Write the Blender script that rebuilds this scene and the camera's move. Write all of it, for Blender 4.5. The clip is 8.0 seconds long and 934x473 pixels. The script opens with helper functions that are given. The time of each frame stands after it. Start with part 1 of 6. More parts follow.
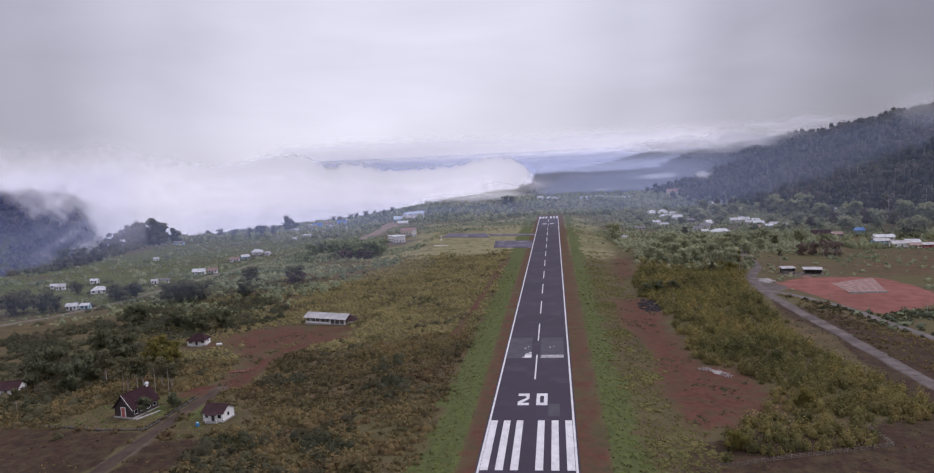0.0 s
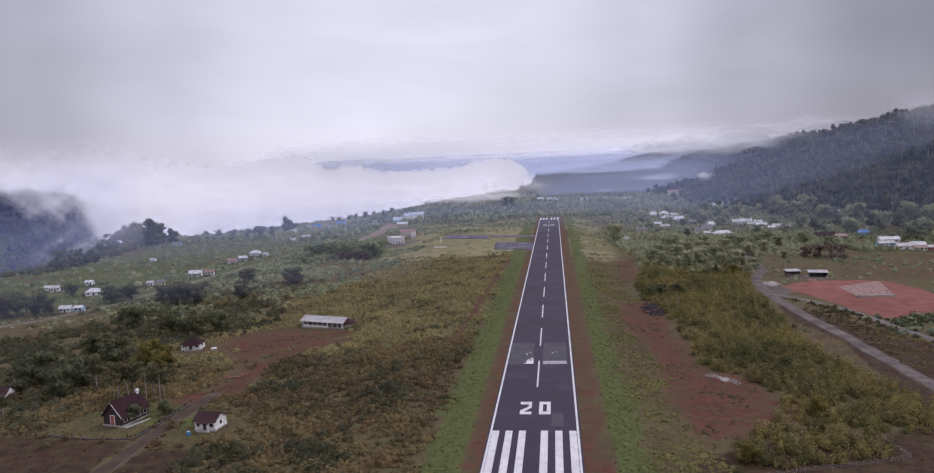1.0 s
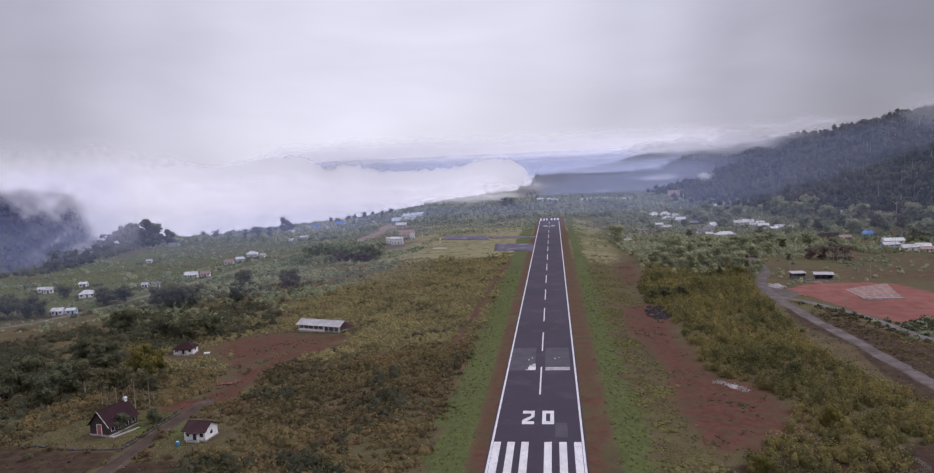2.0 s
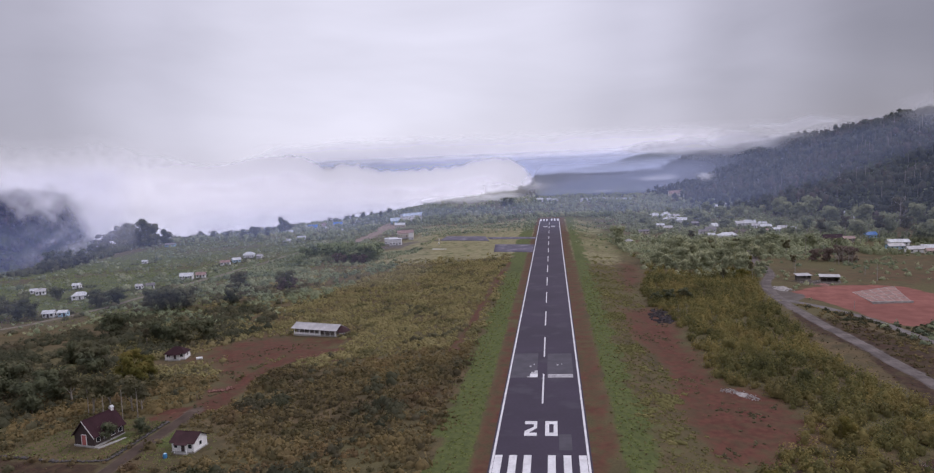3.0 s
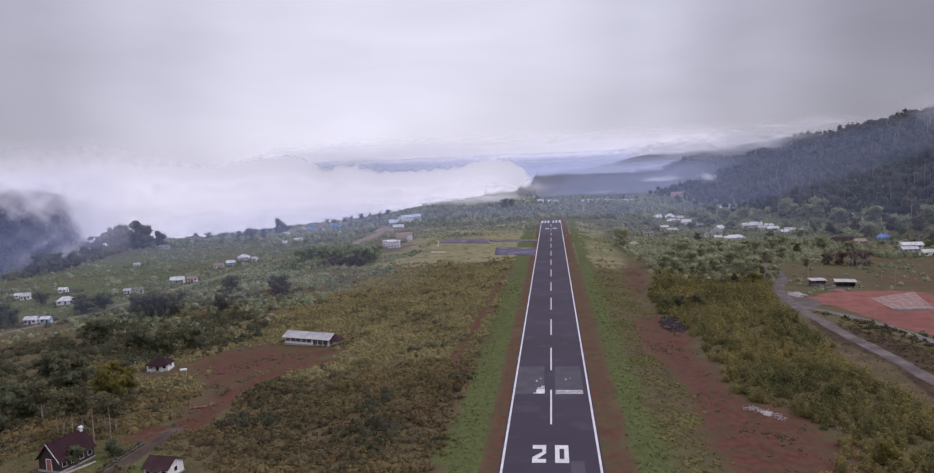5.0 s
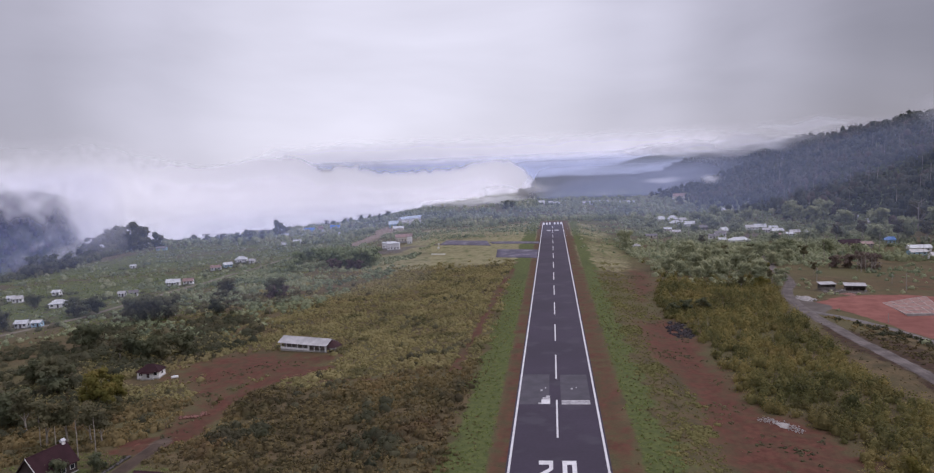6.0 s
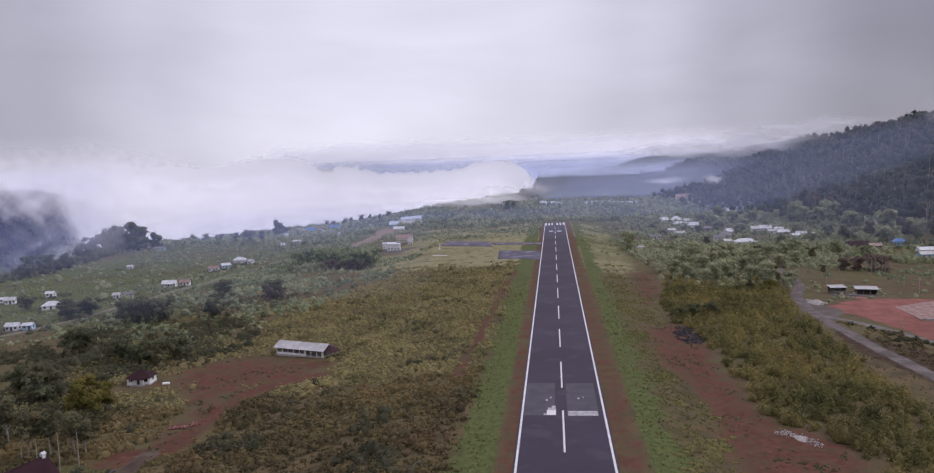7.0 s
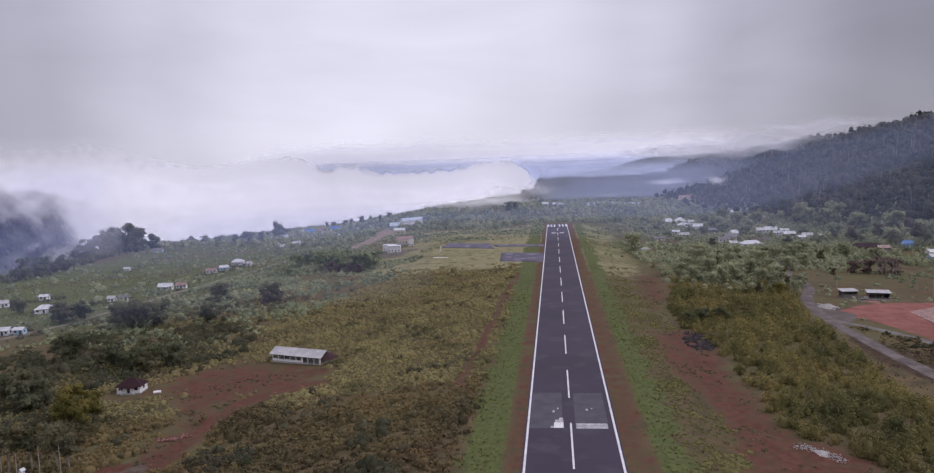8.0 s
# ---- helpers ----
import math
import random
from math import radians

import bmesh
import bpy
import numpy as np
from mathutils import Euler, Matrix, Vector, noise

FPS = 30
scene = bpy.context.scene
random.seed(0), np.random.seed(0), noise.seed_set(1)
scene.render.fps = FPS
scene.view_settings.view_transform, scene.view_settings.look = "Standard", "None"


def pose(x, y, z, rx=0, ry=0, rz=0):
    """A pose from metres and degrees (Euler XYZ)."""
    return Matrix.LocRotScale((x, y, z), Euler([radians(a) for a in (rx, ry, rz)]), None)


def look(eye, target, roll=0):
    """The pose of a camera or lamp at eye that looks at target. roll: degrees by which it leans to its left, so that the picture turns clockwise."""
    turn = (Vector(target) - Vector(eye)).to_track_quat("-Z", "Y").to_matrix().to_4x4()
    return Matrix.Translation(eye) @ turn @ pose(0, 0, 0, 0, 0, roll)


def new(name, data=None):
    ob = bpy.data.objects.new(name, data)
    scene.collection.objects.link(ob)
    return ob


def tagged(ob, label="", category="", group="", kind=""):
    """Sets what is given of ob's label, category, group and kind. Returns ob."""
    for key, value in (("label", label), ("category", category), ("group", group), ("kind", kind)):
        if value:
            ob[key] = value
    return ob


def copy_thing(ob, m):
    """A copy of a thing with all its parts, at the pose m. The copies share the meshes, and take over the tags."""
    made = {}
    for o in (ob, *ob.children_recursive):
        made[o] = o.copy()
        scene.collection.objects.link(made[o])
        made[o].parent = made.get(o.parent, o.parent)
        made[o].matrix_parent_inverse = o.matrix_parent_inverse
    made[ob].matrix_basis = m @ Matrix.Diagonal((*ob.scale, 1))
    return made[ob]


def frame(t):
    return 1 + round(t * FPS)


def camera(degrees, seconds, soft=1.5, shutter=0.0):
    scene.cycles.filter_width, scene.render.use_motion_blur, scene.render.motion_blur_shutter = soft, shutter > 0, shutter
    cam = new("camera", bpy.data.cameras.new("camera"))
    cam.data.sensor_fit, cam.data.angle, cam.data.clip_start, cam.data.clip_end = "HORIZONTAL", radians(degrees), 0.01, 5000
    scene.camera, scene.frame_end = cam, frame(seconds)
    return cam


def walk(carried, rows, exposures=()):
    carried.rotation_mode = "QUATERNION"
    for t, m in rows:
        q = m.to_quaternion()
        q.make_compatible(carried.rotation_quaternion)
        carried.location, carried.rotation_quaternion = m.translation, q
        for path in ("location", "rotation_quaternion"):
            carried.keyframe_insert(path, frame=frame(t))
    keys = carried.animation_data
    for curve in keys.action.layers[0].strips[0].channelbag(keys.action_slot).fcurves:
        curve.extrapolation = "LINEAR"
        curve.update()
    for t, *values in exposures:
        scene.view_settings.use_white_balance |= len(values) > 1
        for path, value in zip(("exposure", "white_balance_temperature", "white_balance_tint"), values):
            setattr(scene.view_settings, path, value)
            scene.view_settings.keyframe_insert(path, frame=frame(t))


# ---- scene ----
cam = camera(66.9, 8.0, soft=1.2)
PATH = [
    (0, (8.361, -151.764, 70.057), (8.111, -149.79, 69.856), -2.7),
    (0.5, (7.754, -148.518, 69.934), (7.505, -146.544, 69.734), -2.6),
    (1, (7.24, -144.967, 70.04), (6.991, -142.992, 69.841), -2.6),
    (1.5, (6.654, -141.226, 69.902), (6.406, -139.251, 69.704), -2.6),
    (3, (4.817, -129.43, 70.084), (4.573, -127.455, 69.885), -2.5),
    (3.5, (4.175, -125.244, 70.048), (3.932, -123.268, 69.85), -2.5),
    (4, (3.376, -120.92, 69.786), (3.134, -118.944, 69.589), -2.5),
    (4.5, (2.855, -116.699, 69.616), (2.613, -114.724, 69.419), -2.5),
    (6, (0.401, -103.242, 69.178), (0.159, -101.266, 68.986), -2.4),
    (6.5, (-0.212, -98.659, 69.022), (-0.455, -96.683, 68.829), -2.4),
    (7, (-1.051, -93.929, 69.079), (-1.296, -91.953, 68.887), -2.3),
    (7.5, (-1.991, -89.437, 69.07), (-2.237, -87.461, 68.879), -2.3),
    (8, (-2.796, -84.648, 68.921), (-3.043, -82.673, 68.732), -2.3),
]
walk(cam, [(t, look(eye, target, roll)) for t, eye, target, roll in PATH], [(0.0, -0.15, 6080, 18.5), (8.0, -0.15, 6080, 18.5)])

# ---- sky, sun, haze colour ----
world = bpy.data.worlds.new("sky")
scene.world = world
world.use_nodes = True
wn, wl = world.node_tree.nodes, world.node_tree.links
wn.clear()


def wnode(kind, **values):
    n = wn.new(kind)
    for key, value in values.items():
        n.inputs[key].default_value = value
    return n


GLOW = Vector((-0.20, 0.965, 0.13)).normalized()
SUN = Vector((0.66, 0.22, 0.66)).normalized()
coord = wn.new("ShaderNodeTexCoord")
sky = wn.new("ShaderNodeTexSky")
sky.sky_type, sky.sun_disc = "NISHITA", False
sky.sun_elevation, sky.sun_rotation = math.asin(SUN.z), math.atan2(SUN.x, SUN.y)
blue = wn.new("ShaderNodeVectorMath")
blue.operation = "SCALE"
blue.inputs["Scale"].default_value = 0.10
wl.new(sky.outputs[0], blue.inputs[0])
near = wn.new("ShaderNodeVectorMath")
near.operation = "DOT_PRODUCT"
near.inputs[1].default_value = GLOW
wl.new(coord.outputs["Generated"], near.inputs[0])
shine = wn.new("ShaderNodeValToRGB")
shine.color_ramp.interpolation = "EASE"
for place, colour in ((0.0, (0.58, 0.58, 0.61)), (0.40, (0.50, 0.50, 0.53)), (0.70, (0.235, 0.23, 0.255)), (0.82, (0.35, 0.34, 0.37)), (0.90, (0.53, 0.52, 0.565)), (0.95, (0.71, 0.70, 0.755)), (0.985, (0.86, 0.85, 0.90))):
    e = shine.color_ramp.elements[0] if place == 0.0 else shine.color_ramp.elements.new(place)
    e.position, e.color = place, (*colour, 1)
shine.color_ramp.elements[-1].color = (0.90, 0.89, 0.94, 1)
wl.new(near.outputs["Value"], shine.inputs[0])
flat = wn.new("ShaderNodeMapping")
flat.inputs["Scale"].default_value = (1.0, 1.0, 3.4)
wl.new(coord.outputs["Generated"], flat.inputs[0])
cloud = wnode("ShaderNodeTexNoise", Scale=2.6, Detail=6.0, Roughness=0.48, Distortion=0.35)
wl.new(flat.outputs[0], cloud.inputs["Vector"])
tone = wnode("ShaderNodeMapRange", **{"From Min": 0.3, "From Max": 0.7, "To Min": 0.87, "To Max": 1.08})
wl.new(cloud.outputs[0], tone.inputs[0])
grey = wn.new("ShaderNodeVectorMath")
grey.operation = "SCALE"
wl.new(shine.outputs[0], grey.inputs[0])
wl.new(tone.outputs[0], grey.inputs["Scale"])
height = wn.new("ShaderNodeSeparateXYZ")
wl.new(coord.outputs["Generated"], height.inputs[0])
zenith = wnode("ShaderNodeMapRange", **{"From Min": 0.30, "From Max": 0.85, "To Min": 0.0, "To Max": 0.74})
zenith.interpolation_type = "SMOOTHSTEP"
wl.new(height.outputs["Z"], zenith.inputs[0])
lift = wn.new("ShaderNodeVectorMath")
lift.operation = "MULTIPLY_ADD"
lift.inputs[1].default_value = (1.0, 0.99, 1.02)
wl.new(zenith.outputs[0], lift.inputs[0])
wl.new(grey.outputs[0], lift.inputs[2])
cover = wn.new("ShaderNodeMix")
cover.data_type = "RGBA"
cover.inputs["Factor"].default_value = 0.93
wl.new(blue.outputs[0], cover.inputs["A"])
wl.new(lift.outputs[0], cover.inputs["B"])
back = wnode("ShaderNodeBackground", Strength=1.0)
wl.new(cover.outputs["Result"], back.inputs["Color"])
wl.new(back.outputs[0], wn.new("ShaderNodeOutputWorld").inputs[0])

sun = new("sun", bpy.data.lights.new("sun", "SUN"))
sun.data.energy, sun.data.angle, sun.data.color = 1.25, radians(35), (1.0, 0.97, 0.94)
sun.matrix_world = look(SUN * 100, (0, 0, 0))


# ---- materials ----
def shader(name):
    m = bpy.data.materials.new(name)
    m.use_nodes = True
    n, l = m.node_tree.nodes, m.node_tree.links
    return m, n, l, n["Principled BSDF"]


def noise_node(n, l, vector, scale, detail=4.0, rough=0.55):
    t = n.new("ShaderNodeTexNoise")
    t.inputs["Scale"].default_value, t.inputs["Detail"].default_value, t.inputs["Roughness"].default_value = scale, detail, rough
    if vector is not None:
        l.new(vector, t.inputs["Vector"])
    return t.outputs["Fac"]


def blend(n, l, fac, a, b, kind="MIX"):
    """Mixes two colours (sockets or triples) by a socket or number."""
    m = n.new("ShaderNodeMix")
    m.data_type, m.blend_type = "RGBA", kind
    for key, value in (("Factor", fac), ("A", a), ("B", b)):
        if isinstance(value, (tuple, list)):
            m.inputs[key].default_value = (*value, 1)
        elif isinstance(value, (int, float)):
            m.inputs[key].default_value = value
        else:
            l.new(value, m.inputs[key])
    return m.outputs["Result"]


def squeeze(n, l, value, low, high, to_low=0.0, to_high=1.0):
    m = n.new("ShaderNodeMapRange")
    m.interpolation_type = "SMOOTHSTEP"
    for key, v in (("From Min", low), ("From Max", high), ("To Min", to_low), ("To Max", to_high)):
        m.inputs[key].default_value = v
    l.new(value, m.inputs["Value"])
    return m.outputs[0]


def calc(n, l, kind, a, b):
    m = n.new("ShaderNodeMath")
    m.operation = kind
    for i, value in enumerate((a, b)):
        if isinstance(value, (int, float)):
            m.inputs[i].default_value = value
        else:
            l.new(value, m.inputs[i])
    return m.outputs[0]


def bumped(n, l, bsdf, height, strength, distance):
    b = n.new("ShaderNodeBump")
    b.inputs["Strength"].default_value, b.inputs["Distance"].default_value = strength, distance
    l.new(height, b.inputs["Height"])
    l.new(b.outputs[0], bsdf.inputs["Normal"])


def surface(name, base, spread=0.25, rough=0.8, coarse=0.6, fine=9.0, metal=0.0, bump=0.02, stain=None, spec=0.5):
    """A plain material with blotches, grain, optional stains and a fine relief."""
    m, n, l, b = shader(name)
    where = n.new("ShaderNodeTexCoord").outputs["Object"]
    big, small = noise_node(n, l, where, coarse), noise_node(n, l, where, fine, 3.0)
    dark, light = [c * (1 - spread) for c in base], [min(1.0, c * (1 + spread)) for c in base]
    colour = blend(n, l, squeeze(n, l, big, 0.3, 0.7), dark, light)
    colour = blend(n, l, squeeze(n, l, small, 0.35, 0.75, 0.0, 0.35), colour, [c * 0.6 for c in base])
    if stain:
        colour = blend(n, l, squeeze(n, l, noise_node(n, l, where, coarse * 2.3, 6.0), 0.52, 0.68, 0.0, 0.75), colour, stain)
    l.new(colour, b.inputs["Base Color"])
    b.inputs["Roughness"].default_value, b.inputs["Metallic"].default_value = rough, metal
    b.inputs["Specular IOR Level"].default_value = spec
    bumped(n, l, b, small, 0.5, bump)
    return m


def sheet_roof(name, base, stain, rough=0.5):
    """Corrugated painted or galvanised sheet; the ribs run down the slope."""
    m, n, l, b = shader(name)
    where = n.new("ShaderNodeTexCoord").outputs["Object"]
    big, small = noise_node(n, l, where, 0.35), noise_node(n, l, where, 2.5, 6.0)
    colour = blend(n, l, squeeze(n, l, big, 0.3, 0.7), [c * 0.8 for c in base], [min(1, c * 1.15) for c in base])
    colour = blend(n, l, squeeze(n, l, small, 0.5, 0.72, 0.0, 0.7), colour, stain)
    l.new(colour, b.inputs["Base Color"])
    b.inputs["Roughness"].default_value, b.inputs["Specular IOR Level"].default_value = rough, 0.12 if rough > 0.7 else 0.5
    w = n.new("ShaderNodeTexWave")
    w.inputs["Scale"].default_value = 1.6
    l.new(where, w.inputs["Vector"])
    bumped(n, l, b, w.outputs["Fac"], 0.4, 0.03)
    return m


def leafage(name, colours, patch=0.03, gloss=0.8, rust=None):
    """Leaves: colour differs from clump to clump and from patch to patch."""
    m, n, l, b = shader(name)
    geo = n.new("ShaderNodeNewGeometry")
    ramp_node = n.new("ShaderNodeValToRGB")
    ramp_node.color_ramp.interpolation = "LINEAR"
    steps = len(colours)
    for i, c in enumerate(colours):
        e = ramp_node.color_ramp.elements[i] if i < 2 else ramp_node.color_ramp.elements.new(1.0)
        e.position, e.color = i / (steps - 1), (*c, 1)
    wide = noise_node(n, l, geo.outputs["Position"], patch, 3.0)
    mid = noise_node(n, l, geo.outputs["Position"], patch * 9, 2.0)
    mix = calc(n, l, "ADD", squeeze(n, l, wide, 0.36, 0.64, 0.0, 0.38), squeeze(n, l, mid, 0.35, 0.65, 0.0, 0.14))
    mix = calc(n, l, "ADD", mix, calc(n, l, "MULTIPLY", geo.outputs["Random Per Island"], 0.12))
    own = n.new("ShaderNodeAttribute")
    own.attribute_name = "tone"
    mix = calc(n, l, "ADD", mix, calc(n, l, "MULTIPLY", own.outputs["Fac"], 0.42))
    mix = calc(n, l, "ADD", mix, squeeze(n, l, noise_node(n, l, geo.outputs["Position"], max(0.25, patch * 50), 3.0, 0.6), 0.36, 0.64, -0.04, 0.12))
    l.new(mix, ramp_node.inputs[0])
    colour = ramp_node.outputs[0]
    if rust:
        where = noise_node(n, l, geo.outputs["Position"], 0.045, 4.0, 0.6)
        colour = blend(n, l, squeeze(n, l, where, 0.5, 0.66, 0.0, 0.34), colour, rust)
        deep = noise_node(n, l, geo.outputs["Position"], 0.06, 4.0, 0.6)
        colour = blend(n, l, squeeze(n, l, deep, 0.54, 0.66, 0.0, 0.6), colour, (0.040, 0.046, 0.024))
    l.new(colour, b.inputs["Base Color"])
    b.inputs["Roughness"].default_value = gloss
    b.inputs["Specular IOR Level"].default_value = 0.06
    thin, out = n.new("ShaderNodeBsdfTranslucent"), n.new("ShaderNodeMixShader")
    l.new(blend(n, l, 1.0, colour, (1.2, 1.22, 0.95), "MULTIPLY"), thin.inputs["Color"])
    out.inputs[0].default_value = 0.32
    l.new(b.outputs[0], out.inputs[1])
    l.new(thin.outputs[0], out.inputs[2])
    l.new(out.outputs[0], n["Material Output"].inputs[0])
    return m


def ground_material():
    m, n, l, b = shader("earth_and_grass")
    where = n.new("ShaderNodeNewGeometry").outputs["Position"]
    wide, mid = noise_node(n, l, where, 0.02, 4.0), noise_node(n, l, where, 0.13, 5.0, 0.62)
    fine, grain = noise_node(n, l, where, 0.5, 4.0, 0.55), noise_node(n, l, where, 3.0, 3.0)
    colour = blend(n, l, squeeze(n, l, mid, 0.35, 0.65), (0.066, 0.052, 0.028), (0.118, 0.083, 0.046))
    colour = blend(n, l, squeeze(n, l, wide, 0.4, 0.62), colour, blend(n, l, fine, (0.072, 0.064, 0.031), (0.114, 0.094, 0.046)))
    ragged = calc(n, l, "ADD", calc(n, l, "MULTIPLY", mid, 0.9), calc(n, l, "MULTIPLY", fine, 0.3))
    # dry: brown earth, its colour darkened further to imitate dim lower picture corners
    layers = (("straw", (0.175, 0.154, 0.086), (0.265, 0.236, 0.138)), ("wood", (0.018, 0.026, 0.014), (0.040, 0.050, 0.024)), ("dry", (0.031, 0.018, 0.013), (0.062, 0.034, 0.023)), ("lush", (0.062, 0.074, 0.026), (0.098, 0.110, 0.037)),
              ("soil", (0.078, 0.030, 0.021), (0.118, 0.047, 0.033)), ("lane", (0.080, 0.057, 0.044), (0.125, 0.092, 0.073)), ("clay", (0.175, 0.066, 0.054), (0.250, 0.102, 0.084)),
              ("bank", (0.180, 0.132, 0.104), (0.262, 0.200, 0.160)), ("grit", (0.084, 0.068, 0.060), (0.124, 0.104, 0.096)))
    for name, dark, light in layers:
        a = n.new("ShaderNodeAttribute")
        a.attribute_name = name
        edge = calc(n, l, "ADD", a.outputs["Fac"], calc(n, l, "MULTIPLY", calc(n, l, "SUBTRACT", ragged, 0.6), 2.0 if name in ("soil", "dry", "lush") else 0.9))
        tint = blend(n, l, squeeze(n, l, mid if name in ("clay", "grit") else fine, 0.32, 0.68), dark, light)
        tint = blend(n, l, squeeze(n, l, wide, 0.5, 0.7, 0.0, 0.45), tint, [c * 0.8 for c in dark])
        low, high = (0.24, 0.78) if name == "soil" else (0.36, 0.66)
        colour = blend(n, l, squeeze(n, l, edge, low, high), colour, tint)
        if name in ("soil", "dry"):
            sod = noise_node(n, l, where, 0.22, 4.0, 0.55)
            worn = calc(n, l, "MULTIPLY", squeeze(n, l, edge, 0.36, 0.66), squeeze(n, l, sod, 0.40, 0.68, 0.0, 0.6))
            colour = blend(n, l, worn, colour, blend(n, l, fine, (0.058, 0.044, 0.025), (0.088, 0.068, 0.036)))
        if name == "lush":
            tuft = noise_node(n, l, where, 1.6, 5.0, 0.7)
            dim, lit = blend(n, l, 1.0, colour, (0.82, 0.82, 0.82), "MULTIPLY"), blend(n, l, 1.0, colour, (1.14, 1.14, 1.1), "MULTIPLY")
            colour = blend(n, l, squeeze(n, l, tuft, 0.36, 0.62), dim, lit)
    colour = blend(n, l, squeeze(n, l, grain, 0.4, 0.75, 0.0, 0.25), colour, blend(n, l, 1.0, colour, (0.6, 0.6, 0.6), "MULTIPLY"))
    l.new(colour, b.inputs["Base Color"])
    b.inputs["Roughness"].default_value, b.inputs["Specular IOR Level"].default_value = 0.92, 0.15
    bumped(n, l, b, calc(n, l, "ADD", fine, calc(n, l, "MULTIPLY", grain, 0.4)), 0.25, 0.10)
    return m


def vapour(name, colour, softness=0.5, scale=0.004, relief=0.0, most=0.998):
    """Fog, or haze tinted by the colour: scatters light from above, as thick as the attribute "dens" says."""
    m, n, l, b = shader(name)
    n.remove(b)
    a = n.new("ShaderNodeAttribute")
    a.attribute_name = "dens"
    where = n.new("ShaderNodeNewGeometry").outputs["Position"]
    puff = noise_node(n, l, where, scale, 6.0, 0.55)
    open_part = calc(n, l, "MAXIMUM", calc(n, l, "SUBTRACT", 1.15, a.outputs["Fac"]), 0.0)
    swing = calc(n, l, "MULTIPLY", calc(n, l, "MULTIPLY", calc(n, l, "SUBTRACT", puff, 0.5), softness), open_part)
    thick = calc(n, l, "MULTIPLY", a.outputs["Fac"], calc(n, l, "MAXIMUM", calc(n, l, "ADD", 1.0, swing), 0.0))
    mix = n.new("ShaderNodeMixShader")
    l.new(calc(n, l, "MINIMUM", calc(n, l, "MAXIMUM", thick, 0.0), most), mix.inputs[0])
    up, down = n.new("ShaderNodeVectorMath"), n.new("ShaderNodeVectorMath")
    up.operation, down.operation = "MULTIPLY_ADD", "SCALE"
    l.new(n.new("ShaderNodeNewGeometry").outputs["Normal"], up.inputs[0])
    up.inputs[1].default_value, up.inputs[2].default_value = (relief,) * 3, (0, 0, 1)
    l.new(up.outputs[0], down.inputs[0])
    down.inputs["Scale"].default_value = -1.0
    front, through_it = n.new("ShaderNodeBsdfDiffuse"), n.new("ShaderNodeBsdfTranslucent")
    both = n.new("ShaderNodeAddShader")
    for s, v in ((front, up), (through_it, down)):
        s.inputs["Color"].default_value = (*colour, 1)
        l.new(v.outputs[0], s.inputs["Normal"])
        l.new(s.outputs[0], both.inputs[0 if s is front else 1])
    l.new(n.new("ShaderNodeBsdfTransparent").outputs[0], mix.inputs[1])
    l.new(both.outputs[0], mix.inputs[2])
    l.new(mix.outputs[0], n["Material Output"].inputs[0])
    return m


EARTH = ground_material()
ASPHALT = surface("worn_asphalt", (0.036, 0.025, 0.044), 0.16, 0.85, 0.035, 1.3, bump=0.01, stain=(0.052, 0.043, 0.060), spec=0.42)
PATCH = surface("newer_asphalt", (0.060, 0.052, 0.068), 0.2, 0.85, 0.2, 1.5, bump=0.01)
PAD = surface("purple_grey_asphalt", (0.075, 0.062, 0.098), 0.25, 0.85, 0.05, 1.3, bump=0.01, stain=(0.22, 0.20, 0.235))
PAINT = surface("white_road_paint", (0.62, 0.60, 0.62), 0.1, 0.7, 0.25, 2.2, bump=0.004, stain=(0.48, 0.45, 0.47))
OLD_PAINT = surface("worn_road_paint", (0.36, 0.34, 0.36), 0.3, 0.8, 0.5, 2.5, bump=0.004, stain=(0.12, 0.11, 0.12))
FERN = leafage("fern_scrub", ((0.030, 0.027, 0.019), (0.098, 0.079, 0.045), (0.177, 0.137, 0.068), (0.244, 0.179, 0.083)), 0.02, rust=(0.150, 0.075, 0.052))
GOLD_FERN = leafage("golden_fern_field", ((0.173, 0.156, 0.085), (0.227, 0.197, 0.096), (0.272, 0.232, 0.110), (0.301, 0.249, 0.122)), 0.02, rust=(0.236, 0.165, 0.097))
BUSH = leafage("golden_green_bushes", ((0.036, 0.041, 0.019), (0.110, 0.107, 0.046), (0.204, 0.175, 0.068), (0.306, 0.231, 0.088)), 0.03, rust=(0.193, 0.131, 0.061))
# green of the distant shrubs, paled and blued in the colour to imitate haze
HAZED_SHRUB = leafage("haze_paled_green_shrubs", ((0.077, 0.092, 0.072), (0.176, 0.202, 0.131), (0.272, 0.293, 0.179), (0.347, 0.332, 0.213)), 0.015)
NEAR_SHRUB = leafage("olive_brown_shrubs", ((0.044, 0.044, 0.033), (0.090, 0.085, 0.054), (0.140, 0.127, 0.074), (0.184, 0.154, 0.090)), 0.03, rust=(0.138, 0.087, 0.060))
GRASS = leafage("grass_tufts", ((0.127, 0.152, 0.051), (0.178, 0.204, 0.070), (0.226, 0.239, 0.092)), 0.03)
VERGE = leafage("verge_scrub", ((0.098, 0.097, 0.041), (0.172, 0.159, 0.066), (0.234, 0.200, 0.086)), 0.05)
WOOD_LEAF = leafage("rainforest_leaves", ((0.027, 0.036, 0.036), (0.056, 0.065, 0.055), (0.091, 0.096, 0.076), (0.133, 0.104, 0.094)), 0.008)
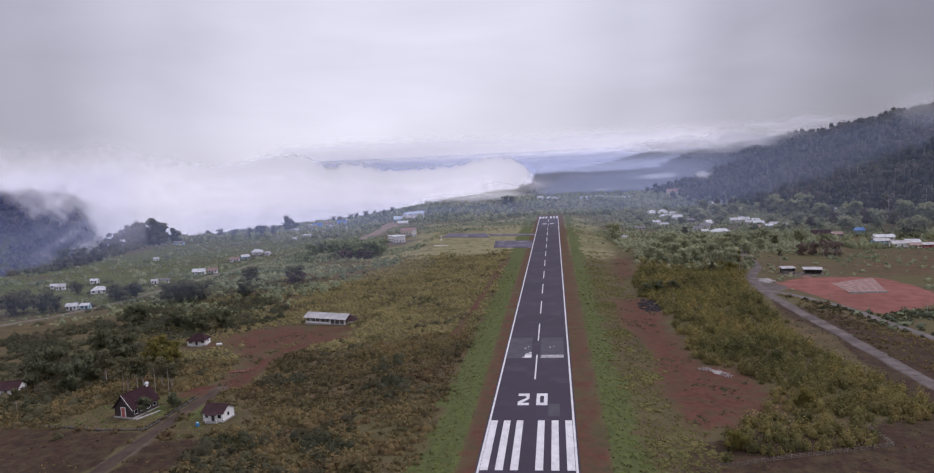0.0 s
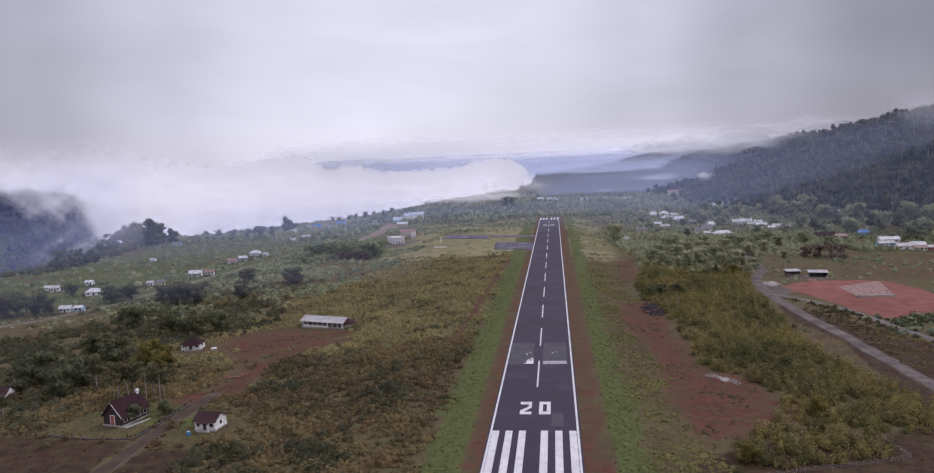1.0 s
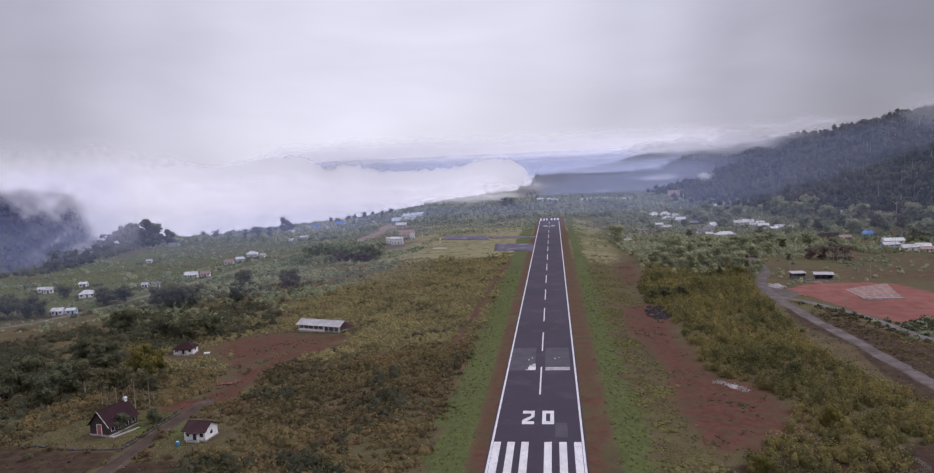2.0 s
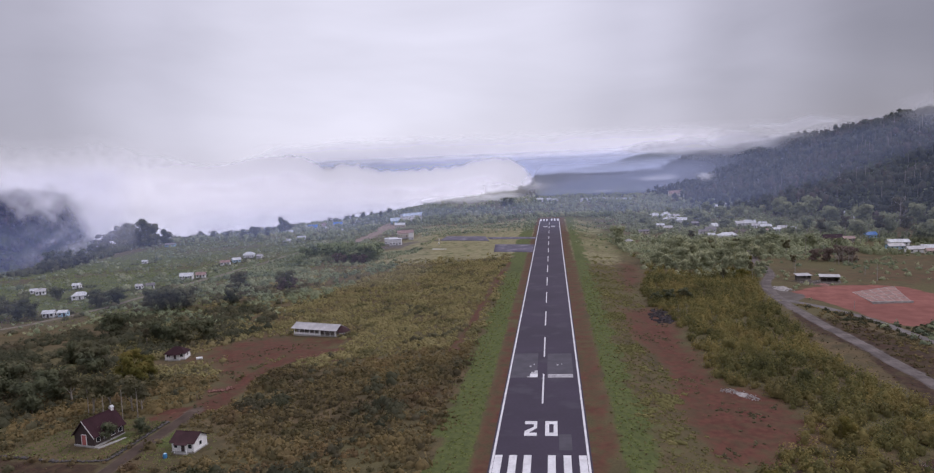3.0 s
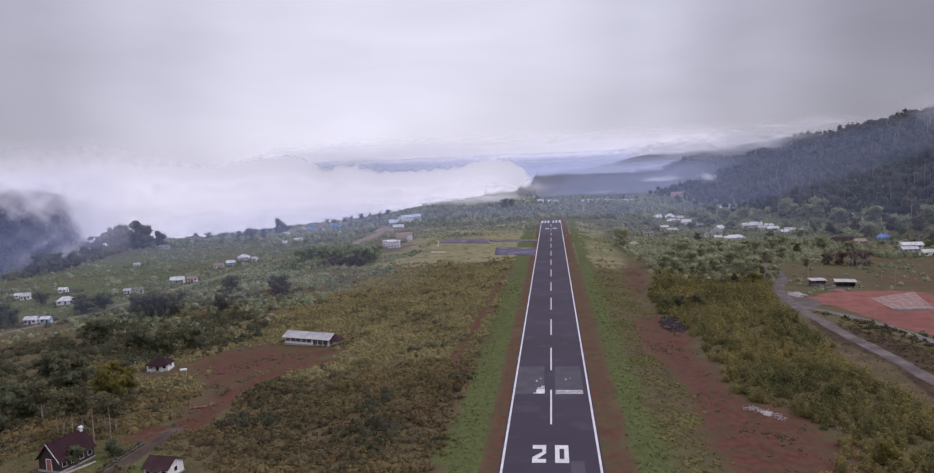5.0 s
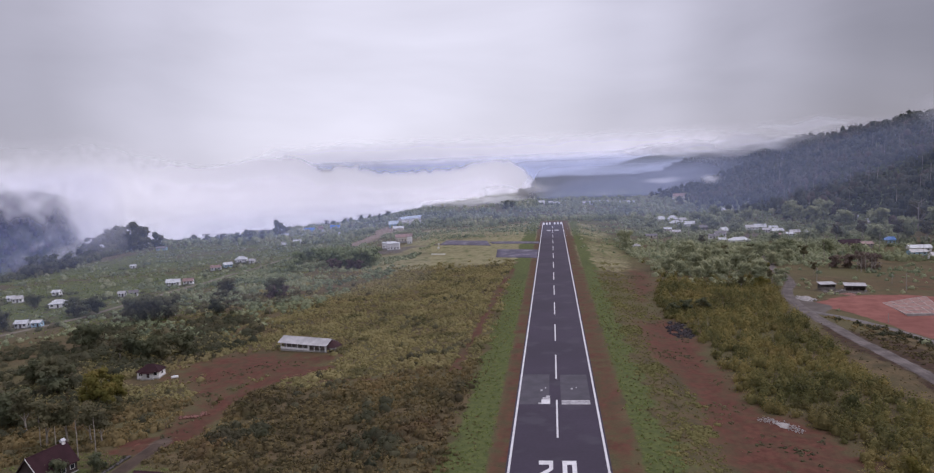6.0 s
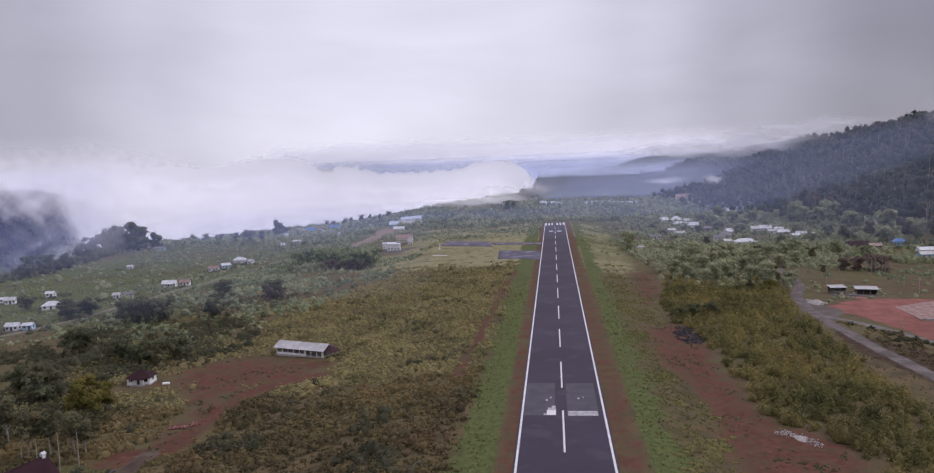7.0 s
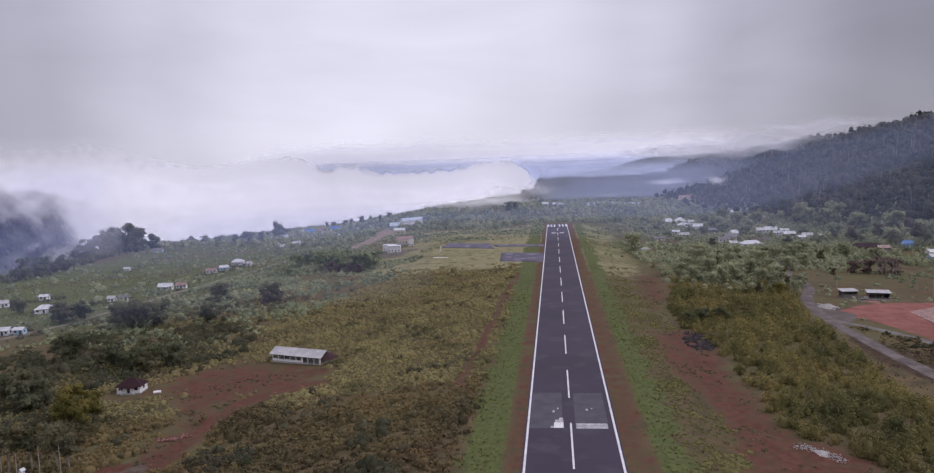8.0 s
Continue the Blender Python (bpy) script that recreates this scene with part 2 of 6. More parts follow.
# tree green, lightened in the colour for haze among the far houses
TREE_LEAF = leafage("haze_paled_tree_leaves", ((0.147, 0.165, 0.111), (0.220, 0.234, 0.146), (0.298, 0.302, 0.180)), 0.02)
DARK_SHRUB = leafage("dark_green_shrubs", ((0.043, 0.047, 0.033), (0.076, 0.076, 0.047), (0.113, 0.104, 0.065)), 0.04, rust=(0.102, 0.072, 0.050))
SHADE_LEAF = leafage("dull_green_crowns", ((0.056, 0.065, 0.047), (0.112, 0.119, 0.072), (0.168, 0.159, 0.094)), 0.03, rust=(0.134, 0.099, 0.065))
CROWN_LEAF = leafage("sunlit_green_crowns", ((0.142, 0.171, 0.101), (0.221, 0.253, 0.142), (0.299, 0.319, 0.176)), 0.02)
GROVE_LEAF = leafage("muted_green_crowns", ((0.198, 0.210, 0.142), (0.288, 0.299, 0.194), (0.392, 0.383, 0.248)), 0.025)
GOLD_LEAF = leafage("yellow_green_leaves", ((0.082, 0.084, 0.025), (0.140, 0.125, 0.037), (0.199, 0.155, 0.049)), 0.05)
RUST_LEAF = leafage("purple_brown_leaves", ((0.110, 0.080, 0.078), (0.165, 0.120, 0.112), (0.205, 0.160, 0.130)), 0.05)
BARK = surface("pale_grey_bark", (0.30, 0.26, 0.22), 0.3, 0.9, 0.8, 6.0)
DARK_BARK = surface("brown_bark", (0.10, 0.075, 0.055), 0.3, 0.9, 0.8, 6.0)
WHITE = surface("white_plaster", (0.80, 0.78, 0.78), 0.08, 0.8, 0.5, 6.0, stain=(0.52, 0.48, 0.45))
CREAM = surface("cream_plaster", (0.66, 0.58, 0.46), 0.08, 0.8, 0.5, 6.0, stain=(0.48, 0.42, 0.36))
PALE_BLUE = surface("pale_blue_plaster", (0.36, 0.52, 0.64), 0.1, 0.8, 0.5, 6.0)
DARK_WOOD = surface("dark_stained_boards", (0.045, 0.028, 0.028), 0.25, 0.7, 0.8, 8.0)
GREY_WOOD = surface("weathered_boards", (0.22, 0.19, 0.17), 0.25, 0.85, 0.8, 8.0)
RED_DOOR = surface("faded_red_paint", (0.36, 0.11, 0.10), 0.15, 0.6, 1.0, 8.0)
GLASS_DARK = surface("dark_window_glass", (0.02, 0.022, 0.03), 0.2, 0.12, 0.5, 3.0, bump=0.0)
CONCRETE = surface("weathered_concrete", (0.36, 0.34, 0.325), 0.18, 0.9, 0.6, 5.0, stain=(0.26, 0.24, 0.23))
STONE = surface("grey_field_stone", (0.085, 0.072, 0.07), 0.3, 0.9, 1.2, 6.0)
FOOTING = surface("clay_stained_concrete", (0.44, 0.38, 0.36), 0.2, 0.9, 0.6, 5.0, stain=(0.30, 0.21, 0.19))
CLAY_HEAP = surface("turned_red_earth", (0.20, 0.095, 0.078), 0.25, 0.95, 0.5, 4.0, bump=0.05)
ROOF_MAROON = sheet_roof("maroon_sheet_roof", (0.036, 0.015, 0.019), (0.026, 0.013, 0.016), 0.75)
ROOF_BROWN = sheet_roof("brown_sheet_roof", (0.050, 0.025, 0.028), (0.036, 0.020, 0.023), 0.75)
ROOF_GREY = sheet_roof("pale_grey_sheet_roof", (0.40, 0.38, 0.39), (0.27, 0.25, 0.25))
ROOF_WHITE = sheet_roof("bright_zinc_roof", (0.52, 0.52, 0.55), (0.42, 0.40, 0.41))
ROOF_PALE_BLUE = sheet_roof("pale_blue_sheet_roof", (0.42, 0.48, 0.58), (0.36, 0.40, 0.46))
ROOF_BLUE = sheet_roof("blue_sheet_roof", (0.075, 0.20, 0.52), (0.12, 0.24, 0.48))
ROOF_RUST = sheet_roof("rusty_sheet_roof", (0.25, 0.15, 0.13), (0.16, 0.095, 0.08))
ROOF_DARK = sheet_roof("dark_grey_sheet_roof", (0.14, 0.12, 0.13), (0.09, 0.08, 0.085))
PLASTIC = surface("blue_plastic", (0.06, 0.22, 0.42), 0.1, 0.4, 1.0, 6.0)
RUBBLE = surface("pale_rubble", (0.32, 0.29, 0.28), 0.2, 0.9, 1.0, 5.0)
BURNT = surface("charred_brush", (0.045, 0.036, 0.042), 0.3, 0.9, 0.8, 6.0)
FOG = vapour("dense_white_fog", (0.97, 0.95, 1.0), 1.2, 0.006, 0.06)
SOFT_FOG = vapour("thin_white_fog", (0.95, 0.93, 0.99), 1.6, 0.006, 0.0, 0.9)
THIN_FOG = vapour("sheer_white_fog", (0.93, 0.91, 0.98), 1.6, 0.006, 0.0, 0.135)
CLOUD = vapour("pale_grey_cloud", (0.69, 0.685, 0.74), 0.8, 0.002, 0.0, 0.95)
PALE_CLOUD = vapour("bright_cloud", (0.82, 0.81, 0.87), 0.4, 0.002, 0.0, 0.95)
# distance haze put into the colour of see-through sheets
FAR_HAZE = vapour("pale_blue_painted_haze", (0.62, 0.67, 0.90), 0.3, 0.003, 0.0, 0.9)
HAZE = vapour("thin_blue_painted_haze", (0.46, 0.53, 0.82), 0.6, 0.003, 0.0, 0.14)
VALLEY_HAZE = vapour("deep_blue_painted_haze", (0.30, 0.33, 0.85), 0.5, 0.004, 0.0, 0.3)


# ---- building helpers ----
def part(name, bm, material, parent, label=""):
    me = bpy.data.meshes.new(name)
    bm.normal_update()
    bm.to_mesh(me)
    bm.free()
    me.materials.append(material)
    ob = new(name, me)
    ob.parent = parent
    return tagged(ob, label)


def thing(name, x, y, z, turn, label, category, group="", kind=""):
    ob = new(name)
    ob.matrix_world = pose(x, y, z, 0, 0, turn)
    return tagged(ob, label, category, group, kind)


def block(bm, x0, x1, y0, y1, z0, z1, bevel=0.0):
    vs = [bm.verts.new(p) for p in ((x0, y0, z0), (x1, y0, z0), (x1, y1, z0), (x0, y1, z0), (x0, y0, z1), (x1, y0, z1), (x1, y1, z1), (x0, y1, z1))]
    fs = [bm.faces.new([vs[i] for i in f]) for f in ((0, 3, 2, 1), (4, 5, 6, 7), (0, 1, 5, 4), (1, 2, 6, 5), (2, 3, 7, 6), (3, 0, 4, 7))]
    if bevel:
        bmesh.ops.bevel(bm, geom=list({e for f in fs for e in f.edges}), offset=bevel, segments=1, affect="EDGES")
    return bm


def boxed(*args, bevel=0.0):
    return block(bmesh.new(), *args, bevel=bevel)


def solid(outline, direction):
    """A flat outline of 3D points pushed along a direction into a solid."""
    bm = bmesh.new()
    a = [bm.verts.new(p) for p in outline]
    d = Vector(direction)
    b = [bm.verts.new(Vector(p) + d) for p in outline]
    n = len(a)
    bm.faces.new(a)
    bm.faces.new(b[::-1])
    for i in range(n):
        bm.faces.new((a[i], b[i], b[(i + 1) % n], a[(i + 1) % n]))
    bmesh.ops.recalc_face_normals(bm, faces=bm.faces)
    return bm


def rod(bm, p, q, r0, r1, sides=6):
    """A tapered rod from p to q."""
    p, q = Vector(p), Vector(q)
    turn = (q - p).to_track_quat("Z", "Y")
    rings = []
    for c, r in ((p, r0), (q, r1)):
        rings.append([bm.verts.new(c + turn @ Vector((r * math.cos(k * math.tau / sides), r * math.sin(k * math.tau / sides), 0))) for k in range(sides)])
    for k in range(sides):
        bm.faces.new((rings[0][k], rings[0][(k + 1) % sides], rings[1][(k + 1) % sides], rings[1][k]))
    bm.faces.new(rings[1])
    bm.faces.new(rings[0][::-1])
    return bm


def from_arrays(name, verts, faces, material, smooth=False):
    """A mesh object from numpy arrays; faces all have the same number of corners."""
    me = bpy.data.meshes.new(name)
    k = faces.shape[1]
    me.vertices.add(len(verts))
    me.vertices.foreach_set("co", np.ascontiguousarray(verts, np.float32).ravel())
    me.loops.add(faces.size)
    me.loops.foreach_set("vertex_index", np.ascontiguousarray(faces, np.int32).ravel())
    me.polygons.add(len(faces))
    me.polygons.foreach_set("loop_start", np.arange(0, faces.size, k, dtype=np.int32))
    me.update(calc_edges=True)
    if smooth:
        me.polygons.foreach_set("use_smooth", np.ones(len(faces), bool))
    me.materials.append(material)
    return new(name, me)


def grid_faces(nu, nv):
    i = np.arange(nu * nv).reshape(nv, nu)
    return np.stack([i[:-1, :-1], i[:-1, 1:], i[1:, 1:], i[1:, :-1]], -1).reshape(-1, 4)


def attribute(ob, name, values):
    a = ob.data.attributes.new(name, "FLOAT", "POINT")
    a.data.foreach_set("value", np.ascontiguousarray(values, np.float32).ravel())


# ---- the lie of the land ----
def ramp(v, a, b):
    """0 below a, 1 above b, smooth between."""
    s = np.clip((v - a) / (b - a), 0.0, 1.0)
    return s * s * (3 - 2 * s)


def waves(x, y, size, seed=0.0):
    """Gentle irregular undulation between about -1 and 1."""
    a, b, s = x / size, y / size, seed
    return (np.sin(a * 1.7 + 2.1 * np.sin(b * 0.9 + s) + s) + np.sin(b * 1.9 + 1.7 * np.sin(a * 1.1 - s) + 2.3 * s)
            + 0.5 * np.sin(3.1 * a - 2.3 * b + 1.3 * s) + 0.5 * np.sin(4.3 * b + 2.9 * a - s)) / 3.0


RIM_Y = (-400, 0, 200, 465, 614, 757, 1019, 1171, 1370, 1700, 2400, 5000)
RIM_X = (-420, -430, -450, -482, -510, -555, -480, -350, -215, -130, -60, 0)
FOOT_Y = (-800, 300, 450, 600, 750, 900, 1300, 2200, 3000, 5000)
FOOT_X = (620, 560, 440, 345, 300, 245, 215, 215, 300, 400)
CREST_Y = (-800, 400, 900, 1150, 1330, 1500, 1750, 2150, 2500, 3200, 5000)
CREST_Z = (130, 150, 140, 122, 103, 95, 90, 70, 46, 50, 40)
CREST_D = (420, 420, 440, 440, 400, 350, 300, 280, 240, 300, 300)


RISE_B, RISE_Z = (-3, -1.5, 1, 4, 6.5, 9, 12), (6, 22, 27, 25, 22, 20, 10)
RANGES = ((2600, 110, (-60, -19.4, -18.7, -18.0, -17.0, -16.0, 60), (-170, -170, 70, 86, 72, -170, -170)),
          (3000, 330, (-60, -3.5, -1, 2, 3.5, 5, 6.3, 7.5, 9, 12, 20, 60), (-170, -60, 28, 38, 45, 59, 76, 87, 92, 96, 80, 80)),
          (4300, 420, (-60, -26, -22, -18, -15, -12, -8, -4, 0, 4, 9, 60), (-170, -60, 90, 138, 155, 140, 128, 112, 108, 112, 120, 120)))


def land(x, y):
    """Height of the ground."""
    x, y = np.asarray(x, float), np.asarray(y, float)
    left = -4.0 * ramp(-x, 20, 95) - 4.0 * ramp(-x, 95, 300)
    right = -5.0 * ramp(x, 21, 50) - 2.5 * ramp(x, 50, 120) - 2.5 * ramp(x, 120, 300)
    z = np.where(x < 0, left, right)
    apron = ramp(-x, 0, 1) * (1 - ramp(-x, 60, 190)) * ramp(y, 380, 430) * (1 - ramp(y, 640, 720))
    z = z * (1 - 0.75 * apron)
    z = z - 7.0 * ramp(-x, 140, 330) * ramp(y, 340, 560) - 8.0 * ramp(-x, 170, 380) * ramp(y, 620, 1000)
    z = z - 4.5 * np.exp(-((x + 163) / 32) ** 2 - ((y - 588) / 45) ** 2)
    past = ramp(y, 765, 900) * (1 - ramp(-x, 60, 240))
    z = z * (1 - past) - 9.0 * past
    rough = ramp(np.abs(x), 24, 60)
    z = z + rough * (0.5 * waves(x, y, 22, 1.0) + 0.9 * waves(x, y, 70, 2.0) * ramp(np.abs(x), 40, 130))
    z = z + 14.0 * np.exp(-((x + 130) / 190) ** 2 - ((y - 1120) / 130) ** 2)
    # the valley on the left
    over = np.interp(y, RIM_Y, RIM_X) + 18 * waves(y, x, 60, 4.0) - x
    z = z - 150.0 * ramp(over, -10, 330) + 205.0 * ramp(over, 600, 1300) * ramp(-x / np.maximum(y + 120, 1.0), 0.63, 0.79) + 25 * waves(x, y, 240, 5.0) * ramp(over, 150, 600)
    # the wooded hill on the right
    up = x - np.interp(y, FOOT_Y, FOOT_X)
    crest, wide = np.interp(y, CREST_Y, CREST_Z), np.interp(y, CREST_Y, CREST_D)
    rise = ramp(up / wide, -0.12, 1.05)
    z = z + rise * (crest + 8) * (1 + 0.05 * waves(x, y, 60, 7.0)) + 7 * waves(x, y, 95, 6.0) * ramp(up, 20, 200)
    # the wooded rise beyond the village, and the far ranges behind one another
    b, r = np.degrees(np.arctan2(x, y + 120)), np.hypot(x, y + 120)
    ahead = ramp(y, 600, 1200)
    lumpy = 1 + 0.10 * waves(x, y, 130, 8.0)
    rise = -12 + (np.interp(b, RISE_B, RISE_Z) + 12) * np.exp(-(((r - 1950) / 330) ** 2)) * lumpy
    z = np.where(r > 1250, np.maximum(z, rise - 400 * (1 - ramp(b, -3.4, -1.2) * ahead)), z)
    for reach, wide, at, high in RANGES:
        ridge = -170 + (np.interp(b, at, high) + 170) * np.exp(-(((r - reach) / wide) ** 2)) + 7 * waves(x, y, 160, reach)
        z = np.where(r > reach - 3 * wide, np.maximum(z, ridge - 400 * (1 - ahead)), z)
    return z


def away(x, y, line):
    """Distance to a line through points."""
    best = np.full(np.shape(x), 1e9)
    for (ax, ay), (bx, by) in zip(line[:-1], line[1:]):
        dx, dy = bx - ax, by - ay
        s = np.clip(((x - ax) * dx + (y - ay) * dy) / (dx * dx + dy * dy), 0, 1)
        best = np.minimum(best, np.hypot(x - ax - s * dx, y - ay - s * dy))
    return best


def inside(x, y, ring, soft=3.0):
    """1 inside a closed outline, 0 outside, soft at its edge."""
    hit = np.zeros(np.shape(x), bool)
    for (ax, ay), (bx, by) in zip(ring, ring[1:] + ring[:1]):
        if ay != by:
            hit ^= ((ay > y) != (by > y)) & (x < (bx - ax) * (y - ay) / (by - ay) + ax)
    d = away(x, y, ring + ring[:1])
    return np.clip(0.5 + np.where(hit, d, -d) / (2 * soft), 0, 1)


def strip(x, y, line, half, soft=1.5):
    return np.clip(0.5 + (half - away(x, y, line)) / (2 * soft), 0, 1)


MAIN_ROAD = [(165, 480), (148, 395), (145.7, 361), (141.5, 337), (131.7, 314), (127.6, 299), (124, 269), (122.1, 235), (123.5, 194), (124.3, 160), (127.2, 125), (127, 86), (128, 30), (130, -40)]
SIDE_TRACK = [(124, 258), (135.4, 239), (146.3, 219), (148.7, 197), (153.3, 177), (155.4, 161), (157.7, 148), (164, 90)]
VALLEY_ROAD = [(-340, 150), (-306, 206), (-288, 231), (-275, 270), (-263, 323), (-263, 408), (-266, 480), (-264, 560), (-243, 620), (-220, 664), (-194, 677)]
HOUSE_LANE = [(-110.5, 78), (-110.5, 65), (-111, 52), (-111.3, 40), (-110.3, 26), (-110.4, 16), (-111, -40)]
GARDEN = [(-150, 42), (-130.4, 38.5), (-115, 39), (-113.6, 67), (-129, 70), (-143, 62), (-147, 54)]
LAWN = [(-107, 40), (-108, 62), (-94, 58), (-89, 47), (-93, 41), (-94, 33), (-102, 31)]
SHED_YARD = [(-139, 172), (-130, 182), (-87, 171), (-86, 157), (-96, 143), (-109, 135), (-111, 114), (-107.5, 85), (-106.6, 69), (-114, 69), (-117.3, 82), (-119.7, 111), (-128, 130), (-147.6, 141.5), (-145.6, 161)]
RED_CUT = [(38, 222), (52, 230), (55, 160), (57, 106), (66, 98), (74, 77), (64, 57), (50, 43), (44, 42), (41, 67), (43, 117), (37, 166)]
UPPER_CUT = [(50, 385), (64, 383), (57, 313), (47, 262), (40, 274)]
CLAY_FIELD = [(132, 277), (148.4, 289), (161, 296.5), (175.6, 298.3), (188.7, 297), (200, 291), (206, 264), (206, 242), (189.7, 213), (176, 204.5), (157.7, 193.3), (151, 202.3), (148.6, 225.5), (142.8, 250)]
DRY_LEFT = [(-172, 43), (-149, 40.5), (-130, 36.5), (-114.3, 36.8), (-114, 17), (-114.5, -20), (-172, -20)]
DRY_LANE = [(-107.4, 18), (-108, 29), (-94, 32), (-89, 28), (-90, 14), (-94, -15), (-107, -15)]
DRY_RIGHT = [(30, -10), (40, 30), (62, 40), (92, 48), (112, 66), (121, 150), (114, 190), (118, 230), (135, 200), (160, 120), (160, -40), (30, -40)]
DRY_FAR = [(165, 350), (198, 362), (227, 392), (257, 405), (330, 425), (330, 340), (258, 320), (224, 283), (207, 296), (185, 310)]
HEAP_SLOPE = [(-228, 569), (-209, 604), (-198, 708), (-192, 773), (-207, 830), (-226, 886), (-242, 940), (-256, 900), (-240, 830), (-228, 760), (-224, 701), (-238, 620)]
YARD_PATH = [(-118, 70), (-112, 74), (-107, 82), (-108, 104), (-106, 127), (-99, 139), (-87, 151)]
RED_BANK = [(-123, 73), (-121.5, 79), (-112, 82), (-108, 76), (-114.8, 69.5)]
YARDS = [(-128, 53), (-96, 47), (-152, 141), (-104, 178), (-289, 248)]


def cover_of(x, y):
    """What grows or lies where: how much dry grass, lush grass, bare soil, clay and gravel."""
    w = waves(x, y, 9, 11.0)
    on_strip = ramp(y, -60, -20) * (1 - ramp(y, 765, 800))
    soil = np.maximum(ramp(x, -18.5 + w, -14.5 + w) * (1 - ramp(x, 16.0 + 2 * w, 21.5 + 2 * w)), 0) * on_strip * 0.56
    soil = np.maximum.reduce([soil, strip(x, y, [(-27, 372), (-29, 330), (-31, 306), (-31.5, 231), (-33, 184), (-35, 135)], 1.6),
                              0.72 * inside(x, y, SHED_YARD, 9), 1.0 * strip(x, y, YARD_PATH, 4.2, 3.0), 1.0 * inside(x, y, RED_CUT, 7), 0.62 * inside(x, y, [(40, 222), (60, 222), (62, 110), (82, 76), (66, 50), (46, 36), (38, 60), (40, 120)], 8), 0.72 * inside(x, y, UPPER_CUT, 9), 0.9 * inside(x, y, RED_BANK), 0.40 * inside(x, y, DRY_FAR, 14) * (0.8 + 0.5 * waves(x, y, 30, 5.2)),
                              strip(x, y, [(-100, 133), (-40, 128)], 1.5) * 0.8])
    lush = ramp(x, -29 + 3 * w, -25 + 3 * w) * (1 - ramp(x, -17.6, -15.6)) + ramp(x, 18, 20) * (1 - ramp(x, 25 + 4 * w, 31 + 4 * w))
    lush = lush * on_strip + 0.36 * ramp(-x, 11, 20) * (1 - ramp(-x, 150, 190)) * ramp(y, 385, 420) * (1 - ramp(y, 720, 780))
    lush = np.maximum(lush, 0.30 * ramp(x, 18, 21) * (1 - ramp(x + 3 * w, 36, 50)) * on_strip)
    lush = np.maximum(lush, 0.45 * ramp(x, 14, 24) * (1 - ramp(x, 60, 95)) * ramp(y, 400, 470) * (1 - ramp(y, 800, 860)))
    lush = np.maximum(lush, (0.62 + 0.30 * waves(x, y, 60, 9.0)) * ramp(-x, 170, 220) * ramp(y, 200, 300) * (1 - ramp(-x, 470, 520)))
    lush = np.maximum(lush, (0.5 + 0.2 * waves(x, y, 50, 4.0)) * ramp(y, 750, 820) * (1 - ramp(y, 1250, 1450)))
    lush = np.maximum(lush, 0.50 * strip(x, y, [(-97, 43), (-103, 55), (-135, 62)], 8, 4))
    lush = np.maximum.reduce([lush, 0.24 * inside(x, y, GARDEN, 2), 0.32 * inside(x, y, LAWN, 2)])
    dry = np.maximum.reduce([inside(x, y, r, 2.5) * w_ for r, w_ in ((DRY_LEFT, 1.05), (DRY_LANE, 1.0), (DRY_RIGHT, 1.0), (DRY_FAR, 0.24))])
    dry = np.maximum(dry, 0.48 * ramp(-x, 180, 260) * (1 - ramp(-x, 380, 470)) * np.clip(0.25 + 1.2 * waves(x, y, 45, 12.0), 0, 1) * ramp(y, 180, 280))
    grit = np.maximum.reduce([strip(x, y, MAIN_ROAD, 2.9, 2.6), strip(x, y, SIDE_TRACK, 2.1, 1.2), 0.7 * strip(x, y, VALLEY_ROAD, 2.5, 2.0), 0.62 * inside(x, y, [(142, 316), (160, 320), (176, 314), (172, 300), (150, 299)], 4),
                              inside(x, y, [(122, 290), (132, 288), (140, 268), (128, 250), (120, 250)], 3),
                              0.8 * strip(x, y, [(-170, 540), (-108, 560)], 5), 0.6 * inside(x, y, [(-180, 520), (-130, 500), (-128, 590), (-175, 620)], 8),
                              0.75 * inside(x, y, [(168, 560), (195, 590), (215, 640), (190, 640), (160, 570)], 8)])
    lane = strip(x, y, HOUSE_LANE, 2.6, 1.4)
    clay = np.maximum.reduce([inside(x, y, CLAY_FIELD, 2.5), 0.3 * inside(x, y, RED_BANK, 2)])
    wood = np.maximum(ramp(x - np.interp(y, FOOT_Y, FOOT_X), -20, 40), ramp(np.interp(y, RIM_Y, RIM_X) - x, 10, 80))
    wood = np.maximum(wood, ramp(y, 1250, 1450))
    flats = ramp(-x, 12, 18) * (1 - ramp(-x, 130, 185)) * ramp(y, 375, 420) + 0.8 * ramp(x, 14, 20) * (1 - ramp(x, 45, 80)) * ramp(y, 300, 420)
    straw = flats * (1 - ramp(y, 740, 800)) * (0.78 + 0.3 * waves(x, y, 40, 2.4))
    return {"straw": straw, "wood": wood, "dry": dry, "lush": np.clip(lush, 0, 1), "soil": soil, "lane": lane, "bank": 0.9 * inside(x, y, HEAP_SLOPE, 12), "clay": clay, "grit": grit}


def spaced(a, b, step):
    return np.arange(a, b + 0.1 * step, step)


def graded(start, end, step, growth):
    """Spacing that widens from step on."""
    out, p = [], start
    while abs(p - start) < abs(end - start):
        p += math.copysign(step, end - start)
        step *= growth
        out.append(p)
    return np.array(out)


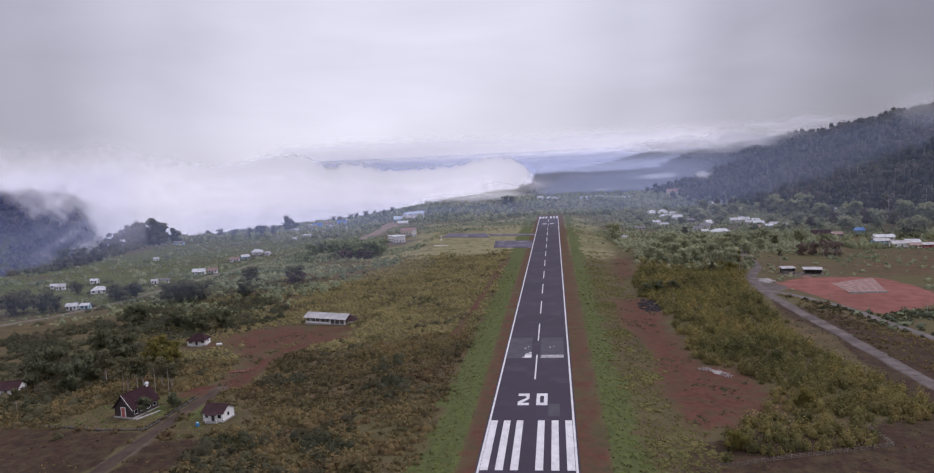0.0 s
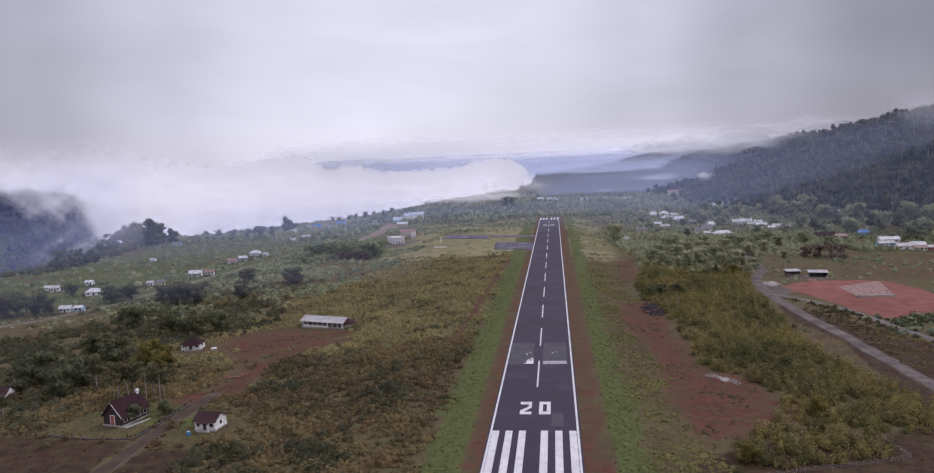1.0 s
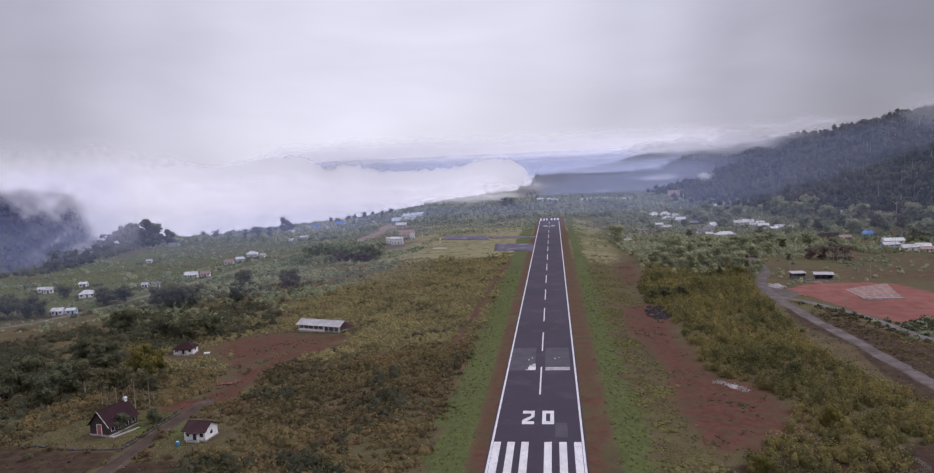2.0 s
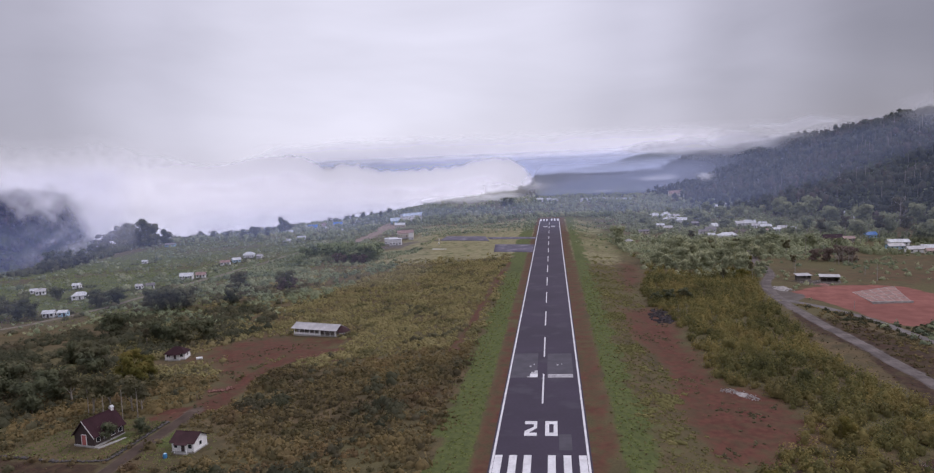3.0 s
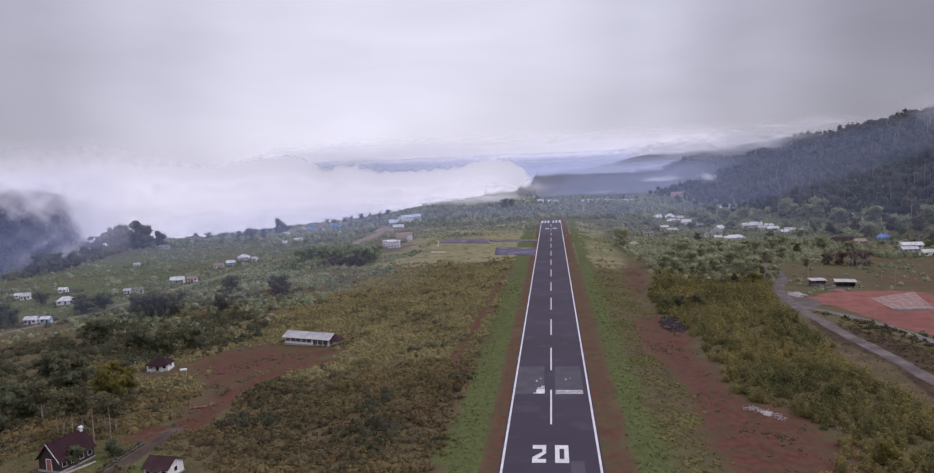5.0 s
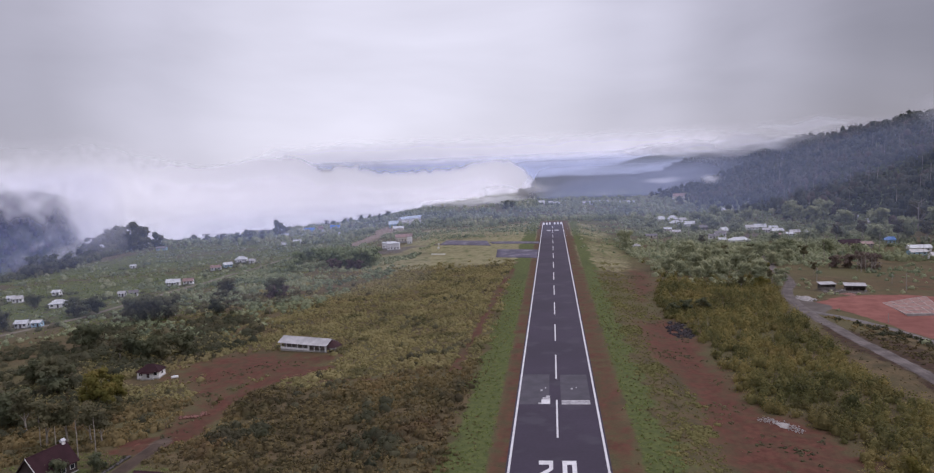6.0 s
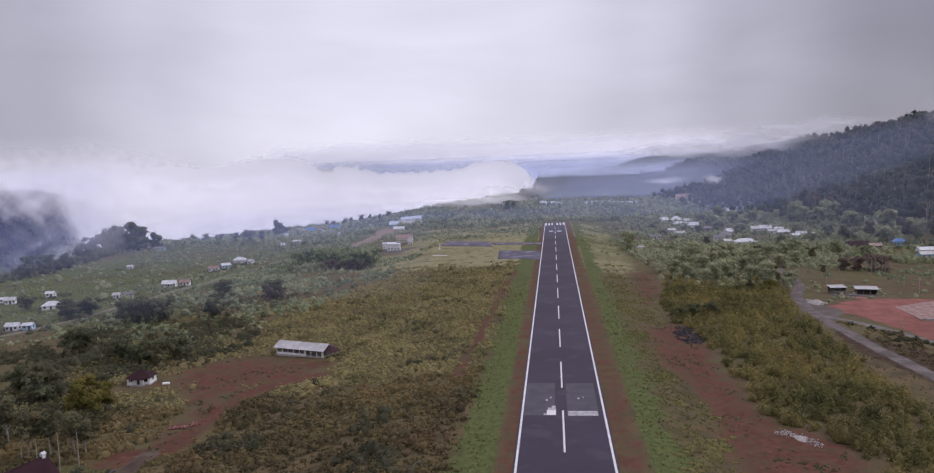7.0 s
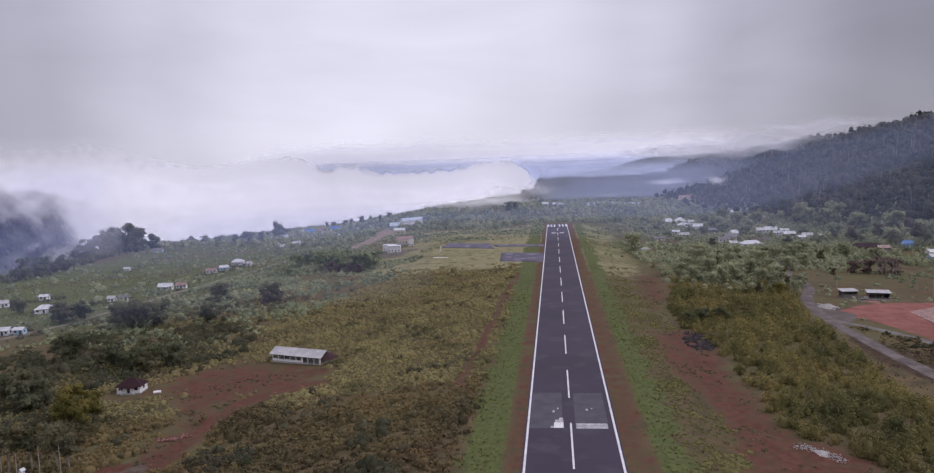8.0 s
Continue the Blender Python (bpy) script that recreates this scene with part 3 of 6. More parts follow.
# ---- ground: one sheet out to the horizon ----
gx = np.concatenate([graded(-330, -5600, 3.0, 1.07)[::-1], spaced(-330, 330, 3.0), graded(330, 5600, 3.0, 1.06)])
gy = np.concatenate([graded(-30, -2500, 3, 1.14)[::-1], spaced(-30, 460, 3.0), graded(460, 5600, 3.0, 1.034)])
GX, GY = np.meshgrid(gx, gy)
ground = from_arrays("ground", np.stack([GX, GY, land(GX, GY)], -1).reshape(-1, 3), grid_faces(len(gx), len(gy)), EARTH, True)
tagged(ground, "uneven grassy and red-earth ground with scrub, tracks and wooded slopes", "ground", kind="structure")
for key, values in cover_of(GX, GY).items():
    attribute(ground, key, values)


# ---- runway and aprons ----
def slab(name, x0, x1, y0, y1, z, material, parent, thick=0.01, label=""):
    """A thin layer with slightly bevelled rim."""
    return part(name, boxed(x0, x1, y0, y1, z, z + thick), material, parent, label)


runway = thing("runway", 0, 0, 0, 0, "dark asphalt airstrip with worn white markings", "runway", kind="structure")
slab("pavement", -12.1, 12.1, -8, 757, -0.4, ASPHALT, runway, 0.46)
for side in (-1, 1):
    slab("edge_line", side * 11.35 - 0.28, side * 11.35 + 0.28, -7, 756, 0.064, PAINT, runway)
for y0, y1 in ((3.7, 35.2), (722, 752)):
    for x0 in (-11.0, -7.5, -4.0, 1.75, 5.45, 9.1):
        slab("threshold_stripe", x0, x0 + 1.85, y0, y1, 0.064, PAINT, runway)
for k in range(13):
    slab("centre_dash", -0.24, 0.24, 72 + 50 * k, 101.3 + 50 * k, 0.07, PAINT, runway)
slab("asphalt_patch", -10.9, -2.2, 97.4, 127, 0.062, PATCH, runway, 0.012, "lighter rectangular asphalt patch")
slab("asphalt_patch", 1.2, 9.8, 97.0, 126.4, 0.062, PATCH, runway, 0.012, "lighter rectangular asphalt patch")
for x0, x1, y0, y1, coat in ((-4.5, -1.95, 97.6, 101.6, PAINT), (-4.2, -1.95, 101.6, 103.6, OLD_PAINT), (-3.1, -2.0, 103.6, 105.2, OLD_PAINT), (-5.4, -4.5, 97.6, 99.0, OLD_PAINT),
                             (-4.9, -4.3, 109.5, 111.2, OLD_PAINT), (-3.6, -3.2, 112.0, 113.4, OLD_PAINT), (4.4, 5.0, 111.0, 112.5, OLD_PAINT), (5.9, 6.3, 112.2, 113.2, OLD_PAINT)):
    slab("aiming_mark", x0, x1, y0, y1, 0.078, coat, runway, 0.006, "half-worn white paint block")
slab("aiming_mark", 1.4, 9.6, 97.2, 100.9, 0.078, OLD_PAINT, runway, 0.006, "half-worn white paint bar")
slab("asphalt_patch", 4.5, 7.7, 38.2, 48.4, 0.062, PATCH, runway, 0.012, "small square asphalt repair")
slab("aiming_mark", -6.3, -1.9, 640, 654, 0.078, OLD_PAINT, runway, 0.006)
slab("aiming_mark", 1.9, 6.3, 640, 654, 0.078, OLD_PAINT, runway, 0.006)


def digit(strokes):
    bm = bmesh.new()
    for ring in strokes:
        low = [bm.verts.new((x, y, 0.064)) for x, y in ring]
        high = [bm.verts.new((x, y, 0.074)) for x, y in ring]
        bm.faces.new(high)
        for i in range(len(ring)):
            j = (i + 1) % len(ring)
            bm.faces.new((low[i], low[j], high[j], high[i]))
    return bm


two = (((-4.5, 55.6), (-4.5, 57.8), (-1.2, 57.8), (-1.2, 55.6)), ((-2.1, 53.6), (-2.1, 55.6), (-1.2, 55.6), (-1.2, 53.0)),
       ((-4.45, 49.5), (-4.45, 50.6), (-2.1, 53.6), (-1.2, 53.0), (-3.3, 49.5)), ((-4.45, 47.4), (-4.45, 49.5), (-1.2, 49.5), (-1.2, 47.4)))
zero = (((0.95, 47.4), (0.95, 57.8), (2.0, 57.8), (2.0, 47.4)), ((3.15, 47.4), (3.15, 57.8), (4.2, 57.8), (4.2, 47.4)),
        ((2.0, 55.6), (2.0, 57.8), (3.15, 57.8), (3.15, 55.6)), ((2.0, 47.4), (2.0, 49.6), (3.15, 49.6), (3.15, 47.4)))
part("digit", digit(two), PAINT, runway, "white painted number two")
part("digit", digit(zero), PAINT, runway, "white painted number zero")


def draped(name, ring, material, label, category, lift=0.08, step=4.0):
    """A pavement that follows the ground inside a four-cornered outline."""
    a, b, c, d = [np.array(p, float) for p in ring]
    nu, nv = max(2, int(np.linalg.norm(b - a) / step)), max(2, int(np.linalg.norm(d - a) / step))
    u, v = np.meshgrid(np.linspace(0, 1, nu), np.linspace(0, 1, nv))
    p = (a * ((1 - u) * (1 - v))[..., None] + b * (u * (1 - v))[..., None] + c * (u * v)[..., None] + d * ((1 - u) * v)[..., None])
    z = land(p[..., 0], p[..., 1])
    top = np.concatenate([p, (z + lift)[..., None]], -1).reshape(-1, 3)
    ob = from_arrays(name, top, grid_faces(nu, nv), material)
    shell = ob.modifiers.new("thickness", "SOLIDIFY")
    shell.thickness, shell.offset = 0.3, -1
    return tagged(ob, label, category, kind="structure")


draped("turning_pad", [(-44, 437), (-12.2, 426), (-12.2, 479), (-47, 491)], PAD, "purple-grey asphalt turning pad beside the airstrip", "pavement")
draped("apron", [(-106, 552), (-55, 522), (-62, 563), (-107, 598)], PAD, "purple-grey asphalt aircraft apron in front of the terminal", "pavement")
draped("taxiway", [(-55, 536), (-12.2, 524), (-12.2, 541), (-60, 556)], PAD, "narrow asphalt taxiway from apron to airstrip", "pavement")


GRAVEL = surface("rutted_grey_gravel", (0.128, 0.107, 0.102), 0.32, 0.95, 0.12, 1.1, bump=0.05, stain=(0.072, 0.058, 0.054), spec=0.12)
PALE_GRAVEL = surface("pale_worn_gravel", (0.150, 0.132, 0.128), 0.2, 0.95, 0.2, 1.4, bump=0.04, stain=(0.105, 0.088, 0.083), spec=0.12)
MUD_LANE = surface("trodden_earth_lane", (0.070, 0.050, 0.040), 0.22, 0.95, 0.2, 1.4, bump=0.05, stain=(0.075, 0.052, 0.042), spec=0.12)


def gravel_road(name, line, half, material, label, seed):
    """A beaten road that follows the ground: crowned, with two ruts, and ragged edges that sink into the verge."""
    pts = np.array(line, float)
    steps = np.concatenate([[0], np.cumsum(np.hypot(*np.diff(pts, axis=0).T))])
    along = np.arange(0, steps[-1], 2.0)
    # evened out along its length so that no bend has a corner
    ends = np.clip(along[:, None] + np.linspace(-9, 9, 9), 0, steps[-1])
    cx, cy = np.interp(ends, steps, pts[:, 0]).mean(1), np.interp(ends, steps, pts[:, 1]).mean(1)
    tx, ty = np.gradient(cx), np.gradient(cy)
    size = np.hypot(tx, ty)
    nx, ny = -ty / size, tx / size
    place = np.array([-1.25, -1.0, -0.78, -0.55, -0.36, -0.15, 0.15, 0.36, 0.55, 0.78, 1.0, 1.25])
    lift = np.array([-0.35, -0.02, 0.09, 0.03, 0.03, 0.11, 0.11, 0.03, 0.03, 0.09, -0.02, -0.35])
    wide = half * (1 + 0.16 * waves(along, 0 * along, 11, seed) + 0.08 * waves(along, 0 * along, 3.5, seed + 1))
    off = place[None] * wide[:, None]
    x, y = cx[:, None] + nx[:, None] * off, cy[:, None] + ny[:, None] * off
    z = land(x, y) + lift + 0.09
    ob = from_arrays(name, np.stack([x, y, z], -1).reshape(-1, 3), grid_faces(len(place), len(along)), material, True)
    return tagged(ob, label, "road", kind="structure")


gravel_road("road", MAIN_ROAD, 2.7, GRAVEL, "rutted grey gravel road with ragged edges", 2.0)
gravel_road("road", SIDE_TRACK, 2.2, PALE_GRAVEL, "pale gravel side track along the clay field", 5.0)
TAN_GRAVEL = surface("tan_earth_road", (0.175, 0.150, 0.118), 0.2, 0.95, 0.2, 1.4, bump=0.04, stain=(0.125, 0.102, 0.078), spec=0.12)
gravel_road("road", VALLEY_ROAD, 2.1, TAN_GRAVEL, "pale tan earth road winding over the plateau meadow", 7.0)
gravel_road("road", HOUSE_LANE, 1.9, MUD_LANE, "brown earth lane between the houses", 9.0)


# ---- fog in the valley and sheets tinted as haze over the distance ----
def fbm(x, y, seed, octaves=5):
    """Rough cloud-like noise, about -1 to 1."""
    out, amp, total = np.zeros(np.shape(x)), 1.0, 0.0
    for k in range(octaves):
        c, s = math.cos(0.7 + 1.3 * k), math.sin(0.7 + 1.3 * k)
        out += amp * waves((c * x - s * y) * 2.0**k, (s * x + c * y) * 2.0**k, 1.0, seed + 3.1 * k)
        total, amp = total + amp, amp * 0.55
    return out / total * 1.6


def pruned(name, verts, nu, nv, dens, material):
    """A sheet of mist without the stretches where there is none."""
    f = grid_faces(nu, nv)
    f = f[dens.ravel()[f].max(1) > 0.02]
    ob = from_arrays(name, verts, f, material, True)
    attribute(ob, "dens", dens)
    return ob


CREST_AT = (-46, -41, -37, -33, -27.2, -24.6, -22.4, -20.6, -19.2, -18.1, -16.9, -15.5, -13.7, -11.8, -9.9, -7.9, -6.0, -4.6, -3.4, -2.3, -1.6, -1.0, 0.0)
CREST_TAN = (0.02, 0.02, 0.016, 0.013, 0.012, 0.013, 0.018, 0.0195, 0.010, 0.001, 0.005, 0.004, -0.005, -0.006, -0.006, -0.003, 0.002, 0.004, 0.002, -0.007, -0.019, -0.034, -0.09)
BRINK_AT, BRINK_R = (-46, -39.5, -34.8, -32.3, -22.9, -15.2, -8.2, -4.1, 0), (700, 758, 893, 1038, 1236, 1337, 1505, 1825, 1990)


def fog_sheet(parent, name, first, last, behind, thick, sunk, seed, material, clearance=0.0, grain=1.0):
    """One billowing layer of the bank, standing some way behind the plateau's brink: puffed along its crest, torn at its open end."""
    nu, nv = 400, 110
    s, e = np.meshgrid(np.linspace(first, last, nu), np.linspace(-0.15, 0.075, nv))
    lumps = 0.5 * fbm(s * 0.42 * grain, e * 22 * grain, seed, 6) + 0.5 * fbm(e * 30 * grain + 0.2 * s, 0.37 * s * grain, seed + 20, 6)
    r = sum(np.interp(s + d, BRINK_AT, BRINK_R) for d in range(-5, 6)) / 11 + behind
    z = 70 + r * e
    a = np.radians(s)
    x, y = r * np.sin(a), r * np.cos(a) - 120
    open_end = 1 - ramp(s, -34, -27)
    crest = np.interp(s, CREST_AT, CREST_TAN) - sunk + (0.0052 + 0.004 * open_end) * lumps + 0.0040 * (0.6 - np.abs(fbm(s * 1.05 * grain, e * 50, seed + 40, 5)))
    soft = 0.0046 + 0.026 * open_end
    top = 1 - ramp(e - crest, -soft, 1.5 * soft)
    torn = s + 60 * np.clip(e + 0.04, -0.05, 0.02) + 2.3 * fbm(s * 0.5, e * 26, seed + 2, 6)
    over = ramp(e + 0.006 * fbm(s * 0.3, e * 9, seed + 4, 3), -0.015, 0.010)
    left = 1 - (1 - ramp(torn, -39.2, -34.8) * (0.72 + 0.28 * ramp(s, -36, -26))) * (1 - 0.95 * over)
    left = 1 - (1 - left) * (1 - 0.22 * ramp(fbm(s * 0.5, e * 34, seed + 7, 5), 0.05, 0.75) * ramp(s, -41, -37))
    right = 1 - ramp(s + 0.7 * lumps, -2.3, -0.7)
    dens = thick * top * left * right
    if clearance:
        dens = dens * ramp(z - land(x, y), -4.0, clearance) * (0.8 + 0.35 * lumps) * (1 - ramp(s + lumps, -6.0, -2.2))
    ob = pruned(name, np.stack([x, y, z], -1).reshape(-1, 3), nu, nv, np.clip(dens, 0, 0.998), material)
    ob.parent = parent


def wisp(bearing, far, z, wide, high, thick, parent, material):
    """A small soft scrap of mist hanging before a slope."""
    u, v = np.meshgrid(np.linspace(-1, 1, 40), np.linspace(-1, 1, 24))
    a = math.radians(bearing)
    cx, cy = far * math.sin(a), far * math.cos(a) - 120
    x, y = cx + u * wide / 2 * math.cos(a), cy - u * wide / 2 * math.sin(a) + 12 * v
    dens = thick * (1 - ramp(np.hypot(u, v) + 0.22 * fbm(u * 1.4, v * 1.4, bearing + 3, 3), 0.0, 0.9))
    ob = pruned("mist_scrap", np.stack([x, y, z + v * high / 2 + 0.15 * high * fbm(u * 2, v, bearing)], -1).reshape(-1, 3), 40, 24, dens, material)
    ob.parent = parent


fog_bank = tagged(new("fog_bank"), "bright white fog bank filling the valley below the plateau", "fog", kind="structure")
fog_sheet(fog_bank, "fog_core", -44, -0.6, 380, 0.99, 0.0, 2.0, FOG)
for behind, sunk, seed, clearance, grain in ((180, 0.010, 5.3, 36.0, 1.4), (50, 0.020, 8.1, 20.0, 1.6), (-20, 0.026, 11.3, 14.0, 1.6)):
    fog_sheet(fog_bank, "fog_layer", -43, -0.6, behind, 0.16, sunk, seed, THIN_FOG, clearance, grain)
for bearing, far, z, wide, high, thick in ((8.3, 1640, 25, 130, 15, 0.5), (12.0, 1330, 34, 55, 22, 0.42), (-6.3, 1190, 14, 190, 24, 0.3), (-4.4, 1190, 17, 130, 20, 0.25), (-2.9, 1440, 14, 190, 50, 0.4), (-1.5, 1560, 26, 120, 46, 0.4), (-8.6, 1250, 8, 190, 32, 0.25),
                                           (12.0, 1640, 92, 420, 60, 0.8), (15.6, 1240, 94, 260, 42, 0.7), (18.5, 1150, 112, 220, 36, 0.4), (26.9, 960, 116, 110, 60, 0.3),
                                           (9.0, 2700, 104, 560, 60, 0.75)):
    wisp(bearing, far, z, wide, high, thick, fog_bank, CLOUD if z > 80 else SOFT_FOG)


def cloud_deck(parent, far, first, last, seed):
    """The ragged underside of the cloud that hides the tops of the far ranges."""
    nu, nv = 260, 50
    s, e = np.meshgrid(np.linspace(first, last, nu), np.linspace(0.0, 0.05, nv))
    frayed = fbm(s * 0.34, e * 36, seed, 4)
    base = np.interp(s, (-26, -20, -17, -14, -11, -7, -3, 2, 6, 9, 13), (0.006, 0.009, 0.0135, 0.0135, 0.009, 0.0095, 0.009, 0.008, 0.010, 0.010, 0.009)) + 0.0034 * frayed
    dens = 0.97 * ramp(e - base, -0.016, 0.006) * (1 - ramp(e + 0.005 * frayed, 0.014, 0.048)) * ramp(s, first, first + 4) * (1 - ramp(s, last - 4, last))
    a, r = np.radians(s), far + 0 * e
    ob = pruned("cloud_base", np.stack([r * np.sin(a), r * np.cos(a) - 120, 70 + r * e], -1).reshape(-1, 3), nu, nv, dens, PALE_CLOUD)
    ob.parent = parent


cloud_deck(fog_bank, 3850, -24, 15, 6.0)


SKYLINE_AT = (0.00, 0.14, 0.20, 0.26, 0.31, 0.35, 0.41, 0.46)
SKYLINE_TAN = (-0.014, 0.004, 0.017, 0.021, 0.031, 0.038, 0.049, 0.055)


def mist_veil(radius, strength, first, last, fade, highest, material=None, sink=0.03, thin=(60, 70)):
    """A faint arc with distance haze painted as its colour, standing across the view between two bearings, leaning
    back; it thins out upwards and at its ends.
    """
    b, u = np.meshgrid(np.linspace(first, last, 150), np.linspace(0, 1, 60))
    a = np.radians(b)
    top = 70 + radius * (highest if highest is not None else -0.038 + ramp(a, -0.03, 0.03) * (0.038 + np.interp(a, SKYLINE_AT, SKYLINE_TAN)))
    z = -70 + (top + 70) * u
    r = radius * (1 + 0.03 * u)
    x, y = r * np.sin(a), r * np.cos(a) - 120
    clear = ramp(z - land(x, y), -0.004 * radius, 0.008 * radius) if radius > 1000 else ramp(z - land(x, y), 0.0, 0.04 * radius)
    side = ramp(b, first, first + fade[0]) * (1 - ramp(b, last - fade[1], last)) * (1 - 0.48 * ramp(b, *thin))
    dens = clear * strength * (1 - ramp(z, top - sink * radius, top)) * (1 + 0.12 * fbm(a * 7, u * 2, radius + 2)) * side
    ob = pruned("mist_veil", np.stack([x, y, z], -1).reshape(-1, 3), 150, 60, dens, material or HAZE)
    return tagged(ob, "sheet tinted to imitate bluish haze over the distant land", "mist", "mist", "structure")


# added sheets that tint the land behind them like aerial haze
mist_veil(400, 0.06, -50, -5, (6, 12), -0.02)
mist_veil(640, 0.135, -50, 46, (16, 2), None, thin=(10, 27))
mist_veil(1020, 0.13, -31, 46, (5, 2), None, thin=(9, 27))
mist_veil(980, 0.14, -46, -31.5, (1, 3), 0.03, VALLEY_HAZE)
mist_veil(1500, 0.33, -2.6, 17, (2.5, 8), 0.012, FAR_HAZE)
mist_veil(2350, 0.72, -4, 16, (2, 5), 0.016, FAR_HAZE)
mist_veil(3700, 0.87, -26, 14, (4, 5), 0.024, FAR_HAZE)


# ---- plants that nobody could count ----
rng = np.random.default_rng(5)


def leaf_cloud(name, centres, radius, height, clumps, leaf, material, label, seed, squat=0.25, category="bushes", core=0.78, sides=7, ragged=0.42, near=0.72):
    """Many bushes or crowns in one mesh: each is an uneven leafy mass with small folded leaf clumps standing out of it."""
    g = np.random.default_rng(seed)
    n = len(centres)
    az, el = g.uniform(0, math.tau, (n, clumps)), np.arcsin(g.uniform(-squat, 1, (n, clumps)))
    d = np.stack([np.cos(az) * np.cos(el), np.sin(az) * np.cos(el), np.sin(el)], -1)
    reach = g.uniform(near, 1.06, (n, clumps)) * (1 + 0.2 * np.sin(3 * az + g.uniform(0, 6, (n, 1))))
    axes = np.stack([radius, radius, height], -1)[:, None]
    p = centres[:, None] + d * reach[..., None] * axes
    normal = d + g.normal(0, ragged, d.shape) + [0, 0, 0.3]
    normal /= np.linalg.norm(normal, axis=-1, keepdims=True)
    t = np.cross(normal, g.normal(0, 1, d.shape))
    t /= np.linalg.norm(t, axis=-1, keepdims=True) + 1e-9
    b = np.cross(normal, t)
    size = (leaf * g.uniform(0.6, 1.35, (n, clumps)) * (radius / radius.mean())[:, None] ** 0.5)[..., None]
    corner = [p + t * size, p + b * size * 0.62 - normal * size * 0.25, p - t * size * 0.9, p - b * size * 0.62 - normal * size * 0.25]
    verts = np.stack(corner, 2).reshape(-1, 3)
    tone = g.uniform(0, 1, n)
    tones = np.repeat(tone, 4 * clumps)
    q = np.arange(len(verts)).reshape(-1, 4)
    faces = np.concatenate([q[:, [0, 1, 2]], q[:, [0, 2, 3]]])
    if core:
        k = sides
        low, mid = -min(squat, 0.75), 0.5
        a = np.arange(k) * math.tau / k
        ring = [np.stack([np.cos(a) * math.sqrt(1 - h * h), np.sin(a) * math.sqrt(1 - h * h), 0 * a + h], -1) for h in (low, mid)]
        dome = np.concatenate([*ring, [[0, 0, 1.0]]])
        wob = g.uniform(0.68, 1.15, (n, 2 * k + 1, 1)) * core
        turn = g.uniform(0, math.tau, n)
        c, s = np.cos(turn)[:, None], np.sin(turn)[:, None]
        dome = np.stack([dome[:, 0] * c - dome[:, 1] * s, dome[:, 0] * s + dome[:, 1] * c, np.broadcast_to(dome[:, 2], (n, 2 * k + 1))], -1)
        cv = (centres[:, None] + dome * wob * axes).reshape(-1, 3)
        i = np.arange(k)
        nx = (i + 1) % k
        tri = np.concatenate([np.stack([i, nx, nx + k], -1), np.stack([i, nx + k, i + k], -1), np.stack([i + k, nx + k, 0 * i + 2 * k], -1)])
        tones = np.concatenate([tones, np.repeat(tone, 2 * k + 1)])
        base = len(verts) + (np.arange(n) * (2 * k + 1))[:, None, None]
        verts, faces = np.concatenate([verts, cv]), np.concatenate([faces, (base + tri).reshape(-1, 3)])
    ob = from_arrays(name, verts, faces, material, bool(core))
    attribute(ob, "tone", tones)
    return tagged(ob, label, category, kind="stuff")


def sown(x0, x1, y0, y1, count, keep):
    """Random places on the ground in a stretch of the plan, thinned by keep(x, y)."""
    x, y = rng.uniform(x0, x1, count), rng.uniform(y0, y1, count)
    ok = rng.uniform(0, 1, count) < keep(x, y) * (1 - inside(x, y, HEAP_SLOPE, 6)) * (ramp(away(x, y, VALLEY_ROAD), 4, 11) if x0 < -200 else 1.0)
    x, y = x[ok], y[ok]
    return np.stack([x, y, land(x, y)], -1)


def open_ground(x, y):
    """0 on tracks, bare earth, yards and pavements; 1 where plants may stand."""
    c = cover_of(x, y)
    free = (1 - np.clip(1.6 * c["grit"], 0, 1)) * (1 - np.clip(1.7 * c["soil"] - 0.2, 0, 1)) * (1 - np.clip(1.5 * c["clay"], 0, 1))
    free = free * (1 - np.clip(1.6 * c["lane"], 0, 1)) * (1 - inside(x, y, GARDEN, 1.0)) * (1 - 0.93 * inside(x, y, SHED_YARD, 3)) * (1 - 0.9 * inside(x, y, RED_CUT, 3)) * (1 - 0.97 * inside(x, y, LAWN, 1.5))
    for hx, hy in YARDS:
        free = free * ramp(np.hypot(x - hx, y - hy), 8, 12)
    free = free * (1 - ramp(x, -120, -112) * (1 - ramp(x, -92, -88)) * ramp(y, 165, 170) * (1 - ramp(y, 186, 190)))
    pave = (np.abs(x) < 13) | ((x > -112) & (x < 0) & (y > 420) & (y < 602)) | ((x > -185) & (x < -120) & (y > 480) & (y < 625))
    return np.where(pave, 0.0, free)


def scrub_edge(x, y):
    """0 in the fern field, 1 in the green scrub west of it."""
    west = np.interp(y, (200, 240, 296, 363, 430), (-133, -141, -128, -116, -108)) + 5 * waves(x, y, 14, 6.2)
    return (1 - ramp(x - west, -7, 4)) * ramp(y, 196, 215)


def fern_keep(x, y):
    c = cover_of(x, y)
    return open_ground(x, y) * (1 - 0.88 * scrub_edge(x, y)) * ramp(-x, 25 + 3 * waves(x, y, 9, 11.0), 31) * (1 - ramp(c["dry"], 0.25, 0.6)) * (0.72 + 0.28 * ramp(waves(x, y, 14, 3.3), -0.5, 0.2)) * (1 - ramp(y + 26 * waves(x, y, 26, 4.8), 368, 440) * (1 - ramp(-x, 165, 190)))


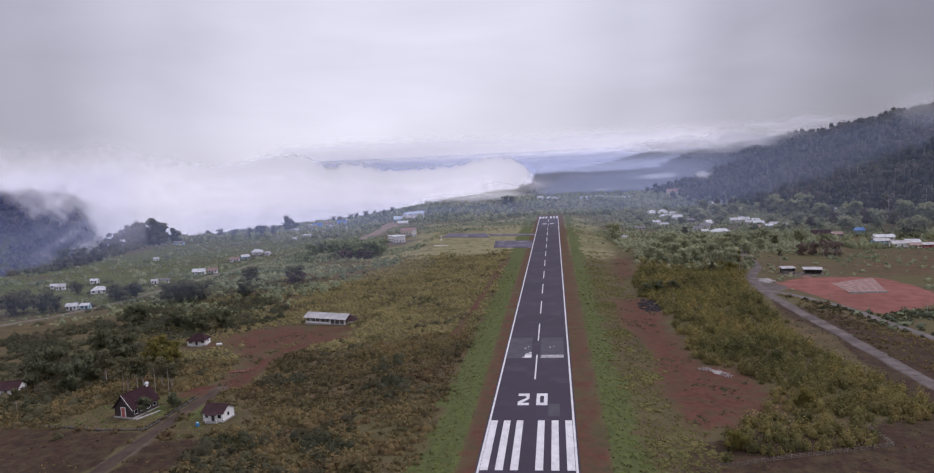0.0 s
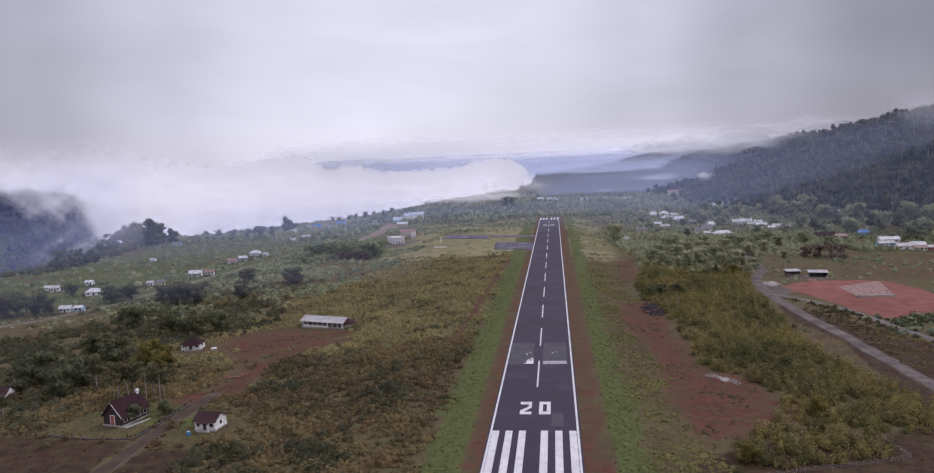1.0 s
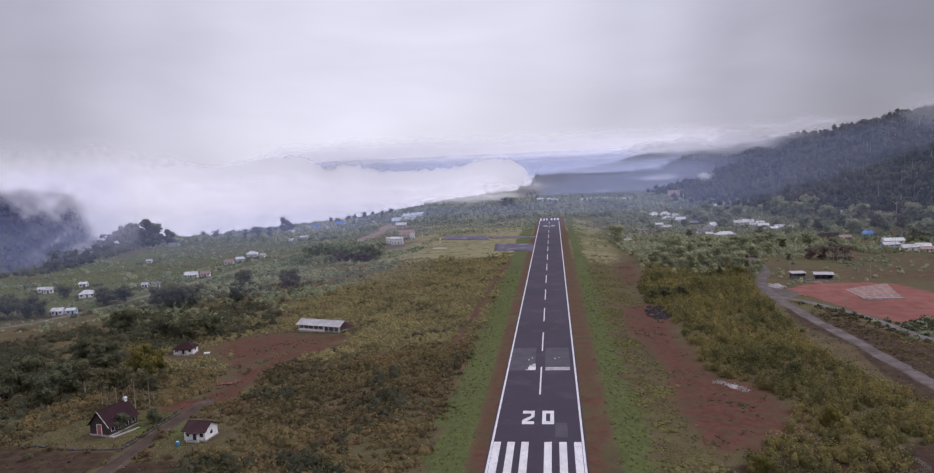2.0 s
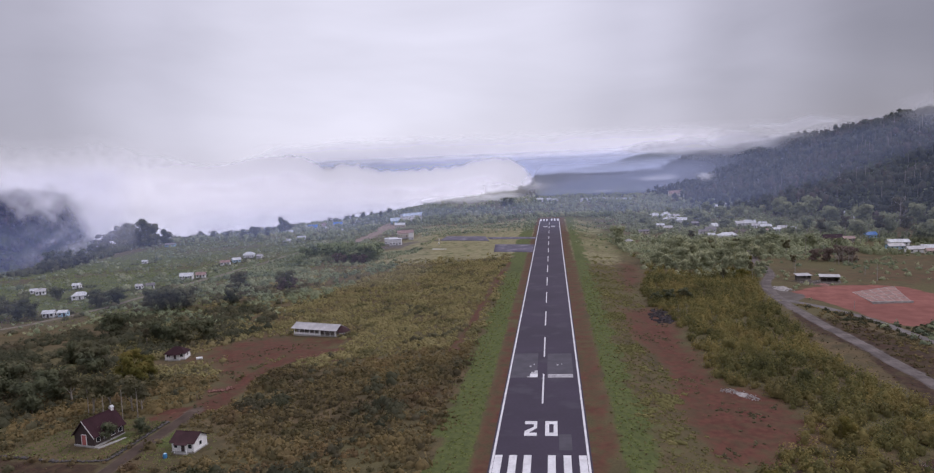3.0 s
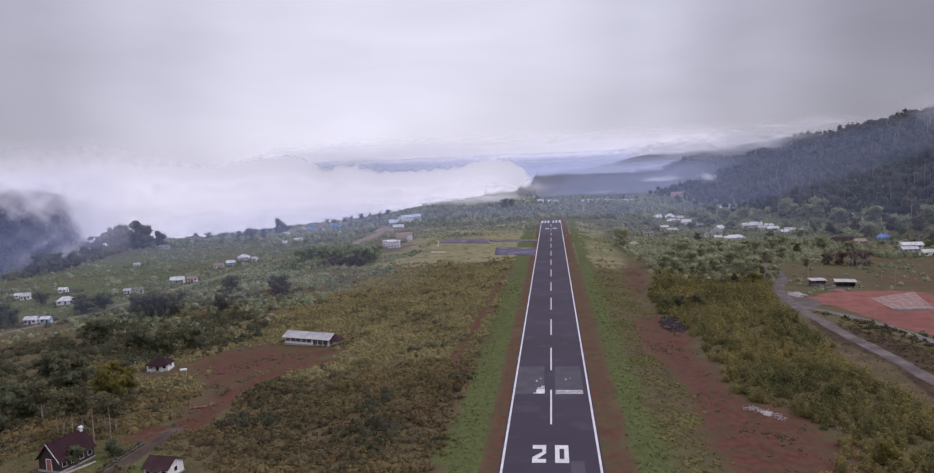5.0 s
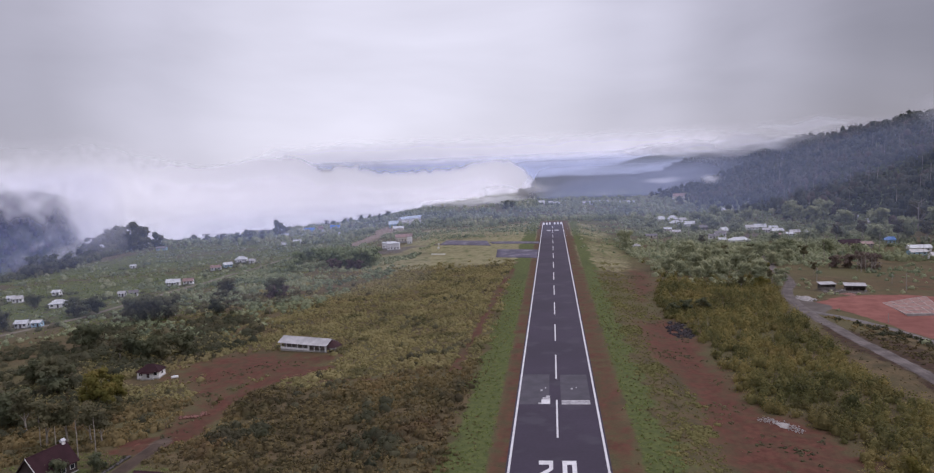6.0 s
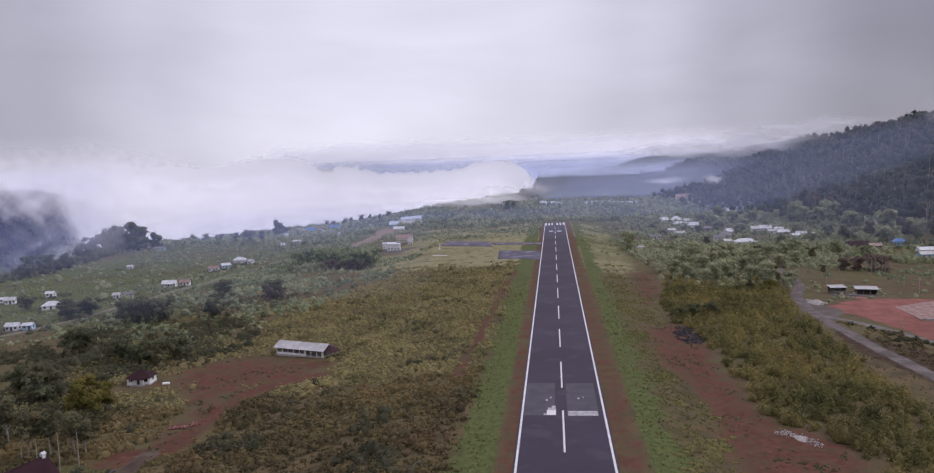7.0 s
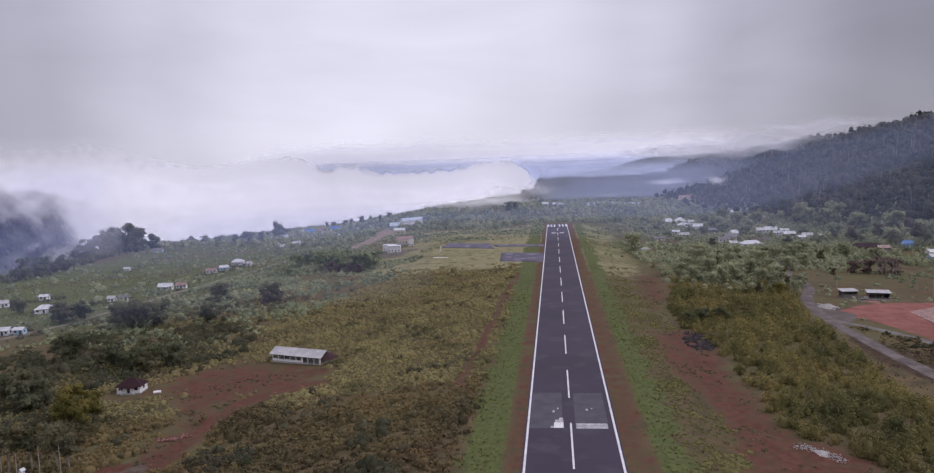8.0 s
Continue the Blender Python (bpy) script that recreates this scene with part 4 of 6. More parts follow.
p = sown(-200, -24, -25, 430, 26000, fern_keep)
r = rng.uniform(0.75, 1.8, len(p)) * (0.85 + 0.9 * ramp(waves(p[:, 0], p[:, 1], 10, 8.0), -0.1, 0.6))
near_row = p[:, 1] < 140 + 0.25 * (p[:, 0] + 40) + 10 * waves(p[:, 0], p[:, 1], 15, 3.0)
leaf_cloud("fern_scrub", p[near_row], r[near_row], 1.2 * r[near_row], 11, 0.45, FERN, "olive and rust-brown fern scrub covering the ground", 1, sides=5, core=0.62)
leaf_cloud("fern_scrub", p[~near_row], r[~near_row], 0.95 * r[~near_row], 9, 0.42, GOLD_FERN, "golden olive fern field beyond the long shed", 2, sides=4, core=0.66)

p = sown(-190, -30, -25, 400, 2600, lambda x, y: fern_keep(x, y) * ramp(waves(x, y, 17, 14.0) + 0.4 * waves(x, y, 6, 2.0), 0.2, 0.5))
r = rng.uniform(1.0, 2.4, len(p))
leaf_cloud("shrubs", p, r, 1.05 * r, 28, 0.36, NEAR_SHRUB, "dark olive shrubs scattered through the fern scrub", 15)


p = np.concatenate([sown(-101, -79, 70, 94, 110, lambda x, y: 1 - ramp(np.hypot((x + 90) / 11, (y - 82) / 9), 0.7, 1.0)), sown(-92, -46, 2, 32, 210, lambda x, y: ramp(waves(x, y, 7, 3.0), -0.4, 0.2)),
                    sown(-58, -40, 30, 120, 130, lambda x, y: ramp(waves(x, y, 9, 5.0), 0.0, 0.4))])
r = rng.uniform(1.1, 2.6, len(p))
leaf_cloud("shrubs", p, r, 1.3 * r, 40, 0.42, DARK_SHRUB, "dense dark green bushes standing in the fern scrub", 25)


def bush_keep(x, y):
    west = np.interp(y, (16, 36, 58, 78, 101, 106, 173, 226, 281, 353, 420), (47, 50, 66, 76, 68, 58, 56, 52, 54, 68, 64))
    east = np.interp(y, (16, 21, 27, 36, 50, 54, 64, 86, 97, 125, 163, 262, 353, 420), (42, 56, 71, 89, 92, 108, 117, 116, 111, 107, 107, 116, 134, 142))
    return open_ground(x, y) * ramp(x - west, -2, 3) * (1 - ramp(x - east, -3, 3)) * ramp(np.hypot((x - 54) / 5, (y - 208) / 18), 0.8, 1.1) * (1 - 0.85 * ramp(y + 14 * waves(x, y, 16, 2.6), 322, 352))


p = sown(42, 146, 14, 430, 5800, bush_keep)
r = rng.uniform(1.1, 2.7, len(p)) * (0.85 + 0.45 * ramp(waves(p[:, 0], p[:, 1], 8, 5.0), 0.0, 0.7))
p[:, 2] += 0.25 * r
leaf_cloud("bush_belt", p, r, 1.7 * r, 60, 0.31, BUSH, "dense golden-green bushes between airstrip and gravel road", 3, squat=0.15, core=0.56, sides=6, ragged=0.5, near=0.66)


def verge_keep(x, y):
    return open_ground(x, y) * ramp(x, 24, 34) * (1 - ramp(x, 44, 52)) * (1 - 0.85 * ramp(y + 12 * waves(x, y, 12, 3.0), 250, 400)) * (0.3 + 0.7 * ramp(waves(x, y, 8, 2.2), -0.2, 0.35))


p = sown(22, 54, -25, 420, 13000, verge_keep)
r = rng.uniform(0.4, 1.0, len(p)) * (0.7 + 0.9 * ramp(waves(p[:, 0], p[:, 1], 9, 7.2), -0.1, 0.5))
leaf_cloud("verge_scrub", p, r, 0.5 * r, 14, 0.22, VERGE, "low green scrub on the airstrip verge", 4, sides=5)

p = sown(-30, 30, -20, 300, 7000, lambda x, y: cover_of(x, y)["lush"] * open_ground(x, y))
r = rng.uniform(0.25, 0.55, len(p))
leaf_cloud("grass_tufts", p, r, 0.35 * r, 8, 0.22, GRASS, "tufted green grass along the airstrip", 5, category="grass", core=0.0)


THICKET = [(-300, 160), (-278, 178), (-248, 203), (-237, 238), (-198, 240), (-162, 256), (-133, 200), (-141, 163), (-150, 152), (-165, 148), (-165, 136), (-148, 118), (-137, 88), (-154, 96), (-157, 84), (-169, 75), (-166, 56), (-200, 46)]


def meadow_keep(x, y):
    c = cover_of(x, y)
    beyond = np.interp(y, RIM_Y, RIM_X) + 18 - x
    free = 1 - 0.7 * inside(x, y, THICKET, 4)
    wild = free * ramp(waves(x, y, 38, 6.6) + 0.7 * waves(x, y, 13, 1.6), 0.3, 0.55) * (1 - 0.8 * ramp(-x, 230, 300) * ramp(y, 330, 400))
    return open_ground(x, y) * np.clip(0.012 + 0.5 * (1 - ramp(-x, 200, 290)) * (1 - ramp(y, 300, 380)) + 0.10 * (1 - ramp(-x, 230, 320)) + 0.75 * wild, 0, 1) * (1 - ramp(beyond, -5, 120)) * (1 - 0.6 * c["dry"]) * np.maximum(ramp(-x, 130, 175), ramp(y, 420, 450) * ramp(-x, 150, 190))


p = sown(-560, -120, 20, 1000, 21000, meadow_keep)
r = (0.7 + 2.6 * rng.uniform(0, 1, len(p)) ** 2) * (1 + 0.5 * ramp(waves(p[:, 0], p[:, 1], 30, 5.0), 0.1, 0.7))
# split by distance: the farther shrubs get the green with haze painted in
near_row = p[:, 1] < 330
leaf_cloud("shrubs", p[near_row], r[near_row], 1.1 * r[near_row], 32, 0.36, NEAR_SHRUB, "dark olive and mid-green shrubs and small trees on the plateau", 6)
leaf_cloud("shrubs", p[~near_row], r[~near_row], 1.1 * r[~near_row], 10, 0.85, HAZED_SHRUB, "farther green shrubs and small trees on the plateau, paled for haze", 7)

p = sown(-310, -106, 190, 600, 8200, lambda x, y: open_ground(x, y) * ramp(waves(x, y, 24, 3.9) + 0.5 * waves(x, y, 9, 0.6), -0.45, 0.25) * scrub_edge(x, y) * (1 - 0.75 * ramp(-x, 225, 285)))
r = 0.7 + 1.9 * rng.uniform(0, 1, len(p)) ** 1.6
leaf_cloud("shrubs", p, r, 1.1 * r, 14, 0.52, HAZED_SHRUB, "light green shrubs below the tree belt", 18, sides=6)
p = sown(-640, -300, 440, 1130, 5000, lambda x, y: ramp(np.interp(y, RIM_Y, RIM_X) - x, -26, 0) * (1 - ramp(np.interp(y, RIM_Y, RIM_X) - x, 45, 70)) * (0.25 + 0.75 * ramp(waves(x, y, 40, 7.7), -0.3, 0.2)))
r = rng.uniform(1.8, 4.6, len(p))
p[:, 2] += 0.5 * r
leaf_cloud("rim_woods", p, r, 1.3 * r, 16, 1.1, SHADE_LEAF, "dark green undergrowth and trees along the plateau rim", 19, 0.5, "trees", sides=6)


p = np.concatenate([sown(-270, -14, 600, 800, 2600, lambda x, y: open_ground(x, y) * (0.1 + 0.9 * ramp(waves(x, y, 26, 3.1) + 0.4 * waves(x, y, 9, 6.0), -0.3, 0.3)) * ramp(-x + 0.5 * (y - 610), 10, 60)),
                    sown(16, 75, 480, 790, 520, lambda x, y: ramp(waves(x, y, 20, 8.1), -0.1, 0.4) * ramp(x, 18, 30))])
r = rng.uniform(0.9, 2.4, len(p))
leaf_cloud("shrubs", p, r, 1.0 * r, 9, 0.8, HAZED_SHRUB, "green scrub on the flat ground round the far end of the airstrip", 29, sides=5)


def right_keep(x, y):
    c = cover_of(x, y)
    wild = ramp(waves(x, y, 34, 9.1), -0.35, 0.3)
    return open_ground(x, y) * np.maximum(ramp(x, 60, 80) * ramp(y, 410, 440), ramp(x, 132, 150)) * (0.06 + 0.94 * wild) * (1 - 0.96 * ramp(c["dry"], 0.08, 0.4))


p = sown(55, 420, 60, 800, 5600, right_keep)
r = rng.uniform(0.9, 2.6, len(p)) * (1 + 0.6 * ramp(p[:, 1], 400, 520))
leaf_cloud("shrubs", p, r, 1.1 * r, 11, 0.84, HAZED_SHRUB, "green shrubs and young trees around the settlement", 8)

p = sown(58, 250, 325, 570, 2300, lambda x, y: open_ground(x, y) * (1 - ramp(x, 132, 140) * (1 - ramp(y, 405, 420))) * ramp(y + 14 * waves(x, y, 16, 2.6), 325, 350) * (0.3 + 0.7 * ramp(waves(x, y, 30, 4.4), -0.4, 0.2)) * ramp(x + 0.25 * np.maximum(y - 410, 0), 62, 78) * (1 - ramp(x - 0.5 * (y - 420), 165, 200)))
r = rng.uniform(1.6, 3.4, len(p))
leaf_cloud("grove", p, r, 1.3 * r, 26, 0.62, GROVE_LEAF, "dense grove of young green trees before the settlement", 16, category="trees")

p = sown(-490, -190, 230, 760, 24000, lambda x, y: open_ground(x, y) * (1 - ramp(np.interp(y, RIM_Y, RIM_X) - x, -5, 10)) * (0.25 + 0.75 * ramp(waves(x, y, 18, 6.3) + 0.5 * waves(x, y, 6, 2.0), -0.3, 0.4)))
r = rng.uniform(0.5, 1.0, len(p))
leaf_cloud("tall_grass", p, r, 0.6 * r, 3, 0.6, GRASS, "tall rough grass and weeds on the plateau meadow", 20, category="grass", core=0.0)

p = sown(-300, -130, 45, 258, 5200, lambda x, y: open_ground(x, y) * inside(x, y, THICKET, 4) * (0.12 + 0.88 * ramp(waves(x, y, 13, 4.4) + 0.5 * waves(x, y, 5, 1.2), -0.25, 0.35)))
r = rng.uniform(1.1, 2.9, len(p)) * (0.8 + 0.5 * ramp(waves(p[:, 0], p[:, 1], 20, 2.4), -0.2, 0.6))
leaf_cloud("thicket", p, r, 1.35 * r, 30, 0.36, DARK_SHRUB, "dense dark green thicket of shrubs behind the houses", 23, category="bushes")

# bushes that crowd the houses along the valley road
HOMES = [(-292, 249), (-284, 250), (-360, 329), (-369, 334), (-315, 309), (-347, 350), (-290, 338), (-283, 340), (-279, 384), (-271, 391), (-305, 503), (-305, 526), (-305, 556), (-290, 548), (-323, 722), (-322, 757), (-414, 548)]
spots = [(x + d * math.cos(a), y + d * math.sin(a)) for x, y in HOMES for a, d in zip(rng.uniform(0, math.tau, 15), rng.uniform(6.5, 13, 15))]
x, y = np.array([q for q in spots if min(math.dist(q, h) for h in HOMES) > 5.5]).T
keep = away(x, y, VALLEY_ROAD) > 4.5
p = np.stack([x, y, land(x, y)], -1)[keep]
r = rng.uniform(0.8, 2.4, len(p))
leaf_cloud("shrubs", p, r, 1.2 * r, 30, 0.45, SHADE_LEAF, "dull green bushes crowding the plateau houses", 71)

# weeds that creep back over the bare earth
p = np.concatenate([sown(36, 76, 40, 232, 2600, lambda x, y: inside(x, y, RED_CUT, 4) * ramp(waves(x, y, 9, 4.1) + 0.6 * waves(x, y, 3.5, 1.7), 0.12, 0.5)),
                    sown(-148, -84, 70, 184, 1700, lambda x, y: inside(x, y, SHED_YARD, 3) * ramp(waves(x, y, 10, 2.1) + 0.6 * waves(x, y, 4, 3.7), 0.05, 0.5) * ramp(np.hypot(x + 104, y - 178), 13, 16)),
                    sown(38, 66, 255, 390, 1200, lambda x, y: inside(x, y, UPPER_CUT, 4) * ramp(waves(x, y, 9, 6.1), 0.0, 0.4))])
r = rng.uniform(0.25, 0.75, len(p))
leaf_cloud("low_growth", p, r, 0.6 * r, 7, 0.26, NEAR_SHRUB, "sparse olive-brown weeds on the bare red earth", 57, category="weeds", sides=5)

# low growth that fills the gaps between the bushes
p = sown(-200, 125, -25, 330, 21000, lambda x, y: open_ground(x, y) * (0.35 + 0.65 * ramp(waves(x, y, 7, 1.9), -0.4, 0.3)) * ramp(np.abs(x), 17, 22) * (1 - 0.7 * cover_of(x, y)["dry"]))
r = rng.uniform(0.3, 0.6, len(p))
leaf_cloud("low_growth", p, r, 0.6 * r, 3, 0.34, FERN, "low ferns and weeds between the bushes", 17, category="weeds", core=0.0)


def far_keep(x, y):
    beyond = np.interp(y, RIM_Y, RIM_X) - x
    foot = x - np.interp(y, FOOT_Y, FOOT_X)
    return (1 - ramp(beyond, 60, 200)) * (1 - ramp(foot, 10, 60)) * ramp(y + 60 * waves(x, y, 60, 2.0), 700, 840) * (0.25 + 0.75 * ramp(waves(x, y, 55, 1.7), -0.4, 0.2)) * (1 - ramp(np.abs(x), 40, 20) * (1 - ramp(y, 800, 860)))


p = sown(-560, 320, 690, 1750, 11000, far_keep)
p = p[~((np.abs(p[:, 0]) < 60) & (p[:, 1] < 800))]
r = rng.uniform(2.0, 4.6, len(p))
p[:, 2] += 0.8 * r
leaf_cloud("far_woods", p, r, 1.3 * r, 4, 1.6, HAZED_SHRUB, "hazy green woods beyond the airstrip", 9, 0.4, "trees", sides=6)
p = sown(-110, 520, 1480, 2050, 4300, lambda x, y: ramp(np.degrees(np.arctan2(x, y + 120)), -3.0, -1.6) * (0.55 + 0.45 * ramp(waves(x, y, 70, 2.2), -0.4, 0.1)))
r = rng.uniform(4.0, 8.5, len(p))
p[:, 2] += 0.7 * r
leaf_cloud("far_woods", p, r, 1.2 * r, 4, 2.9, WOOD_LEAF, "hazy forest on the rise behind the distant village", 39, 0.4, "trees", sides=6)


def hill_keep(x, y):
    foot = x - np.interp(y, FOOT_Y, FOOT_X)
    return ramp(foot, -30, 40) * (1 - ramp(foot - np.interp(y, CREST_Y, CREST_D), 10, 60)) * ramp(x - 0.55 * (y + 120), -900, -850) * (1 - ramp(x - 0.62 * (y + 120) - 60, 0, 60))


p = np.concatenate([sown(200, 1000, 420, 1500, 14000, hill_keep), sown(190, 760, 1500, 2500, 4500, hill_keep)])
r = rng.uniform(2.8, 6.2, len(p))
tall = rng.uniform(0, 1, len(p)) < 0.12
p[:, 2] += rng.uniform(1.0, 2.2, len(p)) * r + np.where(tall, 5.0, 0.0)
leaf_cloud("hill_forest", p, r, 1.25 * r, 6, 1.8, WOOD_LEAF, "dark rainforest covering the steep hillside", 10, 0.5, "trees", sides=5)


p = sown(-2100, -700, 700, 2100, 6500, lambda x, y: ramp(-x / (y + 150), 0.66, 0.72) * (1 - ramp(-x / (y + 150), 0.96, 1.04)) * ramp(np.hypot(x, y), 1000, 1200))
r = rng.uniform(4.0, 9.0, len(p))
p[:, 2] += r
leaf_cloud("valley_forest", p, r, 1.4 * r, 5, 3.0, WOOD_LEAF, "dark forest on the far valley side under the fog", 27, 0.5, "trees", sides=5)


def trunks(name, places, heights, material, label, seed):
    """Slim bare stems that stand out of a wood, in one mesh."""
    g = np.random.default_rng(seed)
    n, k = len(places), 5
    a = np.linspace(0, math.tau, k, endpoint=False)
    ring = np.stack([np.cos(a), np.sin(a), 0 * a], -1)
    lean = g.normal(0, 0.03, (n, 1, 3)) * [1, 1, 0]
    rows = []
    for f, w in ((0.0, 0.30), (0.5, 0.22), (1.0, 0.12)):
        rows.append(places[:, None] + ring * w * (heights / 16)[:, None, None] + (lean + [0, 0, 1]) * (f * heights)[:, None, None])
    v = np.stack(rows, 1).reshape(-1, 3)
    base = (np.arange(n) * 3 * k)[:, None]
    i = np.arange(k)
    quad = np.stack([i, (i + 1) % k, (i + 1) % k + k, i + k], -1).reshape(1, -1)
    f = np.concatenate([base + quad, base + quad + k], 0).reshape(-1, 4)
    return tagged(from_arrays(name, v, f, material), label, "tree trunks", kind="stuff")


p = sown(220, 900, 480, 1400, 760, hill_keep)
trunks("pale_stems", p, rng.uniform(12, 24, len(p)), BARK, "pale bare stems standing out of the hillside forest", 12)
p = sown(60, 330, 430, 800, 260, lambda x, y: right_keep(x, y))
trunks("pale_stems", p, rng.uniform(6, 14, len(p)), BARK, "thin pale stems among the settlement trees", 13)


# ---- trees ----
def make_tree(name, seed, leaf_material, bark, label, spread=0.36, boughs=7, clumps=60, leaf=0.62, clear=0.3, bare=False, category="tree"):
    """A tree ten metres high: tapered trunk with limbs, and a crown of leaf clumps round the limb ends."""
    g = random.Random(seed)
    root = tagged(new(name), label, category)
    bm = bmesh.new()
    p, r, ends = Vector((0, 0, -0.5)), 0.26, []
    for k in range(5):
        q = Vector((g.uniform(-0.25, 0.25) * k * 0.4, g.uniform(-0.25, 0.25) * k * 0.4, 1.9 * (k + 1) - 0.6))
        rod(bm, p, q, r, r * 0.8, 7)
        p, r = q, r * 0.8
        if k >= 1 or clear < 0.15:
            ends.append((q, r))
    tips = [p]
    for k in range(boughs):
        q, rr = ends[k % len(ends)]
        a = k * 2.4 + g.uniform(-0.4, 0.4)
        out = 10 * spread * g.uniform(0.55, 1.0)
        tip = Vector((math.cos(a) * out, math.sin(a) * out, min(9.4, max(10 * clear + 0.8, q.z + g.uniform(0.5, 2.6)))))
        mid = q.lerp(tip, 0.5) + Vector((0, 0, g.uniform(-0.1, 0.5)))
        rod(bm, q, mid, rr * 0.7, rr * 0.45, 5)
        rod(bm, mid, tip, rr * 0.45, rr * 0.18, 5)
        if bare:
            for _ in range(3):
                rod(bm, mid.lerp(tip, g.uniform(0.1, 0.9)), tip + Vector((g.uniform(-1, 1), g.uniform(-1, 1), g.uniform(0.2, 1.5))), rr * 0.22, rr * 0.07, 4)
        tips.append(tip)
    part("trunk", bm, bark, root)
    if not bare:
        heart = [Vector((0.3 * spread * math.cos(k), 0.3 * spread * math.sin(2 * k), 10 * clear + (8.6 - 10 * clear) * (k + 0.6) / 3)) for k in range(3)]
        c = np.array(tips + heart)
        rad = np.array([10 * spread * g.uniform(0.36, 0.56) for _ in tips] + [10 * spread * w for w in (0.62, 0.78, 0.6)])
        crown = leaf_cloud("crown", c, rad, 0.8 * rad, clumps, leaf, leaf_material, "", seed, 0.8, core=0.74)
        for key in ("label", "category", "kind"):
            if key in crown:
                del crown[key]
        crown.parent = root
    return root


def plant(root, places, group, seed):
    """Sets the tree and copies of it on the ground: places are x, y, height."""
    g = random.Random(seed)
    for k, (x, y, h) in enumerate(places):
        m = pose(x, y, float(land(x, y)) - 0.05 * h, 0, 0, g.uniform(0, 360)) @ Matrix.Diagonal((h / 10 * g.uniform(0.9, 1.25), h / 10 * g.uniform(0.9, 1.25), h / 9.6, 1))
        if k == 0:
            root.matrix_basis = m
            tagged(root, group=group)
        else:
            root_scale = Matrix.Diagonal((*root.scale, 1))
            copy_thing(root, m @ root_scale.inverted())


broad = "dark green broad-crowned tree with a short brown trunk"
plant(make_tree("broad_tree", 21, SHADE_LEAF, DARK_BARK, broad, 0.42, 8, 80, 0.45, 0.22),
      [(-233, 258, 12), (-216, 252, 13), (-291, 288, 9), (-328, 304, 9), (-323, 246, 13), (-297, 241, 10), (-192, 137, 10), (-171, 311, 11), (-207, 319, 11), (-179, 173, 10),
       (-163, 168, 10), (-167, 77, 11), (-187, 94, 13), (-216, 202, 9)], "plateau trees", 31)
plant(make_tree("broad_tree", 22, SHADE_LEAF, DARK_BARK, broad, 0.46, 9, 80, 0.48, 0.16),
      [(-223, 252, 13), (-210, 256, 12), (-273, 284, 10), (-278, 275, 9), (-308, 243, 12), (-324, 237, 14), (-179, 126, 10), (-197, 138, 9), (-184, 260, 9), (-169, 166, 9),
       (-158, 177, 9), (-171, 93, 11), (-189, 87, 10), (-215, 194, 10), (64, 248, 6), (73, 253, 6), (57, 244, 5)], "plateau trees", 32)
plant(make_tree("grove_tree", 45, GROVE_LEAF, DARK_BARK, "mid-green spreading tree at the head of the bush belt", 0.46, 9, 62, 0.52, 0.16),
      [(83, 367, 9), (99, 362, 10), (119, 357, 9), (90, 350, 8), (108, 368, 11), (131, 370, 9), (153, 414, 9), (168, 429, 9), (62, 510, 15), (76, 384, 9), (133, 333, 6), (139, 347, 7), (95, 390, 11), (114, 388, 10),
       (128, 352, 8), (124, 392, 10), (104, 410, 12), (84, 405, 10), (138, 404, 9), (120, 420, 11), (96, 432, 12), (112, 446, 11), (140, 436, 10), (128, 462, 11), (156, 452, 10), (176, 470, 10), (108, 480, 11)], "grove trees", 46)
slim = "tall thin-stemmed tree with a sparse crown"
plant(make_tree("slim_tree", 23, NEAR_SHRUB, BARK, slim, 0.24, 6, 64, 0.33, 0.5),
      [(-160, 87, 13), (-143, 74, 13), (-139, 77, 12), (-131, 76, 12), (-127, 75, 10), (-173, 58, 8), (-181, 167, 8), (-178, 191, 8), (126, 438, 12), (128, 526, 11),
       (179, 427, 12), (148, 450, 11), (163, 361, 9), (108, 318, 8), (130, 340, 8), (247, 548, 17), (266, 543, 20), (289, 528, 22), (310, 525, 21), (339, 607, 28)], "slim trees", 33)
plant(make_tree("rim_tree", 24, SHADE_LEAF, DARK_BARK, "dark forest tree on the rim of the plateau", 0.32, 8, 42, 0.70, 0.1),
      [(-572, 720, 26), (-562, 735, 29), (-547, 728, 27), (-535, 722, 31), (-525, 733, 34), (-512, 731, 27), (-505, 746, 20), (-479, 484, 11), (-476, 491, 19), (-482, 514, 13),
       (-477, 516, 18), (-494, 551, 9), (-490, 558, 15), (-483, 561, 9), (-528, 645, 12), (-538, 690, 15), (-580, 705, 20), (-590, 735, 24), (-405, 901, 25), (-400, 912, 17)], "rim trees", 34)
plant(make_tree("rim_tree", 25, SHADE_LEAF, DARK_BARK, "dark forest tree on the rim of the plateau", 0.36, 8, 42, 0.74, 0.08),
      [(-540, 716, 24), (-553, 740, 25), (-518, 722, 26), (-392, 1092, 10), (-347, 1088, 11), (-332, 1096, 13), (-315, 1094, 12), (-294, 1078, 11), (-420, 880, 13), (-426, 851, 15),
       (-438, 837, 13), (-459, 832, 12), (-493, 854, 12), (-516, 861, 11), (-360, 1095, 10), (-280, 1085, 12), (-372, 1070, 10), (-75, 1044, 14), (-66, 1060, 11), (-440, 870, 12)], "rim trees", 35)
